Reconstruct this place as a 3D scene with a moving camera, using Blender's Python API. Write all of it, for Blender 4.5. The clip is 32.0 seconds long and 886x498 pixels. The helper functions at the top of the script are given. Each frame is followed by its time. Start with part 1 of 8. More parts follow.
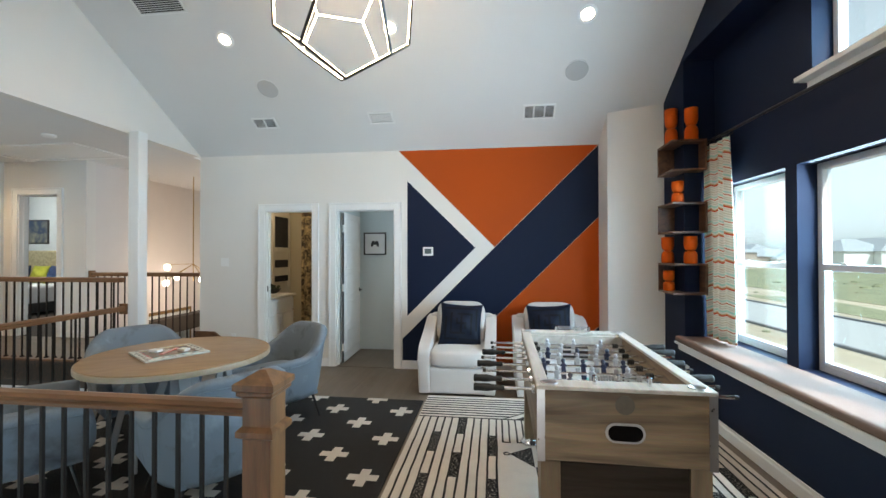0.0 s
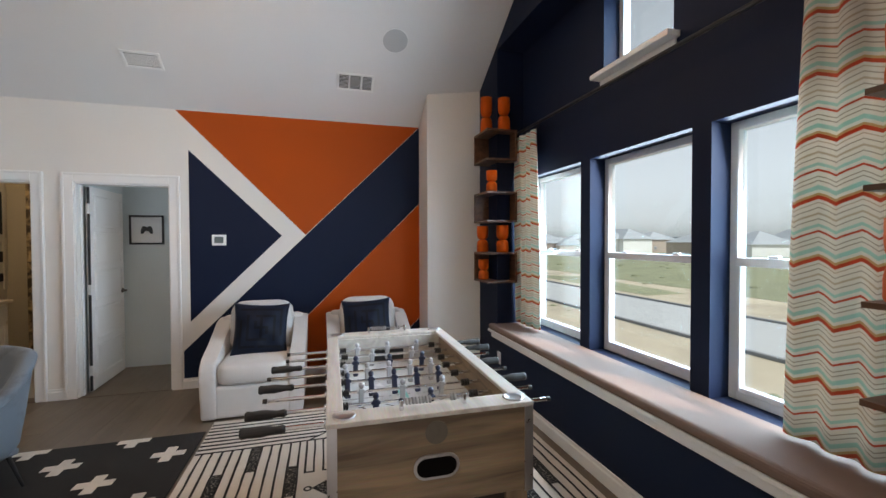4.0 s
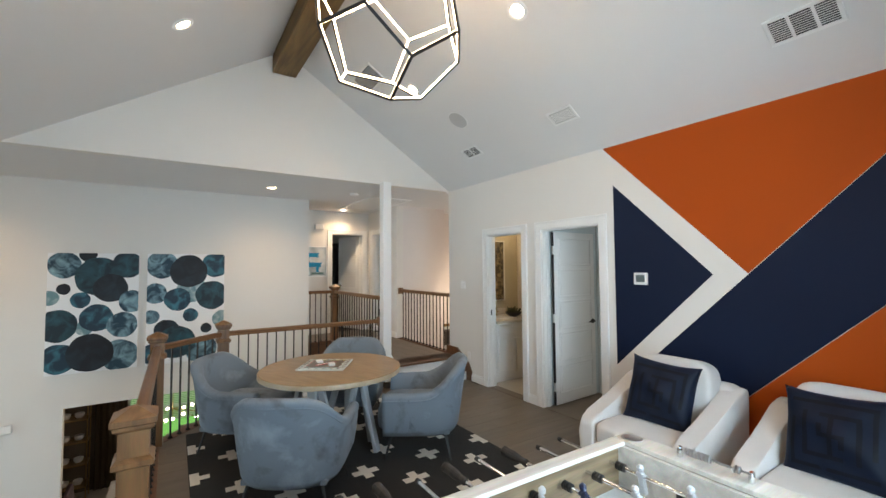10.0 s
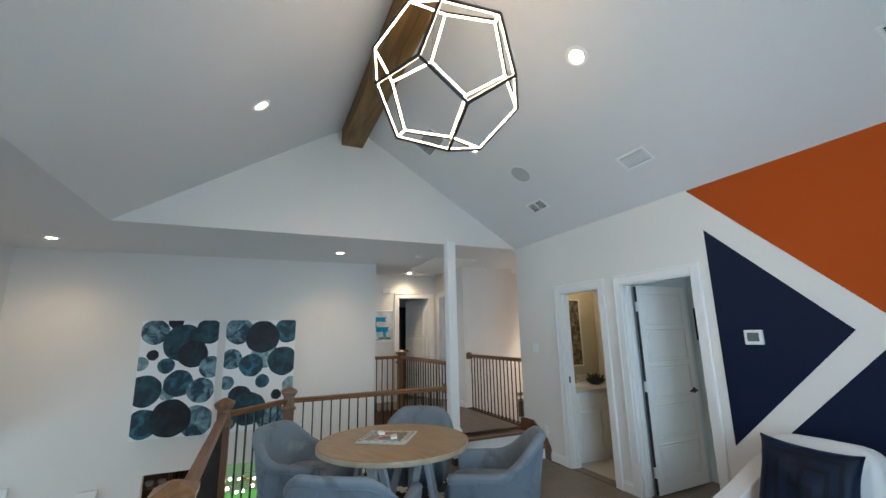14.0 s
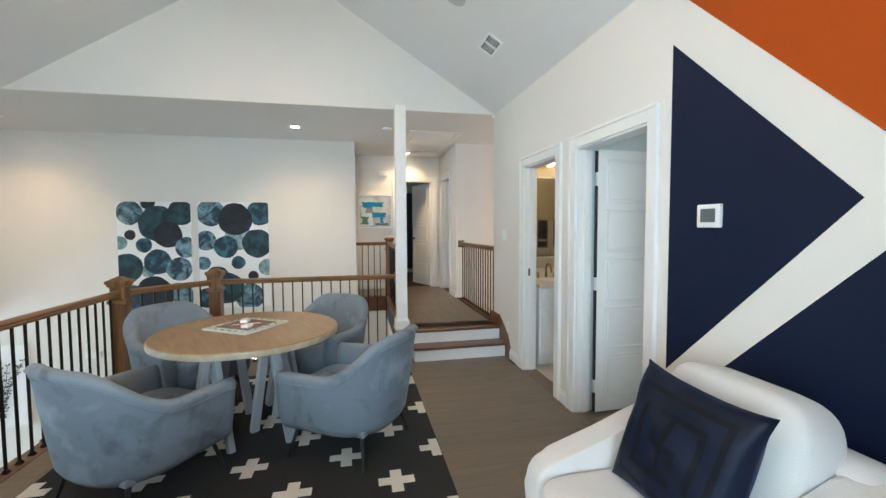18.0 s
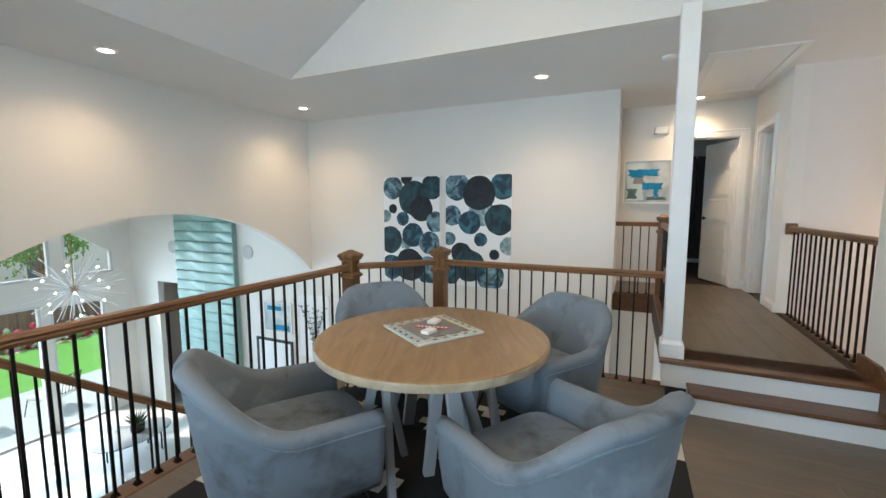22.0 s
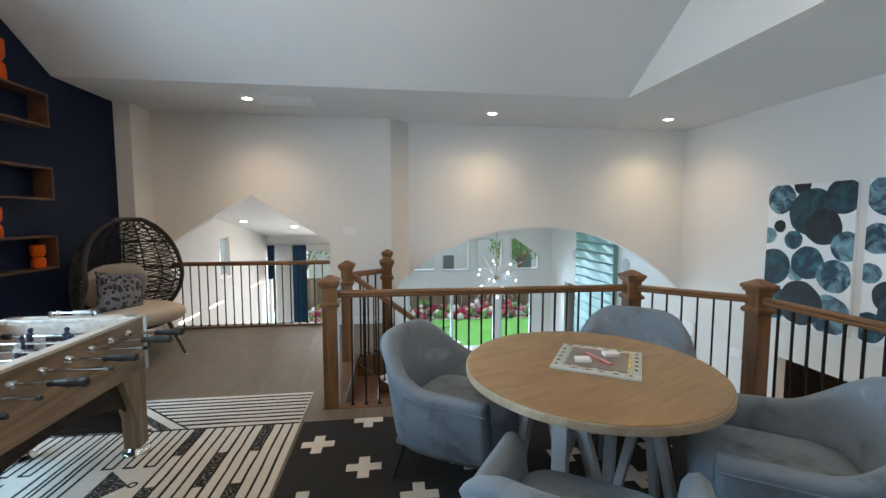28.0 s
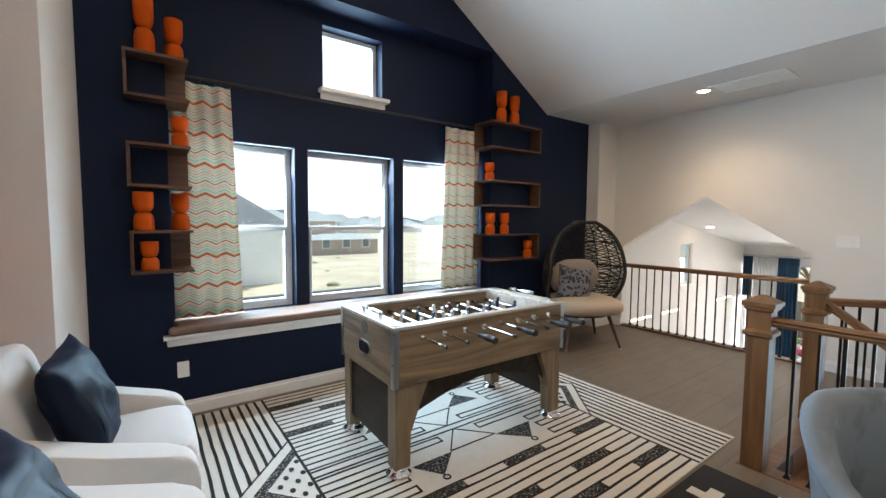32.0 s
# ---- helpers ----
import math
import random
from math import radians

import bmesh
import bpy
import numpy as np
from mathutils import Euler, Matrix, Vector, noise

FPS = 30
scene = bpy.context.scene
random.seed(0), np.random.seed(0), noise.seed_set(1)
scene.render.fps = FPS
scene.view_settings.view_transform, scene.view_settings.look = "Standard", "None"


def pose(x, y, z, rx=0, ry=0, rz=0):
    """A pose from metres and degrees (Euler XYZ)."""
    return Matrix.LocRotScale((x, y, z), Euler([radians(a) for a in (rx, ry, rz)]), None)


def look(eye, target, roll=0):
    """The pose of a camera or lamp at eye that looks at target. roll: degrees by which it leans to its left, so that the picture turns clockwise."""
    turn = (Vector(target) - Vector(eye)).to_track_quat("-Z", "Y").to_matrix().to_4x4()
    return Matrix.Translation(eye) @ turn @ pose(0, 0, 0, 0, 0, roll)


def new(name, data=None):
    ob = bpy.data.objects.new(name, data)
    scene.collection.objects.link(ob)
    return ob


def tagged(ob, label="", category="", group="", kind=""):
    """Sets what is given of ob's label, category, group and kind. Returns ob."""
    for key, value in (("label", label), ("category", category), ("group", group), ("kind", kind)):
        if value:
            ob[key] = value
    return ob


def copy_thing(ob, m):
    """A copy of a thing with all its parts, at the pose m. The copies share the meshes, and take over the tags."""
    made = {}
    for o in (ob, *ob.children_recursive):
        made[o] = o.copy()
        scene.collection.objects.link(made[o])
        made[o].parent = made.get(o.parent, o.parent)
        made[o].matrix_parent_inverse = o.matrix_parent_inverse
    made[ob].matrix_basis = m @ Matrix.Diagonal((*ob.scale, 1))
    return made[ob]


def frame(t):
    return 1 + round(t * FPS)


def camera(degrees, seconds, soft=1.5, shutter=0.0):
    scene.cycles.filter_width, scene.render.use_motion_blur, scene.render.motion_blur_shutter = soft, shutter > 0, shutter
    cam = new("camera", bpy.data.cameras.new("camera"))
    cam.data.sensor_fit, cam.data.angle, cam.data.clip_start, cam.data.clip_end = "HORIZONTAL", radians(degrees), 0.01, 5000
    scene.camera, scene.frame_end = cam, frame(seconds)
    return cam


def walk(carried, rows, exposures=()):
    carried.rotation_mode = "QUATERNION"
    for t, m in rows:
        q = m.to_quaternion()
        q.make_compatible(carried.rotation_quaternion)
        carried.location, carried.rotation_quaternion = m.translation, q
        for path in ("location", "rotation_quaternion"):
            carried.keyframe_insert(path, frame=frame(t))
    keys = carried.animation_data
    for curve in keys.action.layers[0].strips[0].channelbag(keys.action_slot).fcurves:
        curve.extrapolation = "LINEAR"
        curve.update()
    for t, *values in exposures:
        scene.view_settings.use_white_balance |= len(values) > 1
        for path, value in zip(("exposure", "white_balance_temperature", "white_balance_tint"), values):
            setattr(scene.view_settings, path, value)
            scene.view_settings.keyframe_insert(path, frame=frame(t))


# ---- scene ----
cam = camera(94.0, 32.0)
PATH = [
    (0, (0.103, 0.212, 1.475), (-0.144, 2.197, 1.496), -0.1),
    (0.5, (0.201, 0.356, 1.472), (0.056, 2.351, 1.46), -0.1),
    (1, (0.282, 0.448, 1.464), (0.268, 2.447, 1.427), -0.1),
    (1.5, (0.356, 0.499, 1.463), (0.523, 2.491, 1.41), -0.1),
    (2, (0.305, 0.546, 1.463), (0.688, 2.508, 1.406), -0.0),
    (2.5, (0.154, 0.616, 1.484), (0.738, 2.528, 1.428), -0.1),
    (4.5, (0.342, 0.827, 1.491), (0.854, 2.76, 1.46), -0.2),
    (5, (0.398, 1.042, 1.511), (0.698, 3.019, 1.482), -0.2),
    (5.5, (0.583, 1.222, 1.536), (0.638, 3.221, 1.507), -0.2),
    (6, (0.816, 1.343, 1.544), (0.635, 3.334, 1.521), -0.2),
    (6.5, (0.919, 1.498, 1.522), (0.496, 3.453, 1.507), -0.2),
    (7, (0.994, 1.649, 1.538), (0.305, 3.526, 1.532), -0.1),
    (7.5, (1.12, 1.738, 1.542), (0.165, 3.495, 1.544), -0.2),
    (8, (1.263, 1.786, 1.556), (0.073, 3.393, 1.558), -0.1),
    (8.5, (1.333, 1.711, 1.576), (-0.044, 3.161, 1.574), -0.2),
    (9, (1.364, 1.662, 1.56), (-0.142, 2.979, 1.58), -0.2),
    (9.5, (1.427, 1.752, 1.593), (-0.181, 2.941, 1.634), -0.2),
    (10, (1.455, 1.83, 1.612), (-0.221, 2.918, 1.703), -0.4),
    (10.5, (1.477, 1.865, 1.631), (-0.242, 2.872, 1.804), -0.4),
    (11, (1.491, 1.864, 1.642), (-0.251, 2.803, 1.925), -0.5),
    (11.5, (1.512, 1.861, 1.658), (-0.24, 2.738, 2.06), -0.6),
    (12, (1.532, 1.857, 1.659), (-0.22, 2.674, 2.169), -0.7),
    (12.5, (1.529, 1.849, 1.648), (-0.22, 2.625, 2.228), -0.8),
    (13, (1.52, 1.871, 1.623), (-0.238, 2.622, 2.212), -0.8),
    (13.5, (1.415, 1.92, 1.597), (-0.36, 2.678, 2.12), -1.0),
    (14, (1.267, 1.97, 1.571), (-0.527, 2.756, 1.975), -1.2),
    (14.5, (1.199, 2.076, 1.53), (-0.606, 2.899, 1.783), -1.2),
    (15, (1.302, 2.261, 1.514), (-0.489, 3.143, 1.627), -1.3),
    (15.5, (1.426, 2.542, 1.503), (-0.332, 3.494, 1.524), -1.1),
    (16.1, (1.51, 2.90, 1.495), (-0.28, 3.77, 1.455), -1.0),
    (16.8, (1.42, 3.26, 1.48), (-0.43, 4.02, 1.40), -0.7),
    (17.5, (1.141, 3.598, 1.45), (-0.727, 4.307, 1.361), -0.4),
    (18, (0.923, 3.766, 1.453), (-1.032, 4.178, 1.348), -0.3),
    (18.5, (0.744, 3.943, 1.476), (-1.25, 4.046, 1.355), -0.3),
    (19, (0.503, 3.936, 1.461), (-1.486, 3.777, 1.322), -0.2),
    (19.5, (0.263, 3.883, 1.446), (-1.698, 3.526, 1.286), -0.2),
    (20, (0.192, 3.876, 1.432), (-1.736, 3.376, 1.253), -0.0),
    (20.5, (0.108, 3.907, 1.446), (-1.787, 3.296, 1.256), -0.0),
    (21, (-0.156, 3.925, 1.455), (-2.02, 3.228, 1.251), 0.0),
    (21.5, (-0.269, 3.929, 1.428), (-2.104, 3.164, 1.211), -0.1),
    (22, (-0.284, 3.948, 1.428), (-2.094, 3.125, 1.215), -0.0),
    (22.5, (-0.437, 3.858, 1.418), (-2.221, 2.981, 1.2), -0.1),
    (23, (-0.67, 3.819, 1.408), (-2.409, 2.855, 1.191), 0.1),
    (23.5, (-0.896, 3.893, 1.412), (-2.572, 2.826, 1.183), 0.2),
    (24, (-1.098, 3.977, 1.406), (-2.664, 2.754, 1.178), 0.2),
    (24.5, (-1.261, 4.047, 1.399), (-2.668, 2.643, 1.175), 0.0),
    (25, (-1.364, 4.199, 1.404), (-2.613, 2.653, 1.183), -0.0),
    (25.5, (-1.367, 4.423, 1.433), (-2.421, 2.737, 1.216), 0.2),
    (27.5, (-1.247, 4.942, 1.457), (-1.712, 3.004, 1.287), -0.1),
    (28, (-1.226, 4.912, 1.476), (-1.481, 2.934, 1.321), 0.0),
    (28.5, (-1.267, 4.858, 1.462), (-1.265, 2.863, 1.325), 0.1),
    (29, (-1.337, 4.806, 1.444), (-1.08, 2.827, 1.316), 0.2),
    (29.5, (-1.339, 4.769, 1.432), (-0.8, 2.847, 1.306), 0.3),
    (30, (-1.228, 4.691, 1.442), (-0.423, 2.864, 1.318), 0.3),
    (30.5, (-1.186, 4.642, 1.463), (-0.154, 2.934, 1.338), 0.3),
    (31, (-1.322, 4.538, 1.452), (-0.089, 2.968, 1.326), 0.4),
    (31.5, (-1.452, 4.525, 1.462), (-0.026, 3.128, 1.333), 0.4),
    (32, (-1.611, 4.618, 1.445), (0.007, 3.45, 1.314), 0.4),
]
EXPOSURES = [
    (0, 0.77, 7200, 12),
    (2.2, 0.71, 7400, 15),
    (4.5, 0.30, 7850, 25),
    (6, 0.33, 8050, 30),
    (7, 0.77, 7930, 20),
    (9, 0.79, 7830, 17),
    (11, 0.50, 7650, 15),
    (13, 0.32, 7200, 13),
    (14, 0.30, 6750, 11),
    (15, 0.58, 7200, 13),
    (18, 0.96, 7560, 13),
    (20, 0.88, 7280, 13),
    (22, 0.90, 7230, 13),
    (25, 0.92, 7180, 13),
    (28, 0.73, 6820, 12),
    (29, 0.73, 6820, 12),
    (30.5, 0.77, 7100, 14),
    (32, 0.91, 7350, 16),
]
walk(cam, [(t, look(eye, target, roll)) for t, eye, target, roll in PATH], EXPOSURES)

# ---- world, sun, large lights ----
world = bpy.data.worlds.new("world")
scene.world = world
world.use_nodes = True
wn = world.node_tree.nodes
sky = wn.new("ShaderNodeTexSky")
sky.sky_type, sky.sun_disc = "NISHITA", False
sky.sun_elevation, sky.sun_rotation = radians(48), radians(150)
sky.air_density, sky.dust_density, sky.ozone_density = 1.0, 1.2, 1.0
wn["Background"].inputs["Strength"].default_value = 0.11
haze = wn.new("ShaderNodeHueSaturation")
haze.inputs["Saturation"].default_value, haze.inputs["Value"].default_value = 0.12, 1.35
world.node_tree.links.new(sky.outputs["Color"], haze.inputs["Color"])
cool = wn.new("ShaderNodeMixRGB")
cool.blend_type, cool.inputs["Fac"].default_value, cool.inputs["Color2"].default_value = "MULTIPLY", 1.0, (0.93, 0.98, 1.04, 1)
world.node_tree.links.new(haze.outputs["Color"], cool.inputs["Color1"])
world.node_tree.links.new(cool.outputs["Color"], wn["Background"].inputs["Color"])

sun = new("sun", bpy.data.lights.new("sun", "SUN"))
sun.data.energy, sun.data.angle, sun.data.color = 3.4, radians(3), (1.0, 0.96, 0.9)
sun.matrix_world = look((8, -14, 20), (0, 0, 0))


def window_light(name, eye, target, w, h, power, colour=(0.50, 0.76, 1.0), spread=122):
    lamp = new(name, bpy.data.lights.new(name, "AREA"))
    lamp.data.shape, lamp.data.size, lamp.data.size_y = "RECTANGLE", w, h
    lamp.data.energy, lamp.data.color = power, colour
    lamp.data.spread = radians(spread)
    lamp.matrix_world = look(eye, target)
    return lamp


def downlight(x, y, z, power, nx=0.0, ny=0.0, nz=-1.0):
    lamp = new("downlight_glow", bpy.data.lights.new("downlight_glow", "SPOT"))
    lamp.data.energy, lamp.data.color = power, (1.0, 0.78, 0.53)
    lamp.data.spot_size, lamp.data.spot_blend, lamp.data.shadow_soft_size = radians(138), 1.0, 0.06
    lamp.matrix_world = look((x, y, z), (x + nx, y + ny, z + nz + 1e-4))
    return lamp


SLOPE, EAVE, Y_S, Y_N, X_GABLE = 0.625, 2.80, 0.46, 5.42, -3.89
RIDGE_Y = (Y_S + Y_N) / 2
RIDGE_Z = EAVE + SLOPE * (RIDGE_Y - Y_S)


def vault_z(y):
    return EAVE + SLOPE * max(0.0, min(y - Y_S, Y_N - y))


W_HOUSE = -3.10   # floor of the lower storey
HALL = 0.30       # floor of the raised hall
FLAT_LAMPS = [(0.342, -0.07), (-2.55, -0.39), (-5.0, -0.39), (-4.93, 3.0), (-6.65, 4.68)]
VAULT_LAMPS = [(-0.89, 1.86), (-2.56, 1.85), (-0.89, 4.07), (-2.60, 4.07), (0.95, 1.86), (0.95, 4.07)]
for lx, ly in FLAT_LAMPS:
    downlight(lx, ly, EAVE - 0.02, 38 if lx < -6 else 36)
for lx, ly in VAULT_LAMPS:
    s = 1 if ly < RIDGE_Y else -1
    downlight(lx, ly + s * 0.02, vault_z(ly) - 0.03, 13, 0, s * 0.5, -0.85)
for wy, wz, ww, wh in ((3.94, 1.38, 0.80, 1.35), (2.935, 1.38, 0.80, 1.35), (1.92, 1.38, 0.80, 1.35), (2.935, 2.95, 0.56, 0.52)):
    window_light("window_daylight", (2.45, wy, wz + 0.05), (0, wy, wz - 0.60), ww + 0.06, wh + 0.06, 46 * ww * wh, spread=165)
window_light("great_room_daylight", (-3.4, -6.35, -1.3), (-3.4, 0, -2.2), 3.8, 3.2, 120)
window_light("breakfast_daylight", (1.2, -6.35, -0.6), (1.2, 0, -1.2), 1.7, 2.4, 110, (0.9, 0.95, 1.0))


# ---- materials ----
def rgb(h):
    """Linear colour from an sRGB hex."""
    c = [int(h[i:i + 2], 16) / 255 for i in (0, 2, 4)]
    return tuple(v / 12.92 if v <= 0.04045 else ((v + 0.055) / 1.055) ** 2.4 for v in c)


def mat(name, base, rough=0.6, metal=0.0, vary=0.12, scale=6.0, bump=0.05, fine=80.0, stretch=(1, 1, 1), spread=0.0, sheen=0.0, emit=None, coat=0.0, tint=(1, 1, 1), spec=0.5):
    m = bpy.data.materials.new(name)
    m.use_nodes = True
    nt = m.node_tree
    nd, ln = nt.nodes, nt.links
    p = nd["Principled BSDF"]
    p.inputs["Roughness"].default_value = rough
    p.inputs["Metallic"].default_value = metal
    p.inputs["Coat Weight"].default_value = coat
    p.inputs["Specular IOR Level"].default_value = spec
    if sheen:
        p.inputs["Sheen Tint"].default_value = (*tint, 1)
        p.inputs["Sheen Weight"].default_value = sheen
        p.inputs["Sheen Roughness"].default_value = 0.4
    co = nd.new("ShaderNodeTexCoord")
    mp = nd.new("ShaderNodeMapping")
    mp.inputs["Scale"].default_value = stretch
    ln.new(co.outputs["Object"], mp.inputs["Vector"])
    big = nd.new("ShaderNodeTexNoise")
    big.inputs["Scale"].default_value, big.inputs["Detail"].default_value = scale, 5
    ln.new(mp.outputs["Vector"], big.inputs["Vector"])
    small = nd.new("ShaderNodeTexNoise")
    small.inputs["Scale"].default_value, small.inputs["Detail"].default_value = fine, 3
    ln.new(mp.outputs["Vector"], small.inputs["Vector"])
    mix = nd.new("ShaderNodeMixRGB")
    mix.inputs["Color1"].default_value = (*[v * (1 - vary) for v in base], 1)
    mix.inputs["Color2"].default_value = (*[min(1, v * (1 + vary)) for v in base], 1)
    ln.new(big.outputs["Fac"], mix.inputs["Fac"])
    out = mix.outputs["Color"]
    if spread:
        info = nd.new("ShaderNodeObjectInfo")
        hsv = nd.new("ShaderNodeHueSaturation")
        rng = nd.new("ShaderNodeMapRange")
        rng.inputs["To Min"].default_value, rng.inputs["To Max"].default_value = 1 - spread, 1 + spread
        ln.new(info.outputs["Random"], rng.inputs["Value"])
        ln.new(rng.outputs["Result"], hsv.inputs["Value"])
        ln.new(out, hsv.inputs["Color"])
        out = hsv.outputs["Color"]
    ln.new(out, p.inputs["Base Color"])
    rr = nd.new("ShaderNodeMapRange")
    rr.inputs["To Min"].default_value, rr.inputs["To Max"].default_value = max(0.02, rough - 0.08), min(1, rough + 0.08)
    ln.new(big.outputs["Fac"], rr.inputs["Value"])
    ln.new(rr.outputs["Result"], p.inputs["Roughness"])
    if bump:
        bp = nd.new("ShaderNodeBump")
        bp.inputs["Strength"].default_value, bp.inputs["Distance"].default_value = bump, 0.004
        ln.new(small.outputs["Fac"], bp.inputs["Height"])
        ln.new(bp.outputs["Normal"], p.inputs["Normal"])
    if emit:
        p.inputs["Emission Color"].default_value = (*emit[0], 1)
        p.inputs["Emission Strength"].default_value = emit[1]
    return m


def wood(name, dark, light, axis="X", scale=1.0, rough=0.45, spread=0.1, rings=7.0, along=0.09, swirl=1.2):
    """Grain that runs along the given axis of the object."""
    m = mat(name, light, rough, 0, 0.1, 3, 0.0)
    nt = m.node_tree
    nd, ln = nt.nodes, nt.links
    p = nd["Principled BSDF"]
    co = nd.new("ShaderNodeTexCoord")
    info = nd.new("ShaderNodeObjectInfo")
    add = nd.new("ShaderNodeVectorMath")
    mul = nd.new("ShaderNodeVectorMath")
    mul.operation = "MULTIPLY_ADD"
    mul.inputs[1].default_value = (0, 0, 0)
    mp = nd.new("ShaderNodeMapping")
    k = {"X": (along, 1, 1), "Y": (1, along, 1), "Z": (1, 1, along)}[axis]
    mp.inputs["Scale"].default_value = [v * scale for v in k]
    sc = nd.new("ShaderNodeVectorMath")
    sc.operation = "SCALE"
    sc.inputs["Scale"].default_value = 7.0
    cb = nd.new("ShaderNodeCombineXYZ")
    for i in range(3):
        ln.new(info.outputs["Random"], cb.inputs[i])
    ln.new(cb.outputs["Vector"], sc.inputs[0])
    ln.new(co.outputs["Object"], add.inputs[0])
    ln.new(sc.outputs["Vector"], add.inputs[1])
    ln.new(add.outputs["Vector"], mp.inputs["Vector"])
    n = nd.new("ShaderNodeTexNoise")
    n.inputs["Scale"].default_value, n.inputs["Detail"].default_value, n.inputs["Distortion"].default_value = rings, 8, swirl
    ln.new(mp.outputs["Vector"], n.inputs["Vector"])
    fine = nd.new("ShaderNodeTexNoise")
    fine.inputs["Scale"].default_value, fine.inputs["Detail"].default_value = 90, 4
    ln.new(mp.outputs["Vector"], fine.inputs["Vector"])
    ramp = nd.new("ShaderNodeValToRGB")
    ramp.color_ramp.elements[0].position, ramp.color_ramp.elements[1].position = 0.32, 0.68
    ramp.color_ramp.elements[0].color, ramp.color_ramp.elements[1].color = (*dark, 1), (*light, 1)
    ln.new(n.outputs["Fac"], ramp.inputs["Fac"])
    dk = nd.new("ShaderNodeMixRGB")
    dk.blend_type = "MULTIPLY"
    dk.inputs["Fac"].default_value = 0.35
    ln.new(ramp.outputs["Color"], dk.inputs["Color1"])
    ln.new(fine.outputs["Color"], dk.inputs["Color2"])
    hsv = nd.new("ShaderNodeHueSaturation")
    rng = nd.new("ShaderNodeMapRange")
    rng.inputs["To Min"].default_value, rng.inputs["To Max"].default_value = 1.25 - spread, 1.25 + spread
    ln.new(info.outputs["Random"], rng.inputs["Value"])
    ln.new(rng.outputs["Result"], hsv.inputs["Value"])
    ln.new(dk.outputs["Color"], hsv.inputs["Color"])
    ln.new(hsv.outputs["Color"], p.inputs["Base Color"])
    bp = nd.new("ShaderNodeBump")
    bp.inputs["Strength"].default_value, bp.inputs["Distance"].default_value = 0.12, 0.003
    ln.new(fine.outputs["Fac"], bp.inputs["Height"])
    ln.new(bp.outputs["Normal"], p.inputs["Normal"])
    return m


def emitter(name, colour, strength):
    m = bpy.data.materials.new(name)
    m.use_nodes = True
    p = m.node_tree.nodes["Principled BSDF"]
    p.inputs["Base Color"].default_value = (0.8, 0.8, 0.8, 1)
    p.inputs["Emission Color"].default_value = (*colour, 1)
    p.inputs["Emission Strength"].default_value = strength
    return m


def glass(name, tint=(1, 1, 1), rough=0.0):
    m = bpy.data.materials.new(name)
    m.use_nodes = True
    nd, ln = m.node_tree.nodes, m.node_tree.links
    out = nd["Material Output"]
    nd.remove(nd["Principled BSDF"])
    tr = nd.new("ShaderNodeBsdfTransparent")
    tr.inputs["Color"].default_value = (*tint, 1)
    gl = nd.new("ShaderNodeBsdfGlossy")
    gl.inputs["Roughness"].default_value = 0.02 + rough
    fr = nd.new("ShaderNodeLayerWeight")
    pw = nd.new("ShaderNodeMath")
    pw.operation, pw.inputs[1].default_value = "POWER", 5.0
    ln.new(fr.outputs["Facing"], pw.inputs[0])
    sc = nd.new("ShaderNodeMath")
    sc.operation, sc.inputs[1].default_value, sc.inputs[2].default_value = "MULTIPLY_ADD", 0.6, 0.03
    ln.new(pw.outputs[0], sc.inputs[0])
    mx = nd.new("ShaderNodeMixShader")
    ln.new(sc.outputs[0], mx.inputs["Fac"])
    ln.new(tr.outputs["BSDF"], mx.inputs[1])
    ln.new(gl.outputs["BSDF"], mx.inputs[2])
    ln.new(mx.outputs["Shader"], out.inputs["Surface"])
    return m


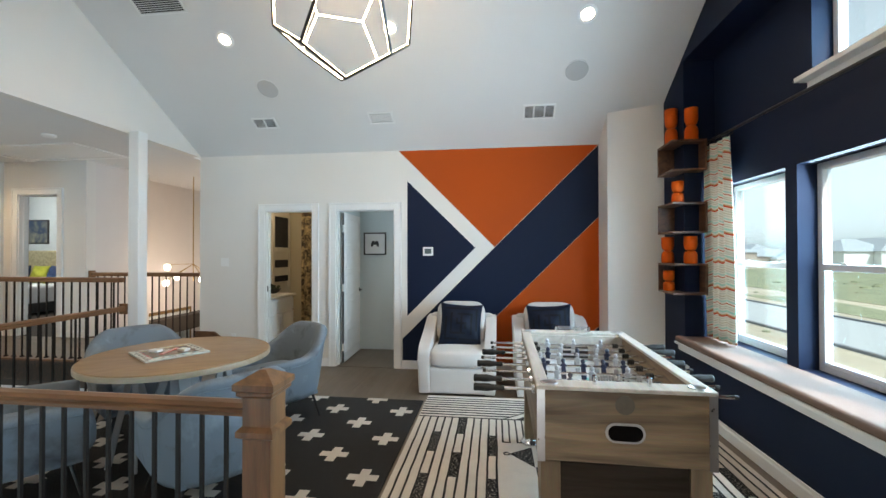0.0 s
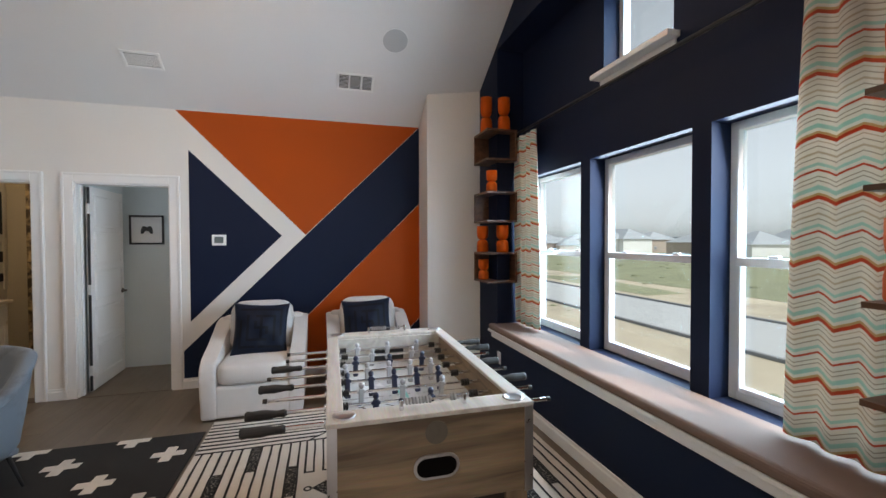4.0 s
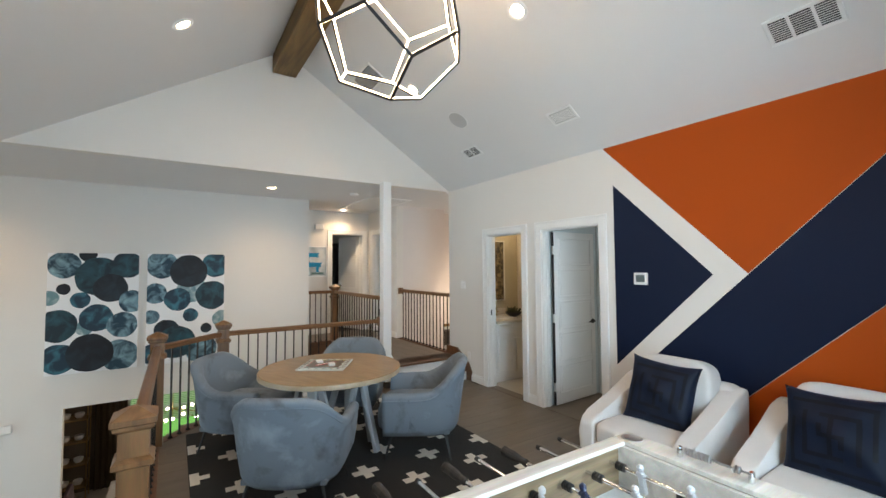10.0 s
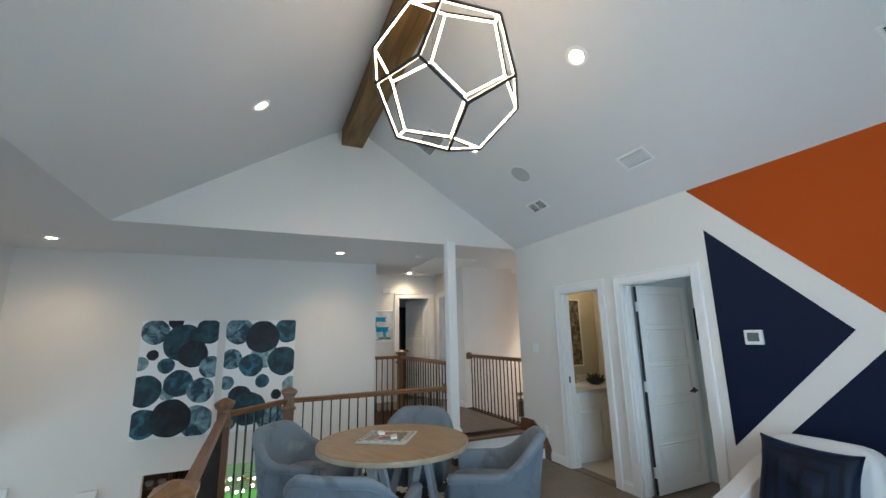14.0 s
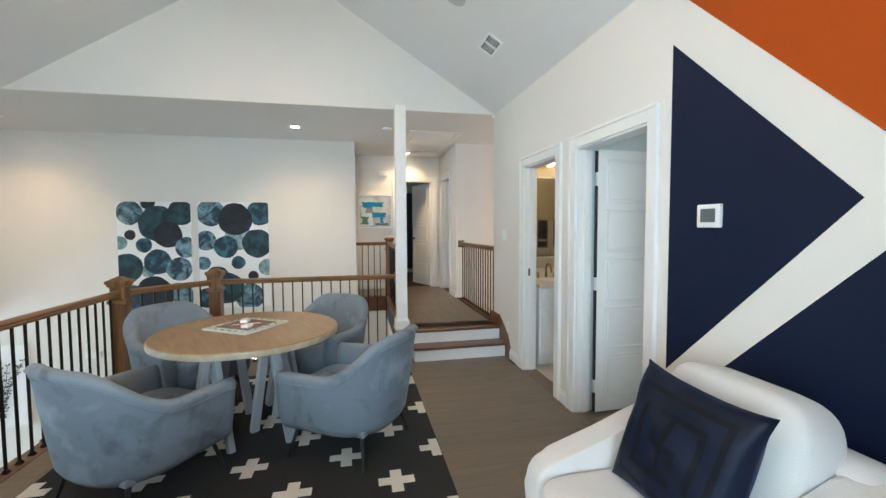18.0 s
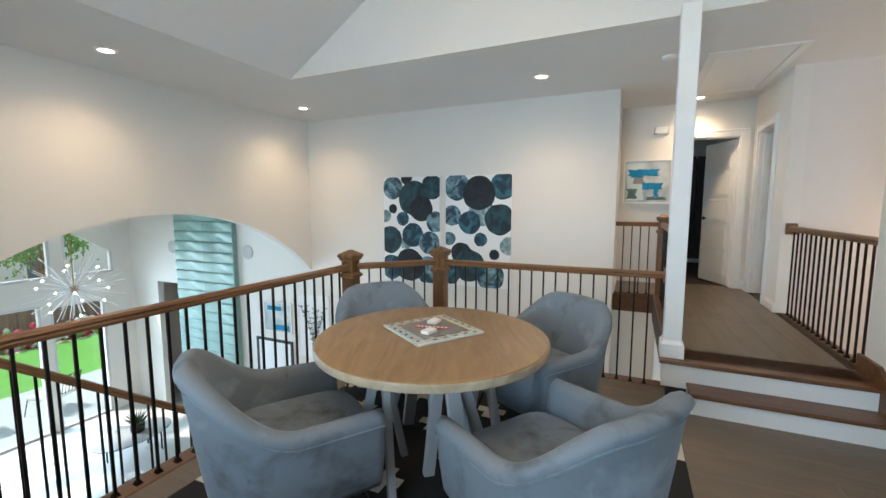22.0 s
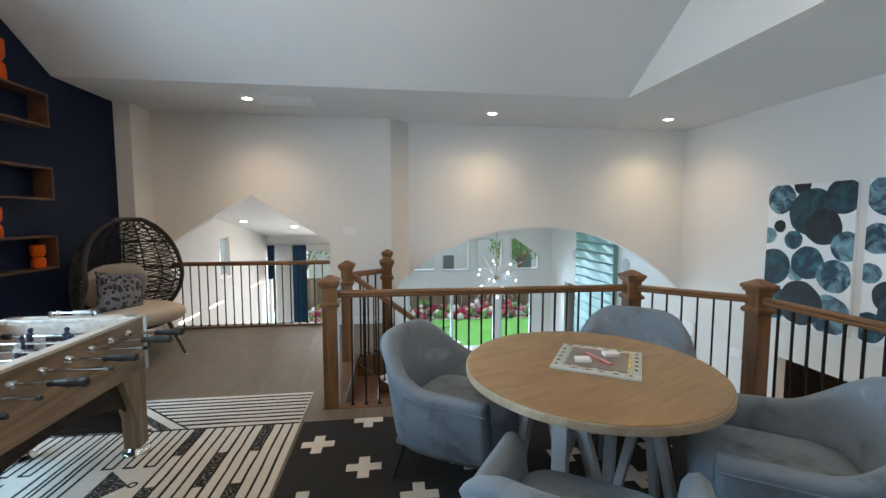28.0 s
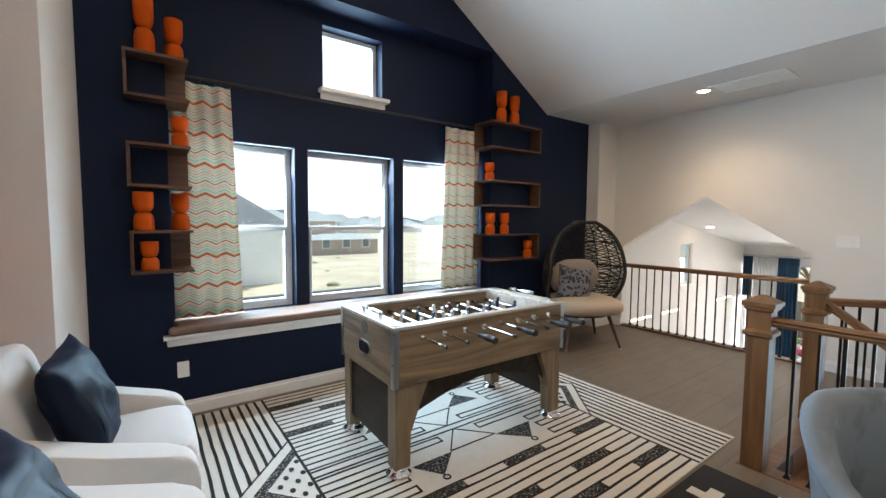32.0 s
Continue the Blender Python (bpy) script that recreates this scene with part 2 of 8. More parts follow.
def velvet(name, dark, mid, pale):
    """Brushed pile: soft patches where the nap lies another way."""
    m = mat(name, mid, 0.85, bump=0.10, fine=300, sheen=0.15, tint=(0.80, 0.90, 1.0), spec=0.2)
    nd, ln = m.node_tree.nodes, m.node_tree.links
    co = nd.new("ShaderNodeTexCoord")
    n = nd.new("ShaderNodeTexNoise")
    n.inputs["Scale"].default_value, n.inputs["Detail"].default_value, n.inputs["Distortion"].default_value = 3.4, 5, 0.3
    n.inputs["Roughness"].default_value = 0.55
    ln.new(co.outputs["Object"], n.inputs["Vector"])
    r = nd.new("ShaderNodeValToRGB")
    e = r.color_ramp.elements
    e[0].position, e[0].color = 0.30, (*dark, 1)
    e[1].position, e[1].color = 0.70, (*pale, 1)
    e.new(0.44).color = (*mid, 1)
    e.new(0.56).color = (*mid, 1)
    ln.new(n.outputs["Fac"], r.inputs["Fac"])
    # a few dark strokes where the pile was brushed against its lie
    n2 = nd.new("ShaderNodeTexNoise")
    n2.inputs["Scale"].default_value, n2.inputs["Detail"].default_value, n2.inputs["Roughness"].default_value = 7.5, 6, 0.7
    mp = nd.new("ShaderNodeMapping")
    mp.inputs["Location"].default_value, mp.inputs["Scale"].default_value = (3.1, 1.7, 0.4), (1.0, 1.0, 0.6)
    ln.new(co.outputs["Object"], mp.inputs["Vector"])
    ln.new(mp.outputs["Vector"], n2.inputs["Vector"])
    r2 = nd.new("ShaderNodeValToRGB")
    r2.color_ramp.elements[0].position, r2.color_ramp.elements[1].position = 0.63, 0.80
    r2.color_ramp.elements[0].color, r2.color_ramp.elements[1].color = (1, 1, 1, 1), (0.42, 0.42, 0.43, 1)
    ln.new(n2.outputs["Fac"], r2.inputs["Fac"])
    mul = nd.new("ShaderNodeMixRGB")
    mul.blend_type, mul.inputs["Fac"].default_value = "MULTIPLY", 1.0
    ln.new(r.outputs["Color"], mul.inputs["Color1"])
    ln.new(r2.outputs["Color"], mul.inputs["Color2"])
    ln.new(mul.outputs["Color"], nd["Principled BSDF"].inputs["Base Color"])
    return m


M_WALL = mat("wall_paint", (0.76, 0.735, 0.70), 0.7, vary=0.03, scale=1.3, bump=0.10, fine=220)
M_CEIL = mat("ceiling_paint", (0.74, 0.735, 0.73), 0.85, vary=0.03, scale=1.0, bump=0.14, fine=160)
M_TRIM = mat("trim_paint", (0.82, 0.82, 0.81), 0.35, vary=0.02, scale=3, bump=0.02)
M_NAVY = mat("navy_paint", (0.0033, 0.0102, 0.033), 0.60, vary=0.08, scale=1.5, bump=0.08, fine=220, spec=0.22)
M_ORANGE = mat("orange_paint", (0.46, 0.071, 0.006), 0.6, vary=0.05, scale=1.2, bump=0.08, fine=220, spec=0.2)
M_BLUEROOM = mat("pale_blue_paint", (0.62, 0.70, 0.72), 0.7, vary=0.03, bump=0.08, fine=200)
M_YELLOW = mat("mustard_paint", (0.46, 0.41, 0.29), 0.7, vary=0.03, bump=0.08, fine=200)
M_PINK = mat("blush_paint", (0.74, 0.70, 0.68), 0.7, vary=0.03, bump=0.08, fine=200)
M_PLANK = wood("floor_plank_wood", (0.125, 0.094, 0.068), (0.158, 0.121, 0.089), "Y", 1.6, 0.38, 0.03)
M_PLANK_X = wood("hall_plank_wood", (0.125, 0.094, 0.068), (0.158, 0.121, 0.089), "X", 1.6, 0.38, 0.03)
M_SUBFLOOR = mat("subfloor", (0.05, 0.04, 0.033), 0.8, vary=0.2)
M_NEWEL = wood("newel_oak", (0.105, 0.046, 0.017), (0.215, 0.102, 0.041), "Z", 2.6, 0.38, 0.06)
M_RAIL = wood("handrail_oak", (0.12, 0.052, 0.022), (0.24, 0.112, 0.048), "X", 2.6, 0.33, 0.05)
M_TREAD = wood("tread_oak", (0.085, 0.036, 0.017), (0.17, 0.075, 0.034), "Y", 2.2, 0.35, 0.08)
M_BEAM = wood("beam_wood", (0.095, 0.048, 0.011), (0.24, 0.135, 0.038), "X", 1.4, 0.55, 0.02)
M_IRON = mat("black_iron", (0.022, 0.018, 0.016), 0.45, 0.7, 0.2, 30, 0.05)
M_BLACK = mat("black_plastic", (0.012, 0.012, 0.013), 0.4, 0, 0.1, 20, 0.03)
M_CHROME = mat("chrome", (0.75, 0.75, 0.76), 0.12, 1.0, 0.04, 10, 0.0)
M_STEEL = mat("brushed_steel", (0.55, 0.55, 0.56), 0.3, 1.0, 0.08, 30, 0.03)
M_LAMP = emitter("lamp_glow", (1.0, 0.86, 0.66), 26.0)
M_LED = emitter("led_strip", (1.0, 0.74, 0.46), 20.0)
M_GLOWBAR = emitter("bar_glow", (1.0, 0.86, 0.68), 3.0)
M_GLASS = glass("window_glass", (0.84, 0.95, 0.99))
M_VINYL = mat("white_vinyl", (0.62, 0.64, 0.66), 0.35, vary=0.02, bump=0.0)


# ---- geometry helpers ----
def part(name, bm, material, parent=None, label="", smooth=False):
    me = bpy.data.meshes.new(name)
    bmesh.ops.recalc_face_normals(bm, faces=bm.faces)
    bm.to_mesh(me)
    bm.free()
    if smooth:
        for f in me.polygons:
            f.use_smooth = True
    for m in (material if isinstance(material, (list, tuple)) else [material]):
        me.materials.append(m)
    ob = new(name, me)
    if parent is not None:
        ob.parent = parent
    if label:
        ob["label"] = label
    return ob


def share(name, ob, parent, m):
    """Another piece on the mesh of ob."""
    o = new(name, ob.data)
    o.parent = parent
    o.matrix_basis = m
    return o


def thing(name, label, category, m=None, group="", kind=""):
    ob = new(name)
    ob.empty_display_size = 0.1
    if m is not None:
        ob.matrix_basis = m
    return tagged(ob, label, category, group, kind)


def structure(name, bm, material, label, category="wall", smooth=False):
    return tagged(part(name, bm, material, smooth=smooth), label, category, kind="structure")


def box(bm, x0, x1, y0, y1, z0, z1, bevel=0.0, seg=2, mi=0):
    vs = [bm.verts.new((x, y, z)) for x in (x0, x1) for y in (y0, y1) for z in (z0, z1)]
    fs = [bm.faces.new([vs[i] for i in q]) for q in ((0, 1, 3, 2), (4, 6, 7, 5), (0, 4, 5, 1), (2, 3, 7, 6), (0, 2, 6, 4), (1, 5, 7, 3))]
    for f in fs:
        f.material_index = mi
    if bevel:
        es = list({e for f in fs for e in f.edges})
        r = bmesh.ops.bevel(bm, geom=es, offset=bevel, segments=seg, profile=0.5, affect="EDGES")
        for f in r["faces"]:
            f.material_index = mi
    return bm


def prism(bm, pts, axis, a0, a1, mi=0):
    """A polygon of 2D points drawn out along an axis: x takes (y, z), y takes (x, z), z takes (x, y)."""
    def p3(p, a):
        return {"x": (a, p[0], p[1]), "y": (p[0], a, p[1]), "z": (p[0], p[1], a)}[axis]
    lo = [bm.verts.new(p3(p, a0)) for p in pts]
    hi = [bm.verts.new(p3(p, a1)) for p in pts]
    fs = [bm.faces.new(lo), bm.faces.new(hi[::-1])]
    n = len(pts)
    for i in range(n):
        fs.append(bm.faces.new((lo[i], lo[(i + 1) % n], hi[(i + 1) % n], hi[i])))
    for f in fs:
        f.material_index = mi
    return bm


def frustum(bm, p0, p1, r0, r1, seg=12, caps=True):
    p0, p1 = Vector(p0), Vector(p1)
    q = (p1 - p0).to_track_quat("Z", "Y").to_matrix()
    rings = []
    for p, r in ((p0, r0), (p1, r1)):
        rings.append([bm.verts.new(p + q @ Vector((r * math.cos(2 * math.pi * i / seg), r * math.sin(2 * math.pi * i / seg), 0))) for i in range(seg)])
    for i in range(seg):
        bm.faces.new((rings[0][i], rings[0][(i + 1) % seg], rings[1][(i + 1) % seg], rings[1][i]))
    if caps:
        bm.faces.new(rings[0][::-1])
        bm.faces.new(rings[1])
    return bm


def lathe(bm, profile, seg=20, at=(0, 0, 0), caps=True):
    """Turn (radius, z) points about the upright axis."""
    rings = []
    for r, z in profile:
        rings.append([bm.verts.new((at[0] + r * math.cos(2 * math.pi * i / seg), at[1] + r * math.sin(2 * math.pi * i / seg), at[2] + z)) for i in range(seg)])
    for a, b in zip(rings, rings[1:]):
        for i in range(seg):
            bm.faces.new((a[i], a[(i + 1) % seg], b[(i + 1) % seg], b[i]))
    if caps:
        bm.faces.new(rings[0][::-1])
        bm.faces.new(rings[-1])
    return bm


def stacked(bm, sections):
    """A square post from (half width, z) sections."""
    rings = []
    for h, z in sections:
        rings.append([bm.verts.new((sx * h, sy * h, z)) for sx, sy in ((-1, -1), (1, -1), (1, 1), (-1, 1))])
    for a, b in zip(rings, rings[1:]):
        for i in range(4):
            bm.faces.new((a[i], a[(i + 1) % 4], b[(i + 1) % 4], b[i]))
    bm.faces.new(rings[0][::-1])
    bm.faces.new(rings[-1])
    return bm


def soft_box(bm, cx, cy, cz, sx, sy, sz, power=4.0, nu=20, nv=12):
    """A cushion: a rounded box of full sizes sx, sy, sz."""
    def f(c, e):
        return math.copysign(abs(c) ** (2 / e), c)
    rings = []
    for j in range(1, nv):
        v = -math.pi / 2 + math.pi * j / nv
        rings.append([bm.verts.new((cx + sx / 2 * f(math.cos(v), power) * f(math.cos(u), power), cy + sy / 2 * f(math.cos(v), power) * f(math.sin(u), power), cz + sz / 2 * f(math.sin(v), power * 0.7)))
                      for u in (2 * math.pi * i / nu for i in range(nu))])
    for a, b in zip(rings, rings[1:]):
        for i in range(nu):
            bm.faces.new((a[i], a[(i + 1) % nu], b[(i + 1) % nu], b[i]))
    lo, hi = bm.verts.new((cx, cy, cz - sz / 2)), bm.verts.new((cx, cy, cz + sz / 2))
    for i in range(nu):
        bm.faces.new((lo, rings[0][(i + 1) % nu], rings[0][i]))
        bm.faces.new((hi, rings[-1][i], rings[-1][(i + 1) % nu]))
    return bm


def pierced(bm, axis, a0, a1, u0, u1, z0, z1, holes):
    """A wall with rectangular openings (u0, u1, z0, z1), as blocks."""
    us = sorted({u0, u1, *[h[0] for h in holes], *[h[1] for h in holes]})
    for ua, ub in zip(us, us[1:]):
        if ub <= u0 or ua >= u1:
            continue
        cuts = sorted([(h[2], h[3]) for h in holes if h[0] <= ua + 1e-6 and h[1] >= ub - 1e-6])
        z = z0
        for c0, c1 in cuts + [(z1, z1)]:
            if c0 > z + 1e-6:
                if axis == "x":
                    box(bm, a0, a1, ua, ub, z, c0)
                else:
                    box(bm, ua, ub, a0, a1, z, c0)
            z = max(z, c1)
    return bm


B = bmesh.new
T = 0.12
XW, NS, NN = 1.93, 1.39, 4.47   # window wall, and the two sides of its niche

# ---- walls ----
wall_north = structure("wall_north", pierced(B(), "y", 5.42, 5.54, -3.90, 2.16, 0.0, 2.86, [(-2.955, -2.28, 0, 2.05), (-1.965, -1.17, 0, 2.05)]), M_WALL, "white painted wall with a mural and two doorways")
pilaster = B()
lo = [pilaster.verts.new((x, y, 0)) for x, y in ((1.362, 5.024), (XW + 0.19, 4.912), (XW + 0.19, 5.42), (1.362, 5.42))]
hi = [pilaster.verts.new((v.co.x, v.co.y, 2.85 + SLOPE * (Y_N - v.co.y))) for v in lo]
pilaster.faces.new(lo[::-1])
pilaster.faces.new(hi)
for k in range(4):
    pilaster.faces.new((lo[k], lo[(k + 1) % 4], hi[(k + 1) % 4], hi[k]))
structure("wall_pilaster", pilaster, M_WALL, "white painted boxed pilaster in the corner")
bm = B()
prism(bm, [(NN, 0), (5.02, 0), (5.02, 3.10), (NN, 3.43)], "x", XW, XW + T)
prism(bm, [(-0.41, 0), (NS, 0), (NS, 3.42), (0.46, 2.86), (-0.41, 2.86)], "x", XW, XW + T)
prism(bm, [(NS, 3.345), (NN, 3.345), (4.487, 3.385), (RIDGE_Y, RIDGE_Z + 0.05), (NS, 3.42)], "x", XW, XW + T)
box(bm, XW, XW + T, NS, NN, 0, 0.59)
wall_east = structure("wall_east", bm, M_NAVY, "navy blue painted gable wall around the window niche")
bm = B()
box(bm, XW + T, 2.405, NS - 0.12, NS, 0.5, 3.5)
box(bm, XW + T, 2.405, NN, NN + 0.12, 0.5, 3.5)
WINDOWS = [(3.508, 4.395, 0.66, 2.095), (2.50, 3.39, 0.66, 2.095), (1.478, 2.383, 0.66, 2.095), (2.63, 3.24, 2.66, 3.24)]
pierced(bm, "x", 2.211, 2.405, NS, NN, 0.45, 3.5, WINDOWS)
box(bm, XW + T, 2.211, NS, NN, 3.345, 3.5)
structure("wall_niche", bm, M_NAVY, "navy blue painted window niche")

bm = B()
box(bm, 1.75, 2.16, -0.82, -0.41, W_HOUSE, 2.86)
box(bm, 1.60, 2.16, -0.94, -0.82, W_HOUSE, 2.86)
box(bm, -1.25, -0.42, -0.94, -0.82, W_HOUSE, 2.86)
prism(bm, [(-0.42, 1.135), (0.59, 1.775), (1.60, 1.125), (1.60, 2.86), (-0.42, 2.86)], "y", -0.94, -0.82)
box(bm, -0.42, 1.60, -0.94, -0.82, W_HOUSE, -0.28)
prism(bm, [(-1.25, -0.82), (-1.25, -0.94), (-1.45, -1.17), (-1.50, -1.05)], "z", W_HOUSE, -0.28)
lo = [bm.verts.new(p) for p in ((-1.25, -0.82, 0.44), (-1.25, -0.94, 0.44), (-1.45, -1.17, 0.61), (-1.50, -1.05, 0.65))]
hi = [bm.verts.new((v.co.x, v.co.y, 2.86)) for v in lo]
bm.faces.new(lo)
bm.faces.new(hi[::-1])
for k in range(4):
    bm.faces.new((lo[k], lo[(k + 1) % 4], hi[(k + 1) % 4], hi[k]))
structure("wall_south", bm, M_WALL, "white painted wall with a peaked opening")
AX, AZ, AR = -3.45, 1.315, 3.2
arc = [(AX + AR * math.sin(a), AZ - AR + AR * math.cos(a)) for a in (radians(-49 + 92 * i / 40) for i in range(41))]
arc = [p for p in arc if -5.79 < p[0] < -1.50]
structure("wall_arch", prism(B(), [(-5.79, 2.86), (-5.79, arc[0][1] - 0.1)] + arc + [(-1.50, arc[-1][1] - 0.12), (-1.50, 2.86)], "y", -1.17, -1.05), M_WALL, "white painted wall with a wide arched opening")
bm = B()
pierced(bm, "x", -5.91, -5.79, -6.3, 3.77, W_HOUSE, 2.86, [(0.65, 2.75, W_HOUSE, -0.18), (-5.39, -4.71, W_HOUSE, -0.22)])
structure("wall_west", bm, M_WALL, "white painted two-storey wall over the stairs")
bm = B()
box(bm, -9.1, -9.0, -6.42, -3.2, W_HOUSE, 0.0)
box(bm, -9.0, -5.91, -3.3, -3.2, W_HOUSE, 0.0)
pierced(bm, "y", -6.42, -6.30, -9.0, -5.91, W_HOUSE, 0.0, [(-8.3, -6.9, -2.3, -0.6)])
box(bm, -9.1, -5.91, -6.42, -3.2, -0.1, 0.0)
structure("wall_lower_bedroom", bm, mat("greige_paint", (0.50, 0.48, 0.45), 0.7, vary=0.04), "greige walls of the lower bedroom")
bm = B()
box(bm, -7.07, -5.912, 3.65, 3.768, W_HOUSE, 2.86)
pierced(bm, "x", -7.07, -6.95, 3.768, 5.50, HALL, 2.86, [(4.54, 5.22, HALL, HALL + 2.03)])
pierced(bm, "y", 5.36, 5.50, -6.95, -5.60, HALL, 2.86, [(-6.71, -6.05, HALL, HALL + 2.03)])
structure("wall_hall", bm, M_WALL, "white painted hall walls with two doorways")
bm = B()
prism(bm, [(Y_S, EAVE), (Y_N, EAVE), (RIDGE_Y, RIDGE_Z)], "x", -4.01, X_GABLE)
structure("wall_gable", bm, M_WALL, "white painted gable above the flat ceiling")

bm = B()
box(bm, -6.04, -3.97, 4.28, 4.38, W_HOUSE, 0.06)
box(bm, -6.14, -6.04, 3.768, 4.38, W_HOUSE, 0.06)
box(bm, -3.96, -3.86, 2.28, 4.28, W_HOUSE, -0.28)
prism(bm, [(-3.96, 2.28), (-3.33, 1.66), (-3.26, 1.73), (-3.86, 2.32)], "z", W_HOUSE, -0.28)
box(bm, -3.33, -0.80, 1.66, 1.76, W_HOUSE, -0.28)
structure("wall_stairwell", bm, M_WALL, "white painted stairwell walls below the loft floor")
# rooms behind the openings
bm = B()
box(bm, -3.74, -3.62, 5.54, 7.2, 0, 2.7)
box(bm, -2.09, -1.99, 5.54, 7.3, 0, 2.7)
box(bm, -3.74, -1.99, 7.2, 7.3, 0, 2.7)
structure("wall_bathroom", bm, M_YELLOW, "mustard painted bathroom walls")
bm = B()
box(bm, -1.99, 2.16, 6.42, 6.52, 0, 2.7)
box(bm, 2.16, 2.26, 4.9, 6.52, 0, 2.7)
box(bm, -1.992, -1.972, 5.54, 6.42, 0, 2.7)
structure("wall_bedroom", bm, M_BLUEROOM, "pale blue grey painted room walls")
bm = B()
box(bm, -5.72, -5.60, 5.50, 6.43, W_HOUSE, 2.86)
box(bm, -6.22, -6.10, 6.43, 10.1, W_HOUSE, 2.86)
box(bm, -6.22, -5.72, 6.31, 6.43, W_HOUSE, 2.86)
box(bm, -3.90, -3.80, 5.54, 10.2, 0.0, 2.86)
box(bm, -9.6, -3.80, 10.1, 10.2, W_HOUSE, 2.86)
box(bm, -3.90, -3.80, 5.54, 10.1, W_HOUSE, -0.28)
structure("wall_foyer", bm, M_PINK, "blush white walls of the foyer void")
bm = B()
box(bm, -9.9, -9.8, 3.0, 5.38, 0, 2.86)
box(bm, -12.0, -11.9, 5.38, 8.4, 0, 2.86)
box(bm, -12.0, -5.82, 8.3, 8.4, 0, 2.86)
box(bm, -9.9, -7.07, 3.0, 3.1, 0, 2.86)
box(bm, -11.9, -7.07, 5.38, 5.50, 0, 2.86)
structure("wall_far_bedrooms", bm, M_BLUEROOM, "pale blue grey bedroom walls beyond the hall")
bm = B()
GREAT_WIN = [(-2.45, -1.60, -0.02, 0.90), (-3.43, -2.63, -0.02, 0.90), (-4.37, -3.60, -0.02, 0.90), (-5.43, -4.57, -0.02, 0.92), (-4.15, -1.70, W_HOUSE, -0.50), (-5.22, -4.29, W_HOUSE, -0.55), (0.15, 1.90, -2.6, 0.62)]
pierced(bm, "y", -6.42, -6.30, -5.91, 3.6, W_HOUSE, 1.9, GREAT_WIN)
prism(bm, [(-5.44, 0.40), (-4.66, 0.925), (-5.44, 0.925)], "y", -6.415, -6.305)
structure("wall_great_room_south", bm, M_WALL, "white great room wall of tall windows")
bm = B()
pierced(bm, "x", XW, XW + T, -6.3, -0.94, W_HOUSE, 1.9, [(-3.74, -3.26, 0.32, 1.08)])
box(bm, -1.30, -1.20, -6.3, -1.17, W_HOUSE, 1.9)
structure("wall_breakfast_room", bm, M_WALL, "white walls of the room below the balcony")
bm = B()
DINING_WIN = (1.0, 2.66, -2.50, -0.75)
pierced(bm, "x", -10.45, -10.33, -3.0, 5.0, W_HOUSE, -0.2, [DINING_WIN])
box(bm, -10.45, -5.91, -3.1, -3.0, W_HOUSE, -0.2)
box(bm, -10.45, -5.91, 4.9, 5.0, W_HOUSE, -0.2)
box(bm, -10.45, -5.91, -3.1, 3.66, -0.18, -0.08)
box(bm, -10.45, -6.15, 3.66, 5.0, -0.18, -0.08)
structure("wall_dining", bm, mat("umber_paint", (0.15, 0.115, 0.085), 0.7, vary=0.05), "dark tan painted walls of the lower dining room")

# ---- ceilings ----
bm = B()
prism(bm, [(Y_S, EAVE), (RIDGE_Y, RIDGE_Z), (RIDGE_Y, RIDGE_Z + 0.1), (Y_S, EAVE + 0.1)], "x", X_GABLE, 2.16)
prism(bm, [(Y_N + 0.12, EAVE - 0.075), (RIDGE_Y, RIDGE_Z), (RIDGE_Y, RIDGE_Z + 0.1), (Y_N + 0.12, EAVE + 0.05)], "x", X_GABLE, 2.16)
structure("ceiling_vault", bm, M_CEIL, "white vaulted ceiling", "ceiling")
bm = B()
box(bm, -12.0, -4.012, -1.17, 10.2, EAVE, EAVE + 0.1)
box(bm, -4.012, 2.16, -1.17, Y_S, EAVE, EAVE + 0.1)
structure("ceiling_flat", bm, M_CEIL, "white flat ceiling", "ceiling")
bm = B()
box(bm, -4.0, 2.26, 5.54, 7.3, 2.6, 2.7)
structure("ceiling_side_rooms", bm, M_CEIL, "white ceiling of the side rooms", "ceiling")
bm = B()
box(bm, -5.91, -1.25, -6.42, -1.17, 1.32, 1.42)
prism(bm, [(-0.94, 1.80), (-6.42, 0.95), (-6.42, 1.05), (-0.94, 1.90)], "x", -1.25, XW + T)
structure("ceiling_great_room", bm, M_CEIL, "white ceiling of the great room", "ceiling")

# ---- floors ----
bm = B()
prism(bm, [(2.16, -0.94), (-1.24, -0.94), (-1.24, 0.30), (-0.86, 0.59), (-0.86, 1.63), (-3.36, 1.63), (-4.0, 2.27), (-4.0, 5.54), (2.16, 5.54)], "z", -0.28, -0.018)
floor = structure("floor", bm, M_SUBFLOOR, "grey brown plank floor of the loft", "floor")
bm = B()
box(bm, -4.0, 2.26, 5.54, 7.3, -0.28, 0.0)
structure("floor_side_rooms", bm, M_PLANK, "grey brown plank floor of the side rooms", "floor")
bm = B()
prism(bm, [(-3.68, 4.24), (-3.68, 5.50), (-12, 5.50), (-12, 3.1), (-7.07, 3.1), (-7.07, 3.77), (-6.05, 3.77), (-6.05, 4.24)], "z", 0.0, HALL - 0.018)
box(bm, -12, -5.82, 5.50, 8.4, 0, HALL - 0.018)
floor_hall = structure("floor_hall", bm, M_SUBFLOOR, "grey brown plank floor of the raised hall", "floor")
bm = B()
box(bm, -10.5, 3.6, -6.42, 10.2, W_HOUSE - 0.2, W_HOUSE)
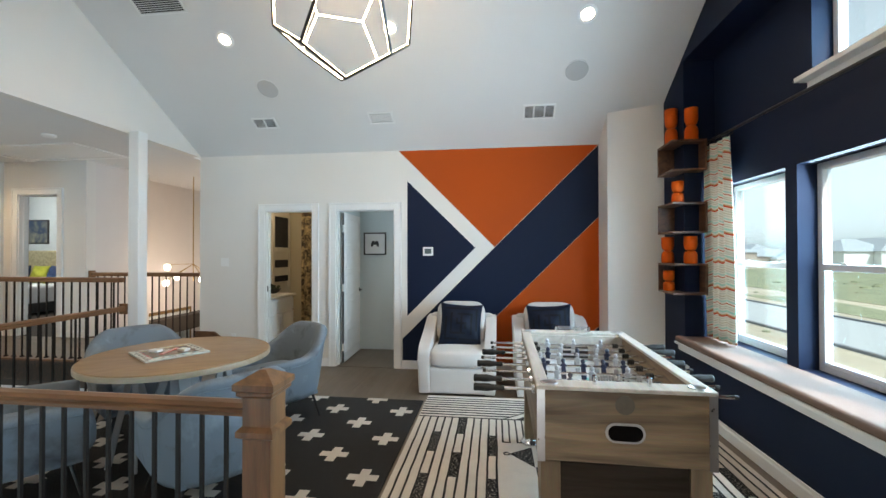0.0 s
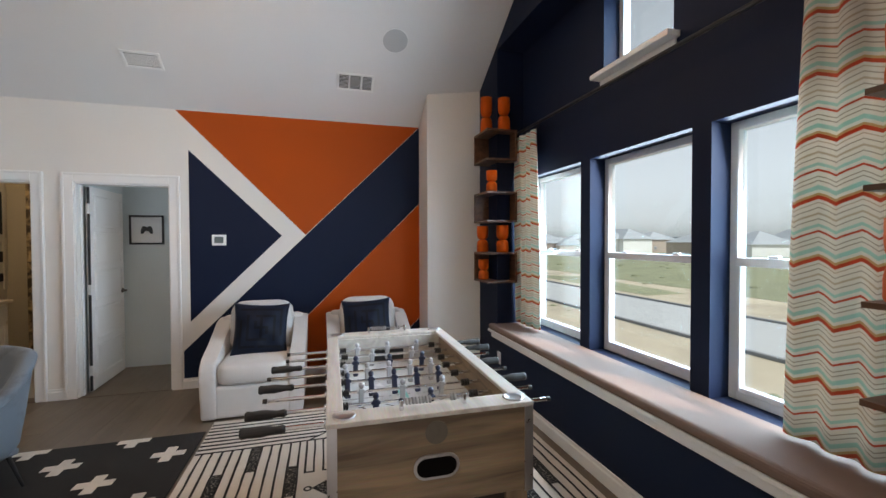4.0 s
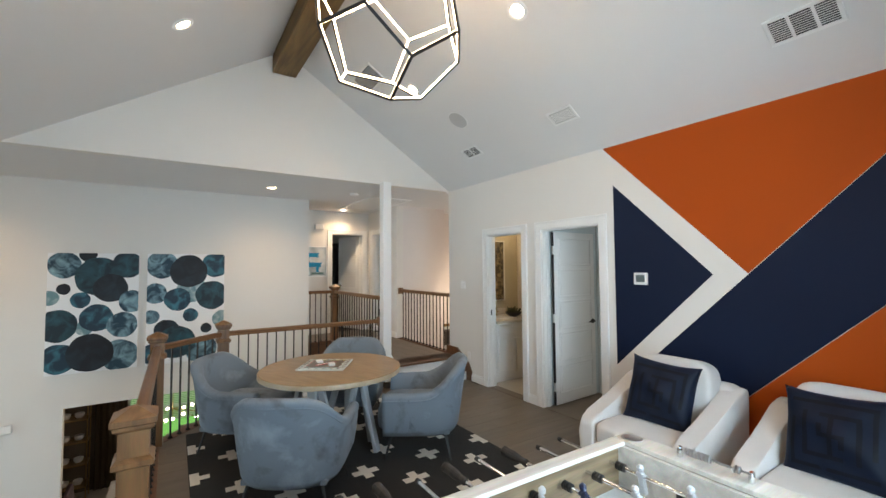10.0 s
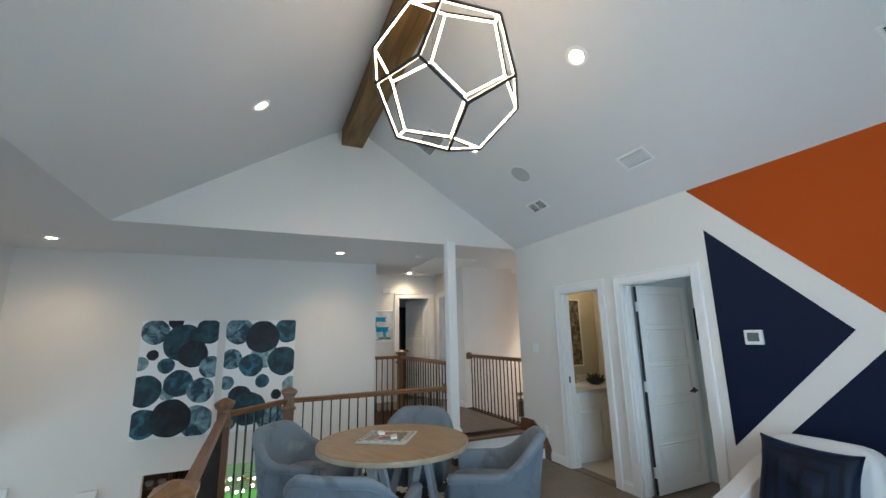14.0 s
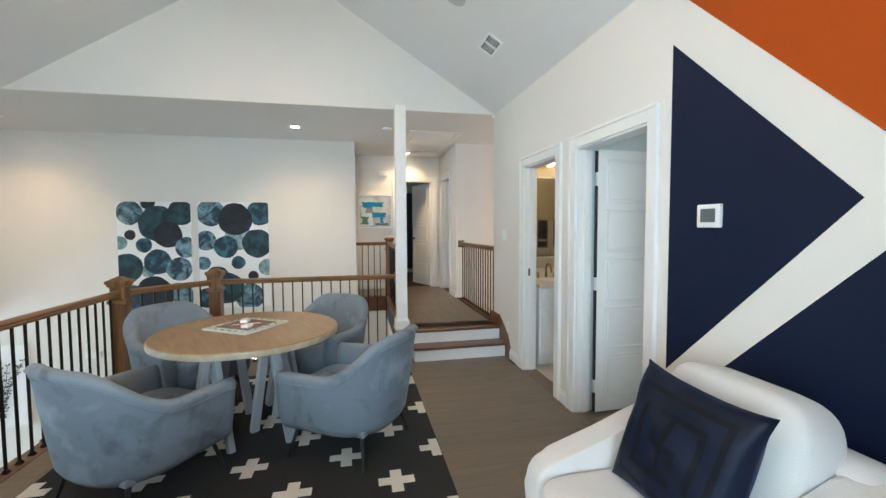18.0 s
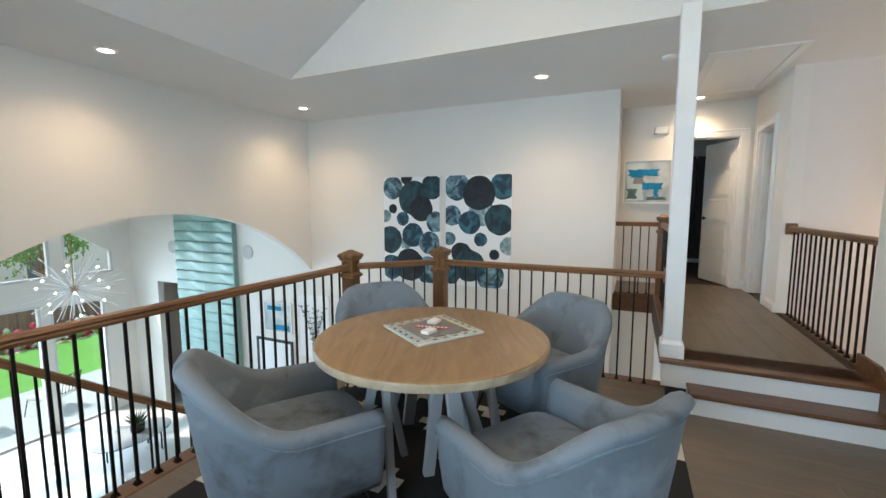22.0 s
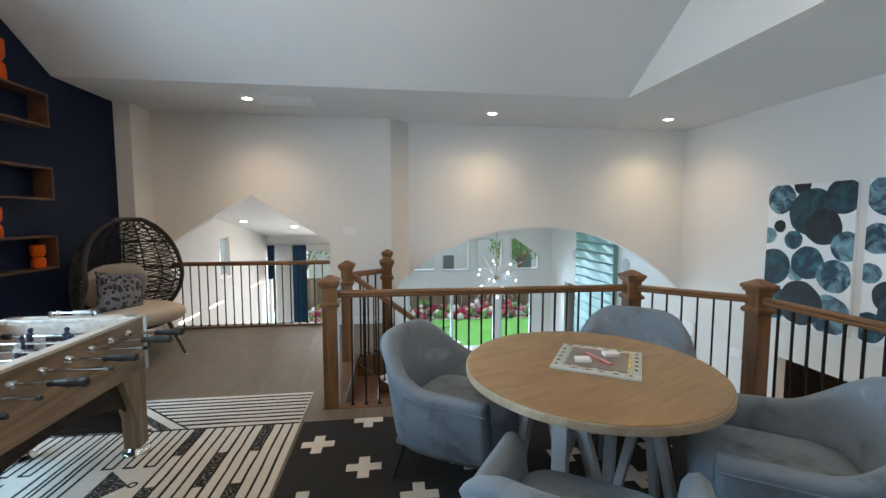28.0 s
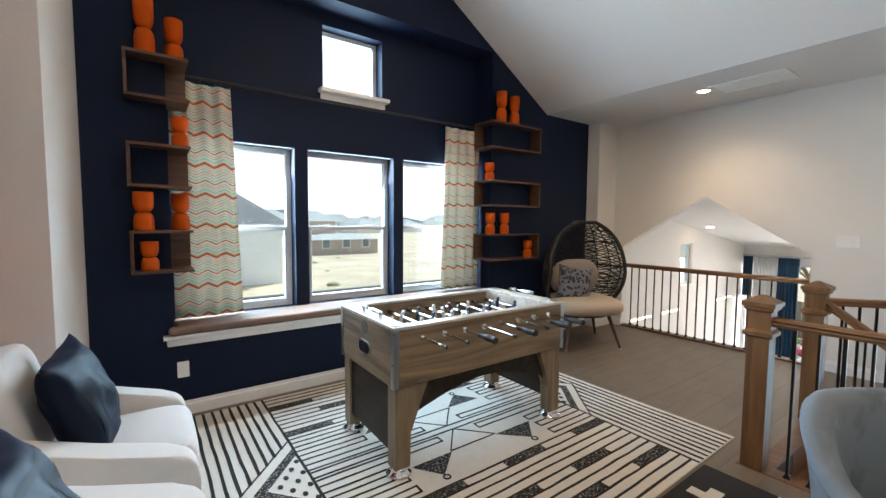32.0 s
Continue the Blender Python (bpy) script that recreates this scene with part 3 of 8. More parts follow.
structure("floor_lower", bm, mat("pale_stone_floor", (0.52, 0.52, 0.52), 0.3, vary=0.06, scale=2), "pale floor of the lower storey", "floor")


# ---- doors, casings, baseboards ----
def casing(name, axis, face, u0, u1, z0, z1, out, label, depth=0.12):
    """Door casing: jamb liner through the wall and stepped trim on the room side."""
    w, t = 0.088, 0.02
    frame_ob = thing(name, label, "door frame", kind="structure")

    def put(nm, ua, ub, za, zb, f0, f1):
        b = B()
        if axis == "y":
            box(b, ua, ub, min(f0, f1), max(f0, f1), za, zb, 0.003, 1)
        else:
            box(b, min(f0, f1), max(f0, f1), ua, ub, za, zb, 0.003, 1)
        part(nm, b, M_TRIM, frame_ob)
    put("casing_side", u0 - w, u0 + 0.004, z0, z1 + w, face, face + out * t)
    put("casing_side", u1 - 0.004, u1 + w, z0, z1 + w, face, face + out * t)
    put("casing_head", u0 + 0.004, u1 - 0.004, z1 - 0.004, z1 + w, face, face + out * t)
    put("casing_bead", u0 - w, u0 - w + 0.022, z0, z1 + w, face + out * t, face + out * (t + 0.009))
    put("casing_bead", u1 + w - 0.022, u1 + w, z0, z1 + w, face + out * t, face + out * (t + 0.009))
    put("casing_bead", u0 - w + 0.022, u1 + w - 0.022, z1 + w - 0.022, z1 + w, face + out * t, face + out * (t + 0.009))
    put("jamb", u0, u0 + 0.018, z0, z1, face, face - out * depth)
    put("jamb", u1 - 0.018, u1, z0, z1, face, face - out * depth)
    put("jamb_head", u0 + 0.018, u1 - 0.018, z1 - 0.018, z1, face, face - out * depth)
    put("door_stop", u0 + 0.018, u0 + 0.030, z0, z1 - 0.018, face - out * 0.05, face - out * 0.085)
    put("door_stop", u1 - 0.030, u1 - 0.018, z0, z1 - 0.018, face - out * 0.05, face - out * 0.085)
    return frame_ob


casing("door_1", "y", 5.42, -2.955, -2.28, 0, 2.05, -1, "white painted doorway to the bathroom")
casing("door_2", "y", 5.42, -1.965, -1.17, 0, 2.05, -1, "white painted doorway to the bedroom")
casing("door_3", "x", -6.95, 4.54, 5.22, HALL, HALL + 2.03, 1, "white painted doorway at the end of the hall")
casing("door_4", "y", 5.36, -6.71, -6.05, HALL, HALL + 2.03, -1, "white painted doorway beside the hall railing")


def panel_door(m, width, height, label):
    d = thing("door_leaf", label, "door", m)
    b = B()
    box(b, 0, width, -0.018, 0.018, 0.012, height, 0.003, 1)
    part("leaf", b, M_TRIM, d)
    n = 5
    gap, inset = 0.10, 0.10
    ph = (height - 0.16 - gap * n) / n
    for side in (-1, 1):
        for i in range(n):
            z = 0.16 + i * (ph + gap)
            b = B()
            box(b, inset, width - inset, side * 0.018, side * 0.026, z, z + ph, 0.007, 2)
            part("raised_panel", b, M_TRIM, d)
            b = B()
            for xa, xb, za, zb in ((inset - 0.03, inset - 0.012, z - 0.03, z + ph + 0.03), (width - inset + 0.012, width - inset + 0.03, z - 0.03, z + ph + 0.03), (inset - 0.012, width - inset + 0.012, z - 0.03, z - 0.012), (inset - 0.012, width - inset + 0.012, z + ph + 0.012, z + ph + 0.03)):
                box(b, xa, xb, min(side * 0.0175, side * 0.027), max(side * 0.0175, side * 0.027), za, zb, 0.004, 1)
            part("panel_moulding", b, M_TRIM, d)
    for z in (0.22, height / 2, height - 0.22):
        b = B()
        box(b, -0.012, 0.004, -0.022, -0.004, z - 0.05, z + 0.05)
        part("hinge", b, M_TRIM, d, "white painted hinge")
    # black strips between the hinges paint the shade of the hinge gap
    for za, zb in ((0.02, 0.17), (0.27, height / 2 - 0.05), (height / 2 + 0.05, height - 0.27), (height - 0.17, height - 0.01)):
        b = B()
        box(b, -0.016, 0.0, -0.019, 0.0, za, zb)
        part("gap_shade", b, M_BLACK, d, "black strip for the shade in the hinge gap")
    for side in (-1, 1):
        b = B()
        frustum(b, (width - 0.06, side * 0.018, 0.93), (width - 0.06, side * 0.028, 0.93), 0.03, 0.03, 16)
        frustum(b, (width - 0.06, side * 0.026, 0.93), (width - 0.06, side * 0.06, 0.93), 0.011, 0.011, 10)
        frustum(b, (width - 0.055, side * 0.058, 0.93), (width - 0.17, side * 0.058, 0.93), 0.010, 0.008, 10)
        part("lever_handle", b, M_BLACK, d, "black lever handle")
    return d


panel_door(pose(-1.921, 5.558, 0, 0, 0, 92.5), 0.775, 2.03, "white five-panel door standing open into the bedroom")
panel_door(pose(-7.03, 5.195, HALL, 0, 0, 203), 0.66, 2.0, "white panel door ajar at the end of the hall")
for sx, sy, sz in ((-2.936, 5.478, 1.0), (-6.067, 5.42, HALL + 0.98)):
    b = B()
    box(b, sx - 0.003, sx + 0.003, sy - 0.026, sy + 0.026, sz - 0.037, sz + 0.037, 0.002, 1)
    tagged(part("strike_plate", b, M_BLACK), "black strike plate on the door jamb", "strike plate", "strike plates")


def baseboard(x0, y0, x1, y1, z=0.0, h=0.105, t=0.016, name="baseboard"):
    """A baseboard along a line; the wall lies to its right."""
    d = Vector((x1 - x0, y1 - y0, 0))
    n = d.normalized().cross(Vector((0, 0, 1))) * -1
    b = B()
    prof = [(0, 0), (t, 0), (t, h * 0.72), (t * 0.55, h * 0.82), (t * 0.5, h), (0, h)]
    rows = []
    for p in ((x0, y0), (x1, y1)):
        rows.append([b.verts.new((p[0] + n.x * a, p[1] + n.y * a, z + c)) for a, c in prof])
    k = len(prof)
    for i in range(k):
        b.faces.new((rows[0][i], rows[0][(i + 1) % k], rows[1][(i + 1) % k], rows[1][i]))
    b.faces.new(rows[0][::-1])
    b.faces.new(rows[1])
    return structure(name, b, M_TRIM, "white painted baseboard", "baseboard")


for seg in ((1.362, 5.42, -1.08, 5.42), (-2.055, 5.42, -2.19, 5.42), (-3.045, 5.42, -3.40, 5.42), (XW, 5.02, 1.362, 5.02), (1.362, 5.02, 1.362, 5.42), (XW, -0.41, XW, 5.02),
            (-1.25, -0.82, -0.41, -0.82), (1.75, -0.41, XW, -0.41), (1.60, -0.82, 1.75, -0.82), (1.75, -0.82, 1.75, -0.41)):
    baseboard(*seg)
for seg in ((-5.60, 5.36, -5.975, 5.36), (-6.785, 5.36, -6.95, 5.36), (-6.95, 5.36, -6.95, 5.295), (-6.95, 4.465, -6.95, 3.77), (-6.95, 3.77, -5.91, 3.77)):
    baseboard(*seg, z=HALL)

# ---- windows of the niche ----
def sash_window(y0, y1, z0, z1, meet, label):
    w = thing("window_1", label, "window", kind="structure")
    x0, x1 = 2.338, 2.398

    def bar(nm, ya, yb, za, zb, xa=x0, xb=x1):
        b = B()
        box(b, xa, xb, ya, yb, za, zb, 0.004, 1)
        part(nm, b, M_VINYL, w)
    f = 0.045
    bar("window_frame", y0, y0 + f, z0, z1)
    bar("window_frame", y1 - f, y1, z0, z1)
    bar("window_frame", y0 + f, y1 - f, z0, z0 + f)
    bar("window_frame", y0 + f, y1 - f, z1 - f, z1)
    if meet:
        bar("meeting_rail", y0 + f, y1 - f, meet - 0.022, meet + 0.022, x0 - 0.012, x1 - 0.02)
        bar("sash_stile", y0 + f, y0 + f + 0.022, z0 + f, meet - 0.022, x0 - 0.008, x1 - 0.03)
        bar("sash_stile", y1 - f - 0.022, y1 - f, z0 + f, meet - 0.022, x0 - 0.008, x1 - 0.03)
        bar("sash_rail", y0 + f + 0.022, y1 - f - 0.022, z0 + f, z0 + f + 0.028, x0 - 0.008, x1 - 0.03)
        for y in (y0 + 0.25 * (y1 - y0), y1 - 0.25 * (y1 - y0)):
            bar("sash_latch", y - 0.025, y + 0.025, meet + 0.0225, meet + 0.036, x0 - 0.010, x0 + 0.016)
    for za, zb in (((z0 + f, meet - 0.022), (meet + 0.022, z1 - f)) if meet else ((z0 + f, z1 - f),)):
        b = B()
        box(b, 2.369, 2.375, y0 + f, y1 - f, za, zb)
        g = part("pane", b, M_GLASS, w)
        g.visible_shadow = False
    return w


for i, (ya, yb, za, zb) in enumerate(WINDOWS):
    sash_window(ya, yb, za, zb, 1.375 if i < 3 else 0, "white vinyl sash window over the bench" if i < 3 else "small white window high in the gable")
b = B()
box(b, 2.125, 2.337, 2.585, 3.285, 2.625, 2.66, 0.006, 2)
box(b, 2.196, 2.2105, 2.605, 3.265, 2.57, 2.625, 0.003, 1)
structure("window_sill", b, M_TRIM, "white painted sill of the high window", "window sill")

# ---- window bench ----
seat = thing("window_bench", "white trimmed window bench with a blush cushion", "bench", kind="structure")
b = B()
box(b, 1.855, 2.209, NS + 0.004, NN - 0.004, 0.59, 0.615, 0.005, 2)
box(b, 1.855, XW - 0.002, NN - 0.004, 4.535, 0.59, 0.615, 0.005, 2)
box(b, 1.855, XW - 0.002, 1.30, NS + 0.004, 0.59, 0.615, 0.005, 2)
box(b, 1.88, XW - 0.002, 1.32, 4.515, 0.535, 0.59, 0.010, 2)
part("bench_top", b, M_TRIM, seat, "white painted bench top and moulding")
M_BLUSH = mat("blush_upholstery", (0.205, 0.142, 0.118), 0.9, vary=0.06, scale=8, bump=0.35, fine=300, spec=0.12)
b = B()
box(b, 1.845, 2.206, NS + 0.01, NN - 0.01, 0.615, 0.675, 0.022, 3)
box(b, 1.846, XW - 0.004, NN - 0.06, 4.505, 0.616, 0.674, 0.022, 3)
box(b, 1.846, XW - 0.004, 1.33, NS + 0.06, 0.616, 0.674, 0.022, 3)
part("cushion", b, M_BLUSH, seat, "long blush cushion")

# ---- wall mural ----
def painted(name, pts, material, label):
    return structure(name, prism(B(), pts, "y", 5.4165, 5.4225), material, label, "mural")


painted("mural_orange_upper", [(-1.115, 2.795), (1.360, 2.795), (0.105, 1.555)], M_ORANGE, "orange painted triangle of the mural")
painted("mural_navy_triangle", [(-1.005, 2.405), (-0.136, 1.545), (-1.005, 0.675)], M_NAVY, "navy painted triangle of the mural")
painted("mural_navy_band", [(-1.07, 0.38), (-1.07, 0.107), (-0.463, 0.107), (1.360, 1.918), (1.360, 2.79), (0.111, 1.553)], M_NAVY, "navy painted diagonal band of the mural")
painted("mural_orange_lower", [(-0.457, 0.107), (0.862, 0.107), (1.360, 0.593), (1.360, 1.912)], M_ORANGE, "orange painted lower field of the mural")
painted("mural_navy_corner", [(0.868, 0.107), (1.360, 0.107), (1.360, 0.587)], M_NAVY, "navy painted lower corner of the mural")

# ---- stair rails ----
def newel(x, y, z=0.0, h=1.035, half=0.055, rz=0):
    n = thing("newel_post", "square oak newel post with a pyramid cap", "newel post", pose(x, y, z, 0, 0, rz), "newel posts")
    s = half
    b = stacked(B(), [(s, -0.25), (s, h - 0.245)])
    part("shaft", b, M_NEWEL, n)
    b = stacked(B(), [(s + 0.004, h - 0.245), (s + 0.018, h - 0.235), (s + 0.018, h - 0.215), (s + 0.002, h - 0.200)])
    part("collar", b, M_NEWEL, n)
    b = stacked(B(), [(s, h - 0.200), (s, h - 0.095)])
    part("neck", b, M_NEWEL, n)
    b = stacked(B(), [(s + 0.002, h - 0.095), (s + 0.016, h - 0.083), (s + 0.016, h - 0.070), (s + 0.026, h - 0.062), (s + 0.026, h - 0.040), (0.012, h), (0.004, h)])
    part("cap", b, M_NEWEL, n)
    return n


BAL = None


def railing(p0, p1, top, base=0.0, name="railing", spacing=0.104, step=0.0, slope_base=None, shoe=True, label="oak handrail on black iron balusters"):
    """A rail from p0 to p1 (x, y); top and base may be pairs for a sloping rail."""
    global BAL
    t0, t1 = top if isinstance(top, tuple) else (top, top)
    b0, b1 = base if isinstance(base, tuple) else (base, base)
    a, c = Vector((*p0, t0)), Vector((*p1, t1))
    r = thing(name, label, "railing", group="stair railings")
    d = (c - a)
    side = Vector((-d.y, d.x, 0)).normalized()
    up = Vector((0, 0, 1))
    L = d.length
    ang = math.atan2(d.y, d.x)
    pitch = math.atan2(d.z, math.hypot(d.x, d.y))
    b = B()
    prof = [(-0.028, -0.045), (0.028, -0.045), (0.032, -0.030), (0.026, -0.022), (0.033, -0.010), (0.024, 0.004), (0.0, 0.010), (-0.024, 0.004), (-0.033, -0.010), (-0.026, -0.022), (-0.032, -0.030)]
    rows = [[b.verts.new((x, u, w)) for u, w in prof] for x in (0, L)]
    k = len(prof)
    for i in range(k):
        b.faces.new((rows[0][i], rows[0][(i + 1) % k], rows[1][(i + 1) % k], rows[1][i]))
    b.faces.new(rows[0][::-1])
    b.faces.new(rows[1])
    h = part("handrail", b, M_RAIL, r)
    h.matrix_basis = Matrix.Translation(a) @ Euler((0, -pitch, ang)).to_matrix().to_4x4()
    n = max(1, int(round(math.hypot(d.x, d.y) / spacing)) - 1)
    if BAL is None:
        b = B()
        box(b, -0.0065, 0.0065, -0.0065, 0.0065, 0, 1)
        BAL = part("baluster", b, M_IRON)
        b = B()
        stacked(b, [(0.017, 0), (0.017, 0.006), (0.009, 0.024)])
        sh = part("baluster_shoe", b, M_IRON)
        BAL = (BAL, sh)
    first = BAL[0].parent is None
    for i in range(1, n + 1):
        f = i / (n + 1)
        p = a + d * f
        zb = b0 + (b1 - b0) * f
        m = Matrix.Translation((p.x, p.y, zb)) @ Matrix.Rotation(ang, 4, "Z") @ Matrix.Diagonal((1, 1, p.z - 0.04 - zb, 1))
        if first:
            o, s = BAL
            o.parent, s.parent = r, o
            o.matrix_basis = m
            s.matrix_basis = Matrix.Diagonal((1, 1, 1 / (p.z - 0.04 - zb), 1))
            first = False
        else:
            o = share("baluster", BAL[0], r, m)
            share("baluster_shoe", BAL[1], o, Matrix.Diagonal((1, 1, 1 / (p.z - 0.04 - zb), 1)))
    return r


NC, NA, NB, ND, NE, NF = (-0.77, 1.70), (-3.235, 1.71), (-3.84, 2.305), (-0.79, 0.65), (-1.19, 0.33), (-6.05, 4.31)
for n in (NC, NA, NB, ND, NE):
    newel(*n)
newel(-1.19, -0.79)
newel(*NF, z=HALL, h=1.02)
RT = 0.905
railing((NC[0] - 0.055, NC[1]), (NA[0] + 0.055, NA[1]), RT)
railing((NA[0] - 0.04, NA[1] + 0.04), (NB[0] + 0.04, NB[1] - 0.04), RT)
railing((NB[0], NB[1] + 0.055), (-3.86, 4.20), RT)
railing((ND[0] - 0.045, ND[1] - 0.035), (NE[0] + 0.045, NE[1] + 0.035), RT)
railing((NE[0], NE[1] - 0.055), (-1.19, -0.735), RT)
railing((ND[0] - 0.055, ND[1]), (-4.60, 0.63), (0.90, -1.92), (0.0, -2.82), label="sloping oak handrail on black iron balusters beside the stairs")
railing((-0.41, -0.88), (1.60, -0.88), 0.875, 0.02)
railing((-3.98, 4.31), (NF[0] + 0.055, NF[1]), HALL + RT, HALL)
railing((NF[0], NF[1] - 0.055), (-6.05, 3.77), HALL + RT, HALL)
railing((-3.90, 5.45), (-5.60, 5.44), HALL + RT, HALL)
# square end blocks where rails meet walls and the column
def rosette(x, y, z, along):
    b = B()
    s = (0.012, 0.05) if along == "x" else (0.05, 0.012)
    box(b, x - s[0], x + s[0], y - s[1], y + s[1], z - 0.07, z + 0.045, 0.005, 1)
    tagged(part("rail_end_block", b, M_NEWEL), "small oak block where the handrail meets the wall", "rail block", "rail end blocks")


rosette(-3.86, 4.21, RT - 0.01, "y")
rosette(-5.59, 5.44, HALL + RT - 0.01, "x")

# white column at the hall step
col = thing("column", "slim white painted square column", "column", kind="structure")
b = B()
box(b, -3.81, -3.69, 4.205, 4.325, HALL, EAVE, 0.004, 1)
part("shaft", b, M_TRIM, col)
b = stacked(B(), [(0.078, 0), (0.078, 0.10), (0.068, 0.115), (0.062, 0.13)])
part("plinth", b, M_TRIM, col).matrix_basis = pose(-3.75, 4.265, HALL)

# edge strips of wood along the drops
def edge(pts, z0, z1, w, name="floor_edge"):
    for (xa, ya), (xb, yb) in zip(pts, pts[1:]):
        d = Vector((xb - xa, yb - ya, 0))
        b = B()
        box(b, -0.01, d.length + 0.01, -w / 2, w / 2, z0, z1, 0.006, 2)
        o = structure(name, b, M_TREAD, "stained oak edge board under the railing", "floor edge")
        o.matrix_basis = Matrix.Translation((xa, ya, 0)) @ Matrix.Rotation(math.atan2(d.y, d.x), 4, "Z")


edge([(-0.70, 1.70), (-3.26, 1.685), (-3.875, 2.29), (-3.895, 4.24)], -0.25, 0.004, 0.12)
edge([(-0.80, 1.66), (-0.83, 0.57), (-1.23, 0.29), (-1.22, -0.80)], -0.25, 0.003, 0.10)
edge([(-3.70, 4.29), (-6.08, 4.29), (-6.08, 3.78)], 0.06, HALL + 0.004, 0.10)
edge([(-3.90, 5.47), (-5.60, 5.46)], 0.06, HALL + 0.003, 0.09)
edge([(-0.41, -0.88), (1.60, -0.88)], -0.04, 0.02, 0.115)

# thresholds of the two doorways
for xa, xb in ((-2.955, -2.28), (-1.965, -1.17)):
    b = B()
    box(b, xa, xb, 5.412, 5.546, -0.018, 0.005, 0.003, 1)
    structure("threshold", b, M_PLANK, "grey brown wooden threshold in the doorway", "threshold")

# two steps up to the hall
b = B()
box(b, -3.68, -3.44, 4.37, 5.42, -0.01, 0.125)
box(b, -3.80, -3.625, 4.20, 5.42, 0.10, HALL - 0.03)
structure("step_risers", b, M_TRIM, "white painted step risers", "stair")
for x0, x1, y0, z in ((-3.70, -3.415, 4.36, 0.15), (-3.95, -3.60, 4.18, HALL)):
    b = B()
    box(b, x0, x1, y0, 5.405, z - 0.028, z, 0.010, 3)
    structure("step_tread", b, M_TREAD, "dark stained oak step tread", "stair")
b = B()
prism(b, [(-3.95, 0.0), (-3.33, 0.0), (-3.33, 0.13), (-3.40, 0.24), (-3.68, 0.42), (-3.95, 0.42)], "y", 5.395, 5.42)
structure("step_skirt", b, M_TREAD, "dark stained oak skirt board beside the steps", "stair")

# flight down to the lower storey
stair = thing("staircase", "oak stair flight going down with white risers", "stairs", kind="structure")
for i in range(1, 16):
    x = -0.83 - 0.25 * (i - 1)
    z = -0.187 * i
    b = B()
    box(b, x - 0.27, x + 0.01, 0.62, 1.62, z - 0.03, z, 0.008, 2)
    part("tread", b, M_TREAD, stair)
    b = B()
    box(b, x - 0.012, x, 0.62, 1.62, z, z + 0.157)
    part("riser", b, M_TRIM, stair)
b = B()
prism(b, [(-0.83, -0.02), (-4.66, -2.87), (-4.66, -3.10), (-0.83, -0.26)], "y", 0.585, 0.62)
part("stringer", b, M_TREAD, stair)


# ---- beam and ceiling fittings ----
b = B()
box(b, X_GABLE, XW, RIDGE_Y - 0.14, RIDGE_Y + 0.14, 4.04, RIDGE_Z - 0.02, 0.008, 2)
structure("beam", b, M_BEAM, "rough brown wooden ridge beam", "beam")


def ceiling_pose(x, y):
    """On the ceiling at (x, y), with z pointing out of it into the room."""
    z = vault_z(y) if x > X_GABLE else EAVE
    if x <= X_GABLE or y <= Y_S:
        return pose(x, y, z, 180, 0, 0)
    return pose(x, y, z, 180 - math.degrees(math.atan(SLOPE)), 0, 0) if y > RIDGE_Y else pose(x, y, z, 180 + math.degrees(math.atan(SLOPE)), 0, 0)


for lx, ly in FLAT_LAMPS + VAULT_LAMPS:
    l = thing("recessed_light", "round recessed ceiling light, switched on", "ceiling light", ceiling_pose(lx, ly), "recessed lights")
    b = lathe(B(), [(0.055, -0.001), (0.088, -0.001), (0.088, 0.004), (0.066, 0.010), (0.055, 0.004)], 28, caps=False)
    part("trim_ring", b, M_TRIM, l, smooth=False)
    b = lathe(B(), [(0.054, 0.0005), (0.051, 0.003), (0.030, 0.0045)], 24)
    part("lens", b, M_LAMP, l, "glowing lens")
M_GRILLE = mat("speaker_grille", (0.52, 0.52, 0.52), 0.7, vary=0.05, bump=0.6, fine=900)
# vent backing colours: the shade between louvres, painted on a flat plate
M_GAPSHADE = mat("louvre_gap_shade", (0.34, 0.34, 0.34), 0.8)
M_DUCTSHADE = mat("duct_shade", (0.05, 0.05, 0.05), 0.8)
for sx, sy in ((-2.425, 4.57), (0.945, 4.555)):
    s = thing("ceiling_speaker", "round grey ceiling speaker", "speaker", ceiling_pose(sx, sy), "ceiling speakers")
    part("grille", lathe(B(), [(0.115, 0.0005), (0.115, 0.005), (0.08, 0.007)], 32), M_GRILLE, s)
    part("rim", lathe(B(), [(0.116, 0.0), (0.122, 0.0), (0.122, 0.006), (0.116, 0.006)], 32, caps=False), M_TRIM, s)


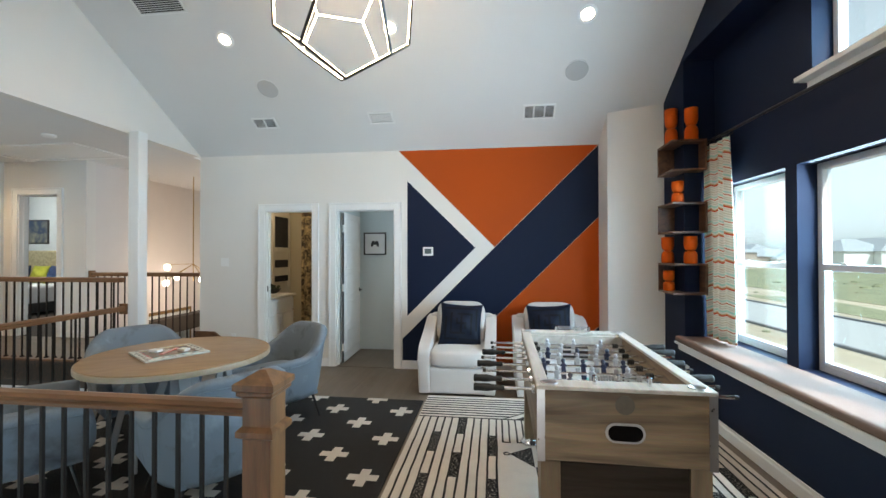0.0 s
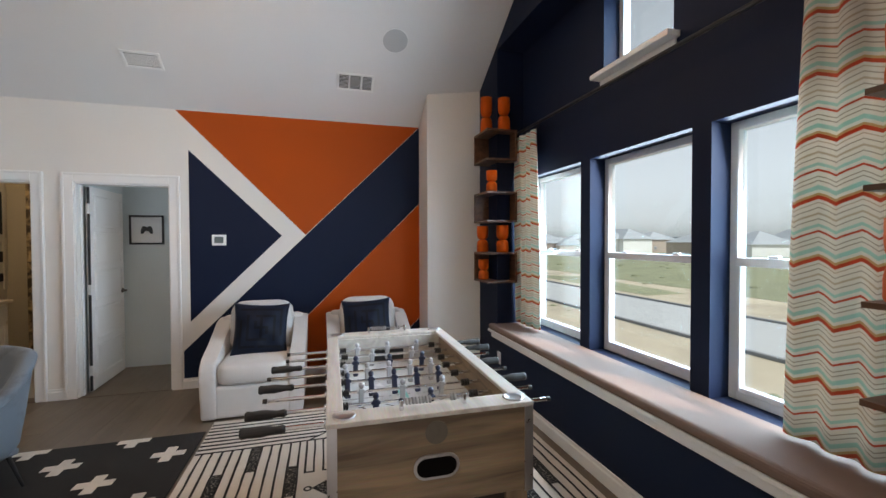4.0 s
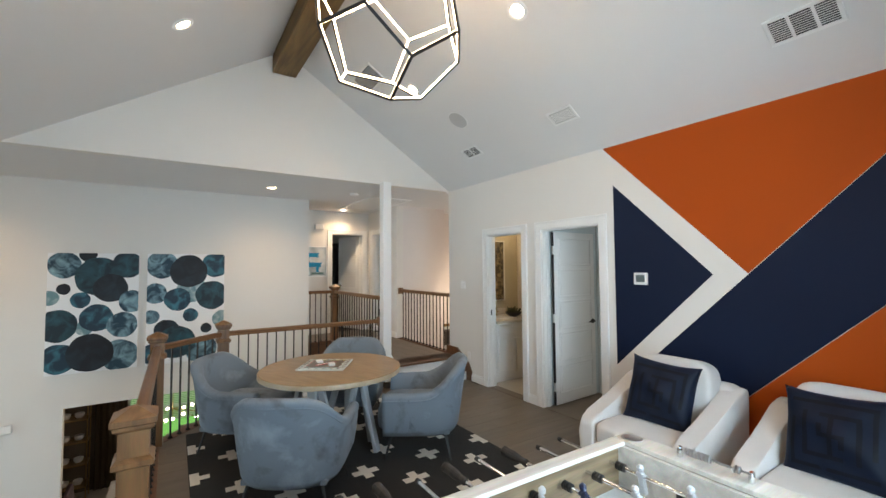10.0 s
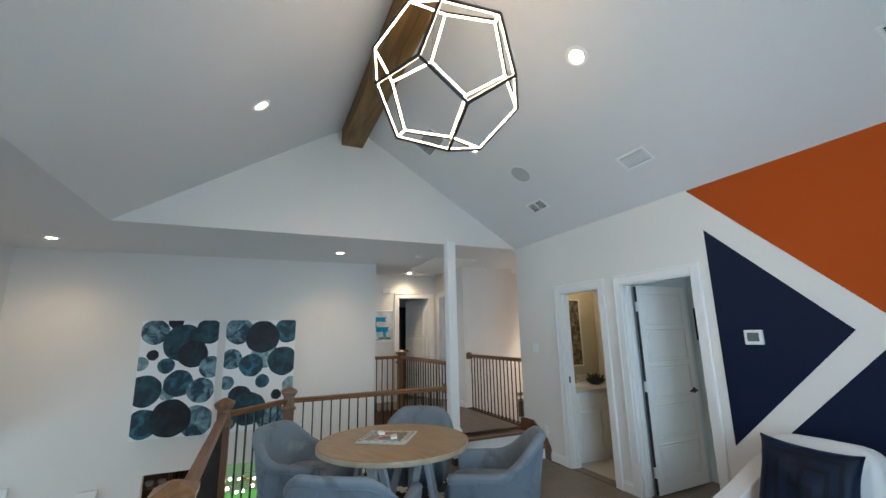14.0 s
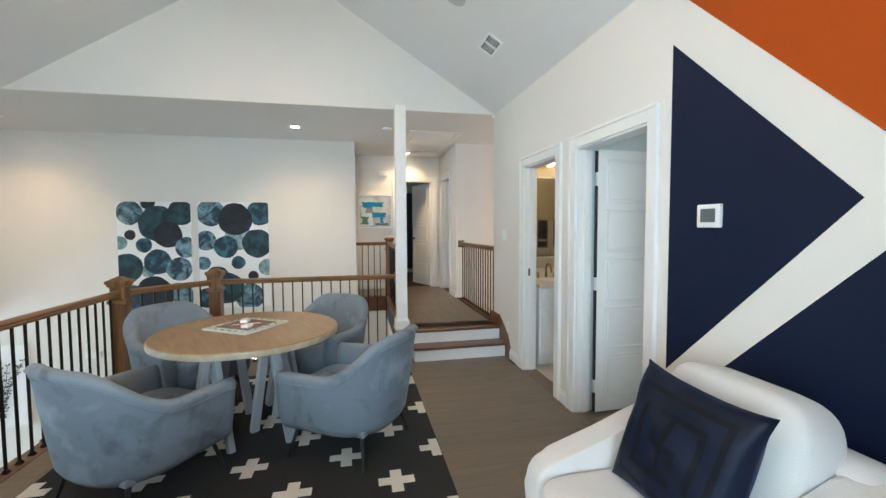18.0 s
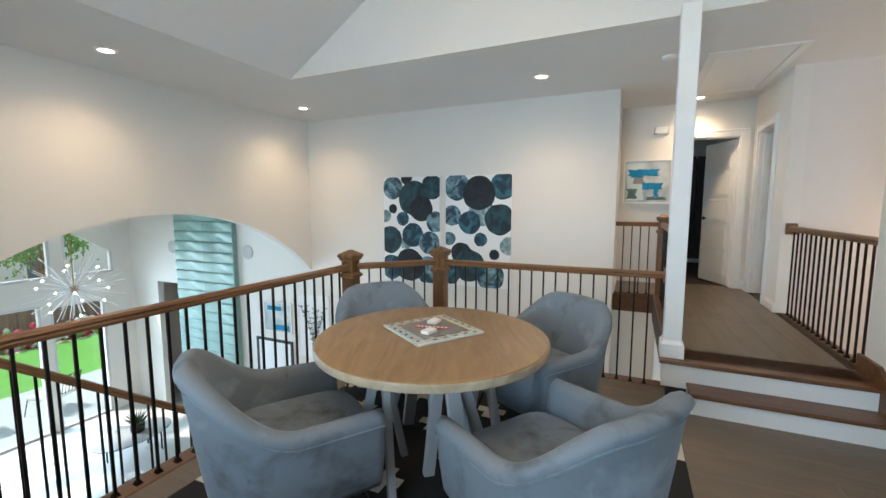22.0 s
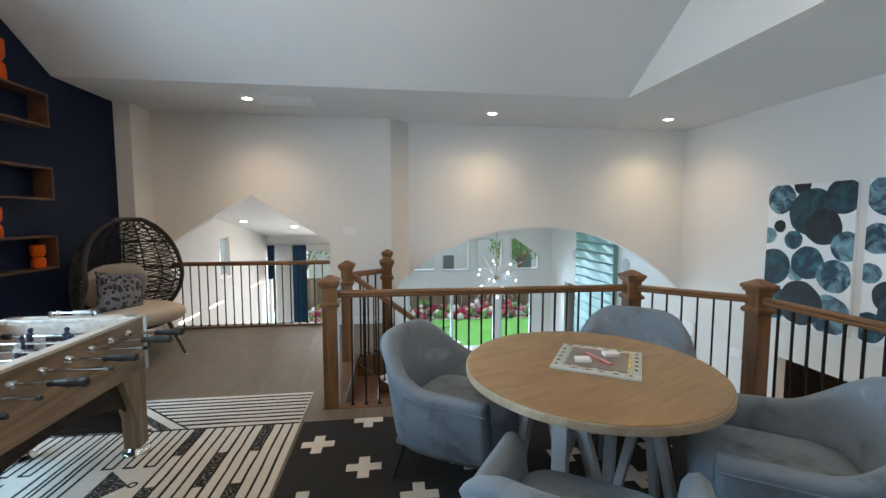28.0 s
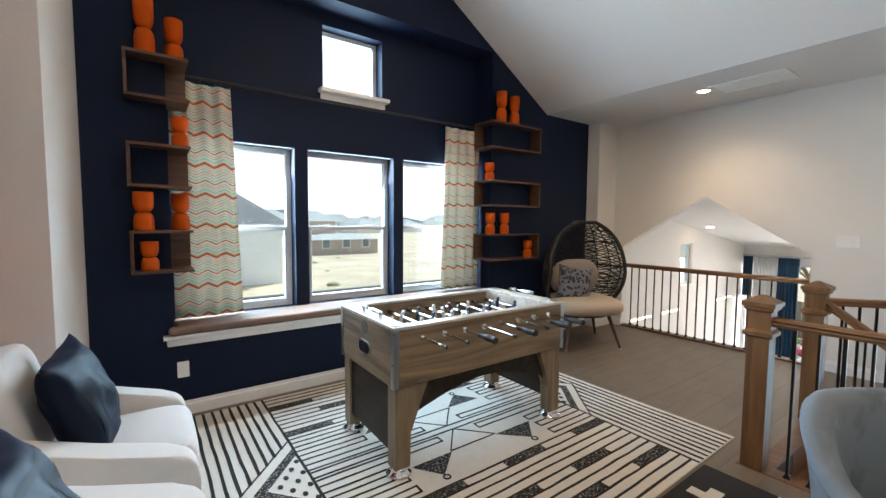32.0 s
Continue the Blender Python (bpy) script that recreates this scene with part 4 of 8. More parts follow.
def vent(m, w, h, n, label, dark=True, louvre=0.6, bays=1):
    v = thing("ceiling_vent", label, "air vent", m)
    b = B()
    box(b, -w / 2 + 0.02, w / 2 - 0.02, -h / 2 + 0.02, h / 2 - 0.02, 0.0005, 0.002)
    part("backing", b, M_DUCTSHADE if dark else M_GAPSHADE, v)
    for xa, xb, ya, yb in ((-w / 2, w / 2, -h / 2, -h / 2 + 0.022), (-w / 2, w / 2, h / 2 - 0.022, h / 2), (-w / 2, -w / 2 + 0.022, -h / 2 + 0.022, h / 2 - 0.022), (w / 2 - 0.022, w / 2, -h / 2 + 0.022, h / 2 - 0.022)):
        b = B()
        box(b, xa, xb, ya, yb, 0.0005, 0.012, 0.002, 1)
        part("frame", b, M_TRIM, v)
    for k in range(1, bays):
        x = -w / 2 + w * k / bays
        b = B()
        box(b, x - 0.008, x + 0.008, -h / 2 + 0.022, h / 2 - 0.022, 0.002, 0.011)
        part("divider", b, M_TRIM, v)
    b = B()
    box(b, -w / 2 + 0.022, w / 2 - 0.022, -0.0045, 0.0045, -0.001, 0.001)
    sl = None
    for i in range(n):
        y = -h / 2 + 0.03 + (h - 0.06) * (i + 0.5) / n
        m2 = Matrix.Translation((0, y, 0.0065)) @ Matrix.Rotation(louvre, 4, "X")
        if sl is None:
            sl = part("slat", b, M_TRIM, v)
            sl.matrix_basis = m2
        else:
            share("slat", sl, v, m2)
    return v


vent(ceiling_pose(0.61, 4.972), 0.36, 0.20, 9, "white supply air vent with duct shade behind its louvres", bays=3)
vent(ceiling_pose(-2.69, 4.972), 0.30, 0.16, 7, "small white air vent with duct shade behind its louvres", bays=2)
vent(ceiling_pose(-1.225, 4.966), 0.30, 0.17, 9, "white return vent with shut louvres", dark=False, louvre=0.15)
vent(ceiling_pose(-3.06, 3.72), 0.50, 0.25, 10, "long white air vent with duct shade behind its louvres", bays=1)
vent(ceiling_pose(-0.06, -0.12), 0.62, 0.36, 14, "white return air grille in the flat ceiling", dark=False, louvre=0.3)
sd = thing("smoke_detector", "round white smoke detector", "smoke detector", ceiling_pose(-4.80, 4.21))
part("base", lathe(B(), [(0.065, 0.0005), (0.065, 0.018), (0.05, 0.03), (0.02, 0.034)], 24), M_TRIM, sd)
ah = thing("attic_hatch", "white framed attic hatch in the hall ceiling", "hatch", kind="structure")
for xa, xb, ya, yb, za in ((-6.45, -4.85, 4.52, 4.59, 0.018), (-6.45, -4.85, 5.21, 5.28, 0.018), (-6.45, -6.38, 4.59, 5.21, 0.018), (-4.92, -4.85, 4.59, 5.21, 0.018), (-6.37, -4.93, 4.60, 5.20, 0.008)):
    b = B()
    box(b, xa, xb, ya, yb, EAVE - za, EAVE + 0.001, 0.003, 1)
    part("trim" if za > 0.01 else "panel", b, M_TRIM, ah)

# ---- pendant: a dodecahedron of lit bars ----
pen = thing("pendant_light", "black dodecahedron pendant with glowing white bars", "pendant light", pose(-0.934, 2.986, 3.206))
ph = (1 + 5 ** 0.5) / 2
vs = [Vector((x, y, z)) for x in (-1, 1) for y in (-1, 1) for z in (-1, 1)]
for a in (-1, 1):
    for c in (-1, 1):
        vs += [Vector((0, a / ph, c * ph)), Vector((a / ph, c * ph, 0)), Vector((a * ph, 0, c / ph))]
from mathutils import Quaternion
rot = Quaternion((-0.3778, 0.1366, -0.8729, 0.2768)).to_matrix()
vs = [rot @ v * (0.505 / 3 ** 0.5) for v in vs]
for i in range(20):
    for j in range(i + 1, 20):
        if (vs[i] - vs[j]).length < 0.505 / 3 ** 0.5 * 1.3:
            p0, p1 = vs[i], vs[j]
            mid = (p0 + p1) / 2
            d = (p1 - p0).normalized()
            nrm = mid.normalized()
            sd2 = d.cross(nrm)
            mm = Matrix((sd2, d, nrm)).transposed().to_4x4()
            L = (p1 - p0).length
            b = B()
            box(b, -0.009, 0.009, -L / 2, L / 2, -0.004, 0.010, 0.001, 1)
            bar = part("bar", b, M_BLACK, pen)
            bar.matrix_basis = Matrix.Translation(mid) @ mm
            b = B()
            box(b, -0.0065, 0.0065, -L / 2 + 0.008, L / 2 - 0.008, -0.012, -0.004, 0.002, 1)
            part("light_strip", b, M_LED, bar, "glowing diffuser strip")
part("canopy", lathe(B(), [(0.105, 0.0), (0.105, 0.03), (0.0, 0.03)], 32), M_BLACK, pen).matrix_basis = pose(0, 0, 4.04 - 3.206 - 0.031)
for k in range(3):
    v = sorted(vs, key=lambda q: -q.z)[1 + k]
    part("cable", frustum(B(), v, (0.05 * math.cos(k * 2.1), 0.05 * math.sin(k * 2.1), 0.81), 0.0012, 0.0012, 6), M_BLACK, pen)

# ---- rugs ----
M_RUGDARK = mat("charcoal_rug", (0.012, 0.012, 0.0125), 0.95, vary=0.3, scale=30, bump=0.6, fine=500, sheen=0.03)
M_RUGCREAM = mat("cream_rug", (0.66, 0.62, 0.56), 0.95, vary=0.10, scale=14, bump=0.6, fine=500, sheen=0.3)
M_RUGSPECK = mat("black_flecked_rug", (0.035, 0.033, 0.034), 0.95, vary=0.9, scale=120, bump=0.6, fine=500)
nd, ln = M_RUGSPECK.node_tree.nodes, M_RUGSPECK.node_tree.links
co, fleck, r = nd.new("ShaderNodeTexCoord"), nd.new("ShaderNodeTexNoise"), nd.new("ShaderNodeValToRGB")
fleck.inputs["Scale"].default_value, fleck.inputs["Detail"].default_value = 75, 2
r.color_ramp.elements[0].position, r.color_ramp.elements[1].position = 0.53, 0.68
r.color_ramp.elements[0].color, r.color_ramp.elements[1].color = (0.012, 0.012, 0.0125, 1), (0.42, 0.40, 0.36, 1)
ln.new(co.outputs["Object"], fleck.inputs["Vector"])
ln.new(fleck.outputs["Fac"], r.inputs["Fac"])
ln.new(r.outputs["Color"], nd["Principled BSDF"].inputs["Base Color"])
pr = thing("rug", "black rug with rows of cream crosses", "rug")
b = B()
box(b, -3.34, -0.60, 1.95, 4.285, 0.0, 0.012, 0.004, 2)
part("field", b, M_RUGDARK, pr)
CW, CL = 0.033, 0.102
cross = {}
for i in range(9):
    x = -0.755 - 0.307 * i
    for j in range(6):
        y = (1.704 if i % 2 == 0 else 1.986) + 0.567 * j
        lo, hi = max(-CL, 1.955 - y), min(CL, 4.28 - y)
        if x - CL < -3.34 or lo > CW or hi < -CW:
            continue
        key = (round(lo, 2), round(hi, 2))
        m2 = pose(x, y, 0.012)
        if key not in cross:
            b = B()
            box(b, -CW, CW, lo, hi, -0.001, 0.0025)
            if lo < CW - 0.004 and hi > -CW + 0.004:
                box(b, -CL, -CW, max(lo, -CW), min(hi, CW), -0.001, 0.0025)
                box(b, CW, CL, max(lo, -CW), min(hi, CW), -0.001, 0.0025)
            cross[key] = part("cross", b, M_RUGCREAM, pr, "cream woven cross")
            cross[key].matrix_basis = m2
        else:
            share("cross", cross[key], pr, m2)

sr = thing("rug", "cream flatweave rug with black stripes and triangles", "rug")
RX0, RX1, RY0, RY1 = -0.58, 1.84, 1.43, 4.45
b = B()
box(b, RX0, RX1, RY0, RY1, 0.0, 0.010, 0.003, 2)
part("field", b, M_RUGCREAM, sr)


def inlay(poly, material=M_RUGDARK):
    b2 = B()
    prism(b2, poly, "z", 0.0095, 0.0122)
    return part("stripe", b2, material, sr)


def line(x0, y0, x1, y1, w=0.013):
    """A woven stripe, a little wavy."""
    d = Vector((x1 - x0, y1 - y0))
    n = Vector((-d.y, d.x)).normalized()
    k = max(1, int(d.length / 0.13))
    mid = []
    for i in range(k + 1):
        off = 0.0 if i in (0, k) else random.uniform(-0.0028, 0.0028)
        wide = w / 2 * random.uniform(0.85, 1.15)
        mid.append((x0 + d.x * i / k + n.x * off, y0 + d.y * i / k + n.y * off, wide))
    return inlay([(x - n.x * h, y - n.y * h) for x, y, h in mid] + [(x + n.x * h, y + n.y * h) for x, y, h in reversed(mid)])


def ring(cx, cy, r, w):
    outer = [(cx + (r + w / 2) * math.cos(a * math.pi / 7), cy + (r + w / 2) * math.sin(a * math.pi / 7)) for a in range(15)]
    inner = [(cx + (r - w / 2) * math.cos(a * math.pi / 7), cy + (r - w / 2) * math.sin(a * math.pi / 7)) for a in range(15)]
    for i in range(14):
        inlay([outer[i], outer[i + 1], inner[i + 1], inner[i]])


random.seed(11)
MX, Y0, Y1 = 0.63, 1.955, 3.905      # the rug's middle, and the borders of its end bands
for yb, s in ((Y0, -1), (Y1, 1)):
    line(RX0 + 0.004, yb, RX1 - 0.004, yb, 0.016)
    for k in range(1, 9):
        y = yb + s * 0.0585 * k
        gap = 0.45 * (1 - 0.0585 * k / 0.385)
        if gap > 0.02:
            line(RX0 + 0.006, y, MX - gap, y, 0.019)
            line(MX + gap, y, RX1 - 0.006, y, 0.019)
        else:
            line(RX0 + 0.006, y, RX1 - 0.006, y, 0.019)
    # dotted triangle within a flecked chevron, its base on the border
    for q in (-1, 1):
        line(MX + q * 0.45, yb + s * 0.008, MX, yb + s * 0.385, 0.011)
        inlay([(MX + q * 0.345, yb + s * 0.010), (MX + q * 0.262, yb + s * 0.010), (MX, yb + s * 0.232), (MX, yb + s * 0.302)], M_RUGSPECK)
    for r in range(4):
        for c in range(4 - r):
            cx, cy = MX + (c - (3 - r) / 2) * 0.13, yb + s * (0.024 + 0.047 * r)
            inlay([(cx + 0.021 * math.cos(a * math.pi / 4), cy + 0.015 * math.sin(a * math.pi / 4)) for a in range(8)])
STEP = 0.0645
side_lines = [-0.53 + STEP * k for k in range(11)]
for q in (0, 1):                     # the second half is the first one turned about the middle
    def at(x, y):
        return (x, y) if q == 0 else (2 * MX - x, Y0 + Y1 - y)

    def run(x0, y0, x1, y1, w=0.013):
        line(*at(x0, y0), *at(x1, y1), w)
    for x in side_lines:
        run(x, Y0, x, Y1, 0.014)
    for k, start in ((2, 0.0), (2, 0.655), (2, 1.30), (5, 0.33), (5, 0.965), (5, 1.615), (9, 0.0), (9, 0.635), (9, 1.275)):
        xa, xb, ya, yb = side_lines[k], side_lines[k + 1], Y0 + start, min(Y1, Y0 + start + 0.335)
        inlay([at(xa, ya), at(xb, ya), at(xb, yb), at(xa, yb)], M_RUGSPECK)
    for x in (0.163, 0.276, 0.391):  # short hairpins at both ends of this half
        for yb, ye in ((Y0, 2.385), (Y1, 3.465)):
            run(x, yb, x, ye)
            run(x + 0.055, yb, x + 0.055, ye)
            run(x - 0.006, ye, x + 0.061, ye)
    for yb, ye in ((Y0, 2.76), (Y1, 3.08)):
        run(0.511, yb, 0.511, ye)
        run(0.569, yb, 0.569, ye)
        run(0.505, ye, 0.575, ye)
    run(0.60, Y0, 0.60, Y1)
    # two flecked triangles with looped tips, strung on a triangle of thin lines
    for ya, yb, tip in ((3.105, 3.40, 3.28), (2.41, 2.73, 2.555)):
        inlay([at(0.375, ya), at(0.375, yb), at(0.21, tip)], M_RUGSPECK)
        ring(*at(0.187, tip), 0.020, 0.010)
    run(0.385, 3.105, 0.600, 2.925, 0.010)
    run(0.385, 2.73, 0.600, 2.925, 0.010)
    run(0.385, 3.105, 0.385, 2.73, 0.010)

# ---- tub chairs round the game table ----
M_VELVET = velvet("grey_blue_velvet", (0.085, 0.096, 0.112), (0.170, 0.208, 0.248), (0.27, 0.335, 0.40))


def tub_chair(m, label):
    c = thing("tub_chair", label, "chair", m, "chairs round the game table")
    n = 52
    b = B()
    rings = []
    for i in range(n + 1):
        f = i / n
        k = abs(2 * f - 1)                    # 0 at the back, 1 at the arm fronts
        side = 1 if f < 0.5 else -1
        if k > 0.64:                          # straight arms
            g = (k - 0.64) / 0.36
            px, py, ux, uy = side * (0.375 - 0.012 * g), 0.31 * g, side, 0.0
        else:                                 # rounded back
            a = math.pi / 2 * (1 - k / 0.64)
            ca, sa = math.cos(a) ** 0.82, math.sin(a) ** 0.82
            px, py = side * 0.375 * ca, -0.365 * sa
            ux, uy = side * math.cos(a), -math.sin(a)
        q = min(1.0, max(0.0, (k - 0.14) / 0.50))
        h = 0.585 + 0.215 * (1 - q * q * (3 - 2 * q)) - 0.02 * k
        lean = 0.10 * (h - 0.565) / 0.23
        t = 0.088
        prof = []
        for out, z, inw in ((-0.055, 0.205, 0), (-0.030, 0.25, 0), (-0.006, 0.40, 0), (0.004 + lean * 0.35, h - 0.06, 0), (0.012 + lean * 0.45, h - 0.030, 0.0), (0.012 + lean * 0.45, h - 0.010, 0.014), (0.012 + lean * 0.45, h, 0.040), (0.012 + lean * 0.45, h - 0.012, 0.072), (0.008 + lean * 0.4, h - 0.045, t), (-0.006, 0.42, t), (-0.03, 0.30, t)):
            prof.append(b.verts.new((px + ux * (out - inw), py + uy * (out - inw), z)))
        rings.append(prof)
    for ra, rb in zip(rings, rings[1:]):
        for i in range(len(ra) - 1):
            b.faces.new((ra[i], ra[i + 1], rb[i + 1], rb[i]))
        b.faces.new((ra[-1], ra[0], rb[0], rb[-1]))
    b.faces.new(rings[0])
    b.faces.new(rings[-1][::-1])
    seam = [tuple(r[3].co) for r in rings]
    part("shell", b, M_VELVET, c, "curved velvet back and arms", smooth=True)
    b = B()
    tube = []
    for i, p in enumerate(seam):
        d = Vector(seam[min(i + 1, n)]) - Vector(seam[max(i - 1, 0)])
        q3 = d.to_track_quat("Z", "Y").to_matrix()
        tube.append([b.verts.new(Vector(p) + q3 @ Vector((0.006 * math.cos(j * math.pi / 3), 0.006 * math.sin(j * math.pi / 3), 0))) for j in range(6)])
    for ra, rb in zip(tube, tube[1:]):
        for j in range(6):
            b.faces.new((ra[j], ra[(j + 1) % 6], rb[(j + 1) % 6], rb[j]))
    part("piping", b, M_VELVET, c, smooth=True)
    b = B()
    soft_box(b, 0, 0.055, 0.325, 0.595, 0.64, 0.25, 5, 28, 14)
    part("seat_cushion", b, M_VELVET, c, smooth=True)
    b = B()
    box(b, -0.28, 0.28, -0.25, 0.28, 0.20, 0.24, 0.01, 2)
    part("seat_base", b, M_VELVET, c)
    for x, y in ((-0.24, -0.21), (0.24, -0.21), (-0.24, 0.24), (0.24, 0.24)):
        part("leg", frustum(B(), (x, y, 0.21), (x * 1.22, y * 1.22, 0.0), 0.013, 0.008, 8), M_BLACK, c, "slim black metal leg")
    return c


SEAT_AIM = (-2.29, 3.03)
first = None
for x, y, turn in ((-1.61, 2.58, 0), (-1.85, 3.73, 0), (-2.80, 2.40, 0), (-2.90, 3.44, 0)):
    rz = math.degrees(math.atan2(SEAT_AIM[1] - y, SEAT_AIM[0] - x)) - 90 + turn
    mm = pose(x, y, 0.012, 0, 0, rz)
    if first is None:
        first = tub_chair(mm, "grey blue velvet tub chair with slim black legs")
    else:
        copy_thing(first, mm)

# ---- round table ----
M_TABLE = wood("pale_oak_top", (0.205, 0.118, 0.050), (0.300, 0.184, 0.083), "X", 1.3, 0.33, 0.02, 5, 0.22, 3.6)
M_GREYPAINT = mat("grey_washed_wood", (0.36, 0.38, 0.40), 0.55, vary=0.15, scale=9, bump=0.1, stretch=(1, 1, 0.2))
# edge oak made paler to carry the window light on the rim
M_EDGELIT = wood("window_lit_oak_edge", (0.30, 0.235, 0.16), (0.43, 0.355, 0.26), "X", 1.3, 0.45, 0.02)
TC = (-2.20, 3.015)
tb = thing("round_table", "round oak table on grey washed angled legs", "table", pose(TC[0], TC[1], 0.012, 0, 0, 25))
part("tabletop", lathe(B(), [(0.585, 0.690), (0.600, 0.692), (0.6035, 0.720), (0.602, 0.729), (0.597, 0.732), (0.45, 0.7325), (0.05, 0.7325)], 80), M_TABLE, tb)
part("edge_band", lathe(B(), [(0.600, 0.688), (0.6065, 0.690), (0.6075, 0.700), (0.6075, 0.718), (0.6055, 0.7255), (0.6000, 0.7255)], 80, caps=False), M_EDGELIT, tb, "oak edge with window light in its colour", smooth=False)
part("apron", lathe(B(), [(0.34, 0.655), (0.34, 0.690), (0.05, 0.690)], 40), M_GREYPAINT, tb)
for k in range(4):
    a = math.pi / 2 * k + 0.3
    for name, a0, r0, a1, r1, wide in (("leg", a, 0.29, a + 0.10, 0.42, 0.035), ("leg", a + 0.16, 0.27, a + 0.72, 0.36, 0.028), ("brace", a - 0.16, 0.27, a - 0.42, 0.16, 0.028)):
        top = Vector((r0 * math.cos(a0), r0 * math.sin(a0), 0.66))
        foot = Vector((r1 * math.cos(a1), r1 * math.sin(a1), 0.022 if name == "leg" else 0.05))
        b = B()
        box(b, -wide, wide, -0.019, 0.019, 0.0, (top - foot).length, 0.004, 1)
        z = (top - foot).normalized()
        x = Vector((-math.sin(a), math.cos(a), 0.0))
        y = z.cross(x).normalized()
        x = y.cross(z)
        l = part(name, b, M_GREYPAINT, tb)
        l.matrix_basis = Matrix.Translation(foot) @ Matrix((x, y, z)).transposed().to_4x4()

# board game
bd = thing("board_game", "square board game with a white border and red title", "board game", pose(-2.267, 2.983, 0.7445, 0, 0, 57) @ Matrix.Diagonal((0.94, 0.94, 1, 1)))
M_BOARDW = mat("board_border", (0.50, 0.53, 0.50), 0.35, vary=0.04, bump=0)
M_BOARDG = mat("board_centre", (0.20, 0.165, 0.14), 0.18, vary=0.05, bump=0)
M_RED = mat("game_red", (0.45, 0.03, 0.03), 0.4, vary=0.05, bump=0)
M_WHITE = mat("plain_white", (0.8, 0.8, 0.8), 0.4, vary=0.02, bump=0)
b = B()
box(b, -0.215, 0.215, -0.215, 0.215, 0, 0.014, 0.004, 2)
part("board", b, M_BOARDW, bd)
b = B()
box(b, -0.150, 0.150, -0.150, 0.150, 0.0138, 0.0155)
part("centre", b, M_BOARDG, bd)
cols4 = [mat("game_" + n, c, 0.4, vary=0.03, bump=0) for n, c in (("teal", (0.2, 0.45, 0.48)), ("brown", (0.12, 0.05, 0.04)), ("yellow", (0.75, 0.62, 0.05)), ("maroon", (0.35, 0.04, 0.05)))]
for side in range(4):
    mrot = Matrix.Rotation(side * math.pi / 2, 4, "Z")
    for k in range(10):
        x = -0.150 + 0.0333 * k
        b = B()
        box(b, x - 0.0008, x + 0.0008, -0.213, -0.151, 0.0138, 0.0148)
        part("square_line", b, M_BLACK, bd).matrix_basis = mrot
        if k < 9 and k % 3 != 1:
            b = B()
            box(b, x + 0.001, x + 0.032, -0.163, -0.151, 0.0138, 0.0150)
            part("colour_band", b, cols4[side], bd).matrix_basis = mrot
        if k % 2 == 1:
            b = B()
            prism(b, [(x + 0.008, -0.197), (x + 0.026, -0.199), (x + 0.028, -0.186), (x + 0.017, -0.180), (x + 0.007, -0.186)], "z", 0.0138, 0.0149)
            part("square_mark", b, M_BLACK, bd).matrix_basis = mrot
b = B()
box(b, -0.105, 0.105, -0.017, 0.017, 0.0154, 0.0185, 0.002, 1)
tl = part("title_bar", b, M_RED, bd, "red title bar")
tl.matrix_basis = Matrix.Rotation(radians(45), 4, "Z")
for k in range(8):
    b = B()
    box(b, -0.09 + k * 0.0235, -0.078 + k * 0.0235, -0.009, 0.009, 0.0184, 0.0192)
    part("title_letter_bar", b, M_WHITE, tl, "pale bar of lettering")
go = bpy.data.curves.new("go_lettering", "FONT")
go.body, go.size, go.extrude, go.align_x = "GO", 0.034, 0.0003, "CENTER"
go.materials.append(M_BLACK)
gt = new("go_lettering", go)
gt.parent = bd
gt.matrix_basis = Matrix.Translation((-0.182, -0.19, 0.0146)) @ Matrix.Rotation(radians(45), 4, "Z")
for x, y, a in ((-0.072, 0.055, 0.5 + math.pi / 2), (0.072, -0.065, 0.35 + math.pi / 2)):
    b = B()
    box(b, -0.038, 0.038, -0.026, 0.026, 0, 0.018, 0.002, 1)
    ct = tagged(part("card_stack", b, M_WHITE), "small white stack of game cards on the board", "cards", "card stacks")
    ct.matrix_basis = pose(-2.267, 2.983, 0.7605, 0, 0, 57) @ Matrix.Translation((x, y, 0)) @ Matrix.Rotation(a, 4, "Z")

# ---- white swivel armchairs ----
M_BOUCLE = mat("white_upholstery", (0.62, 0.60, 0.585), 0.9, vary=0.05, scale=10, bump=0.4, fine=260, sheen=0.4)
M_PILLOW = mat("navy_velvet", (0.0027, 0.0072, 0.020), 0.55, vary=0.6, scale=7, bump=0.1, fine=250, spec=0.2, sheen=0.06, tint=(0.08, 0.32, 1.0))
M_PILLOW_KEY = mat("navy_satin_pattern", (0.0022, 0.0034, 0.008), 0.6, vary=0.2, scale=9, bump=0.1, spec=0.2)


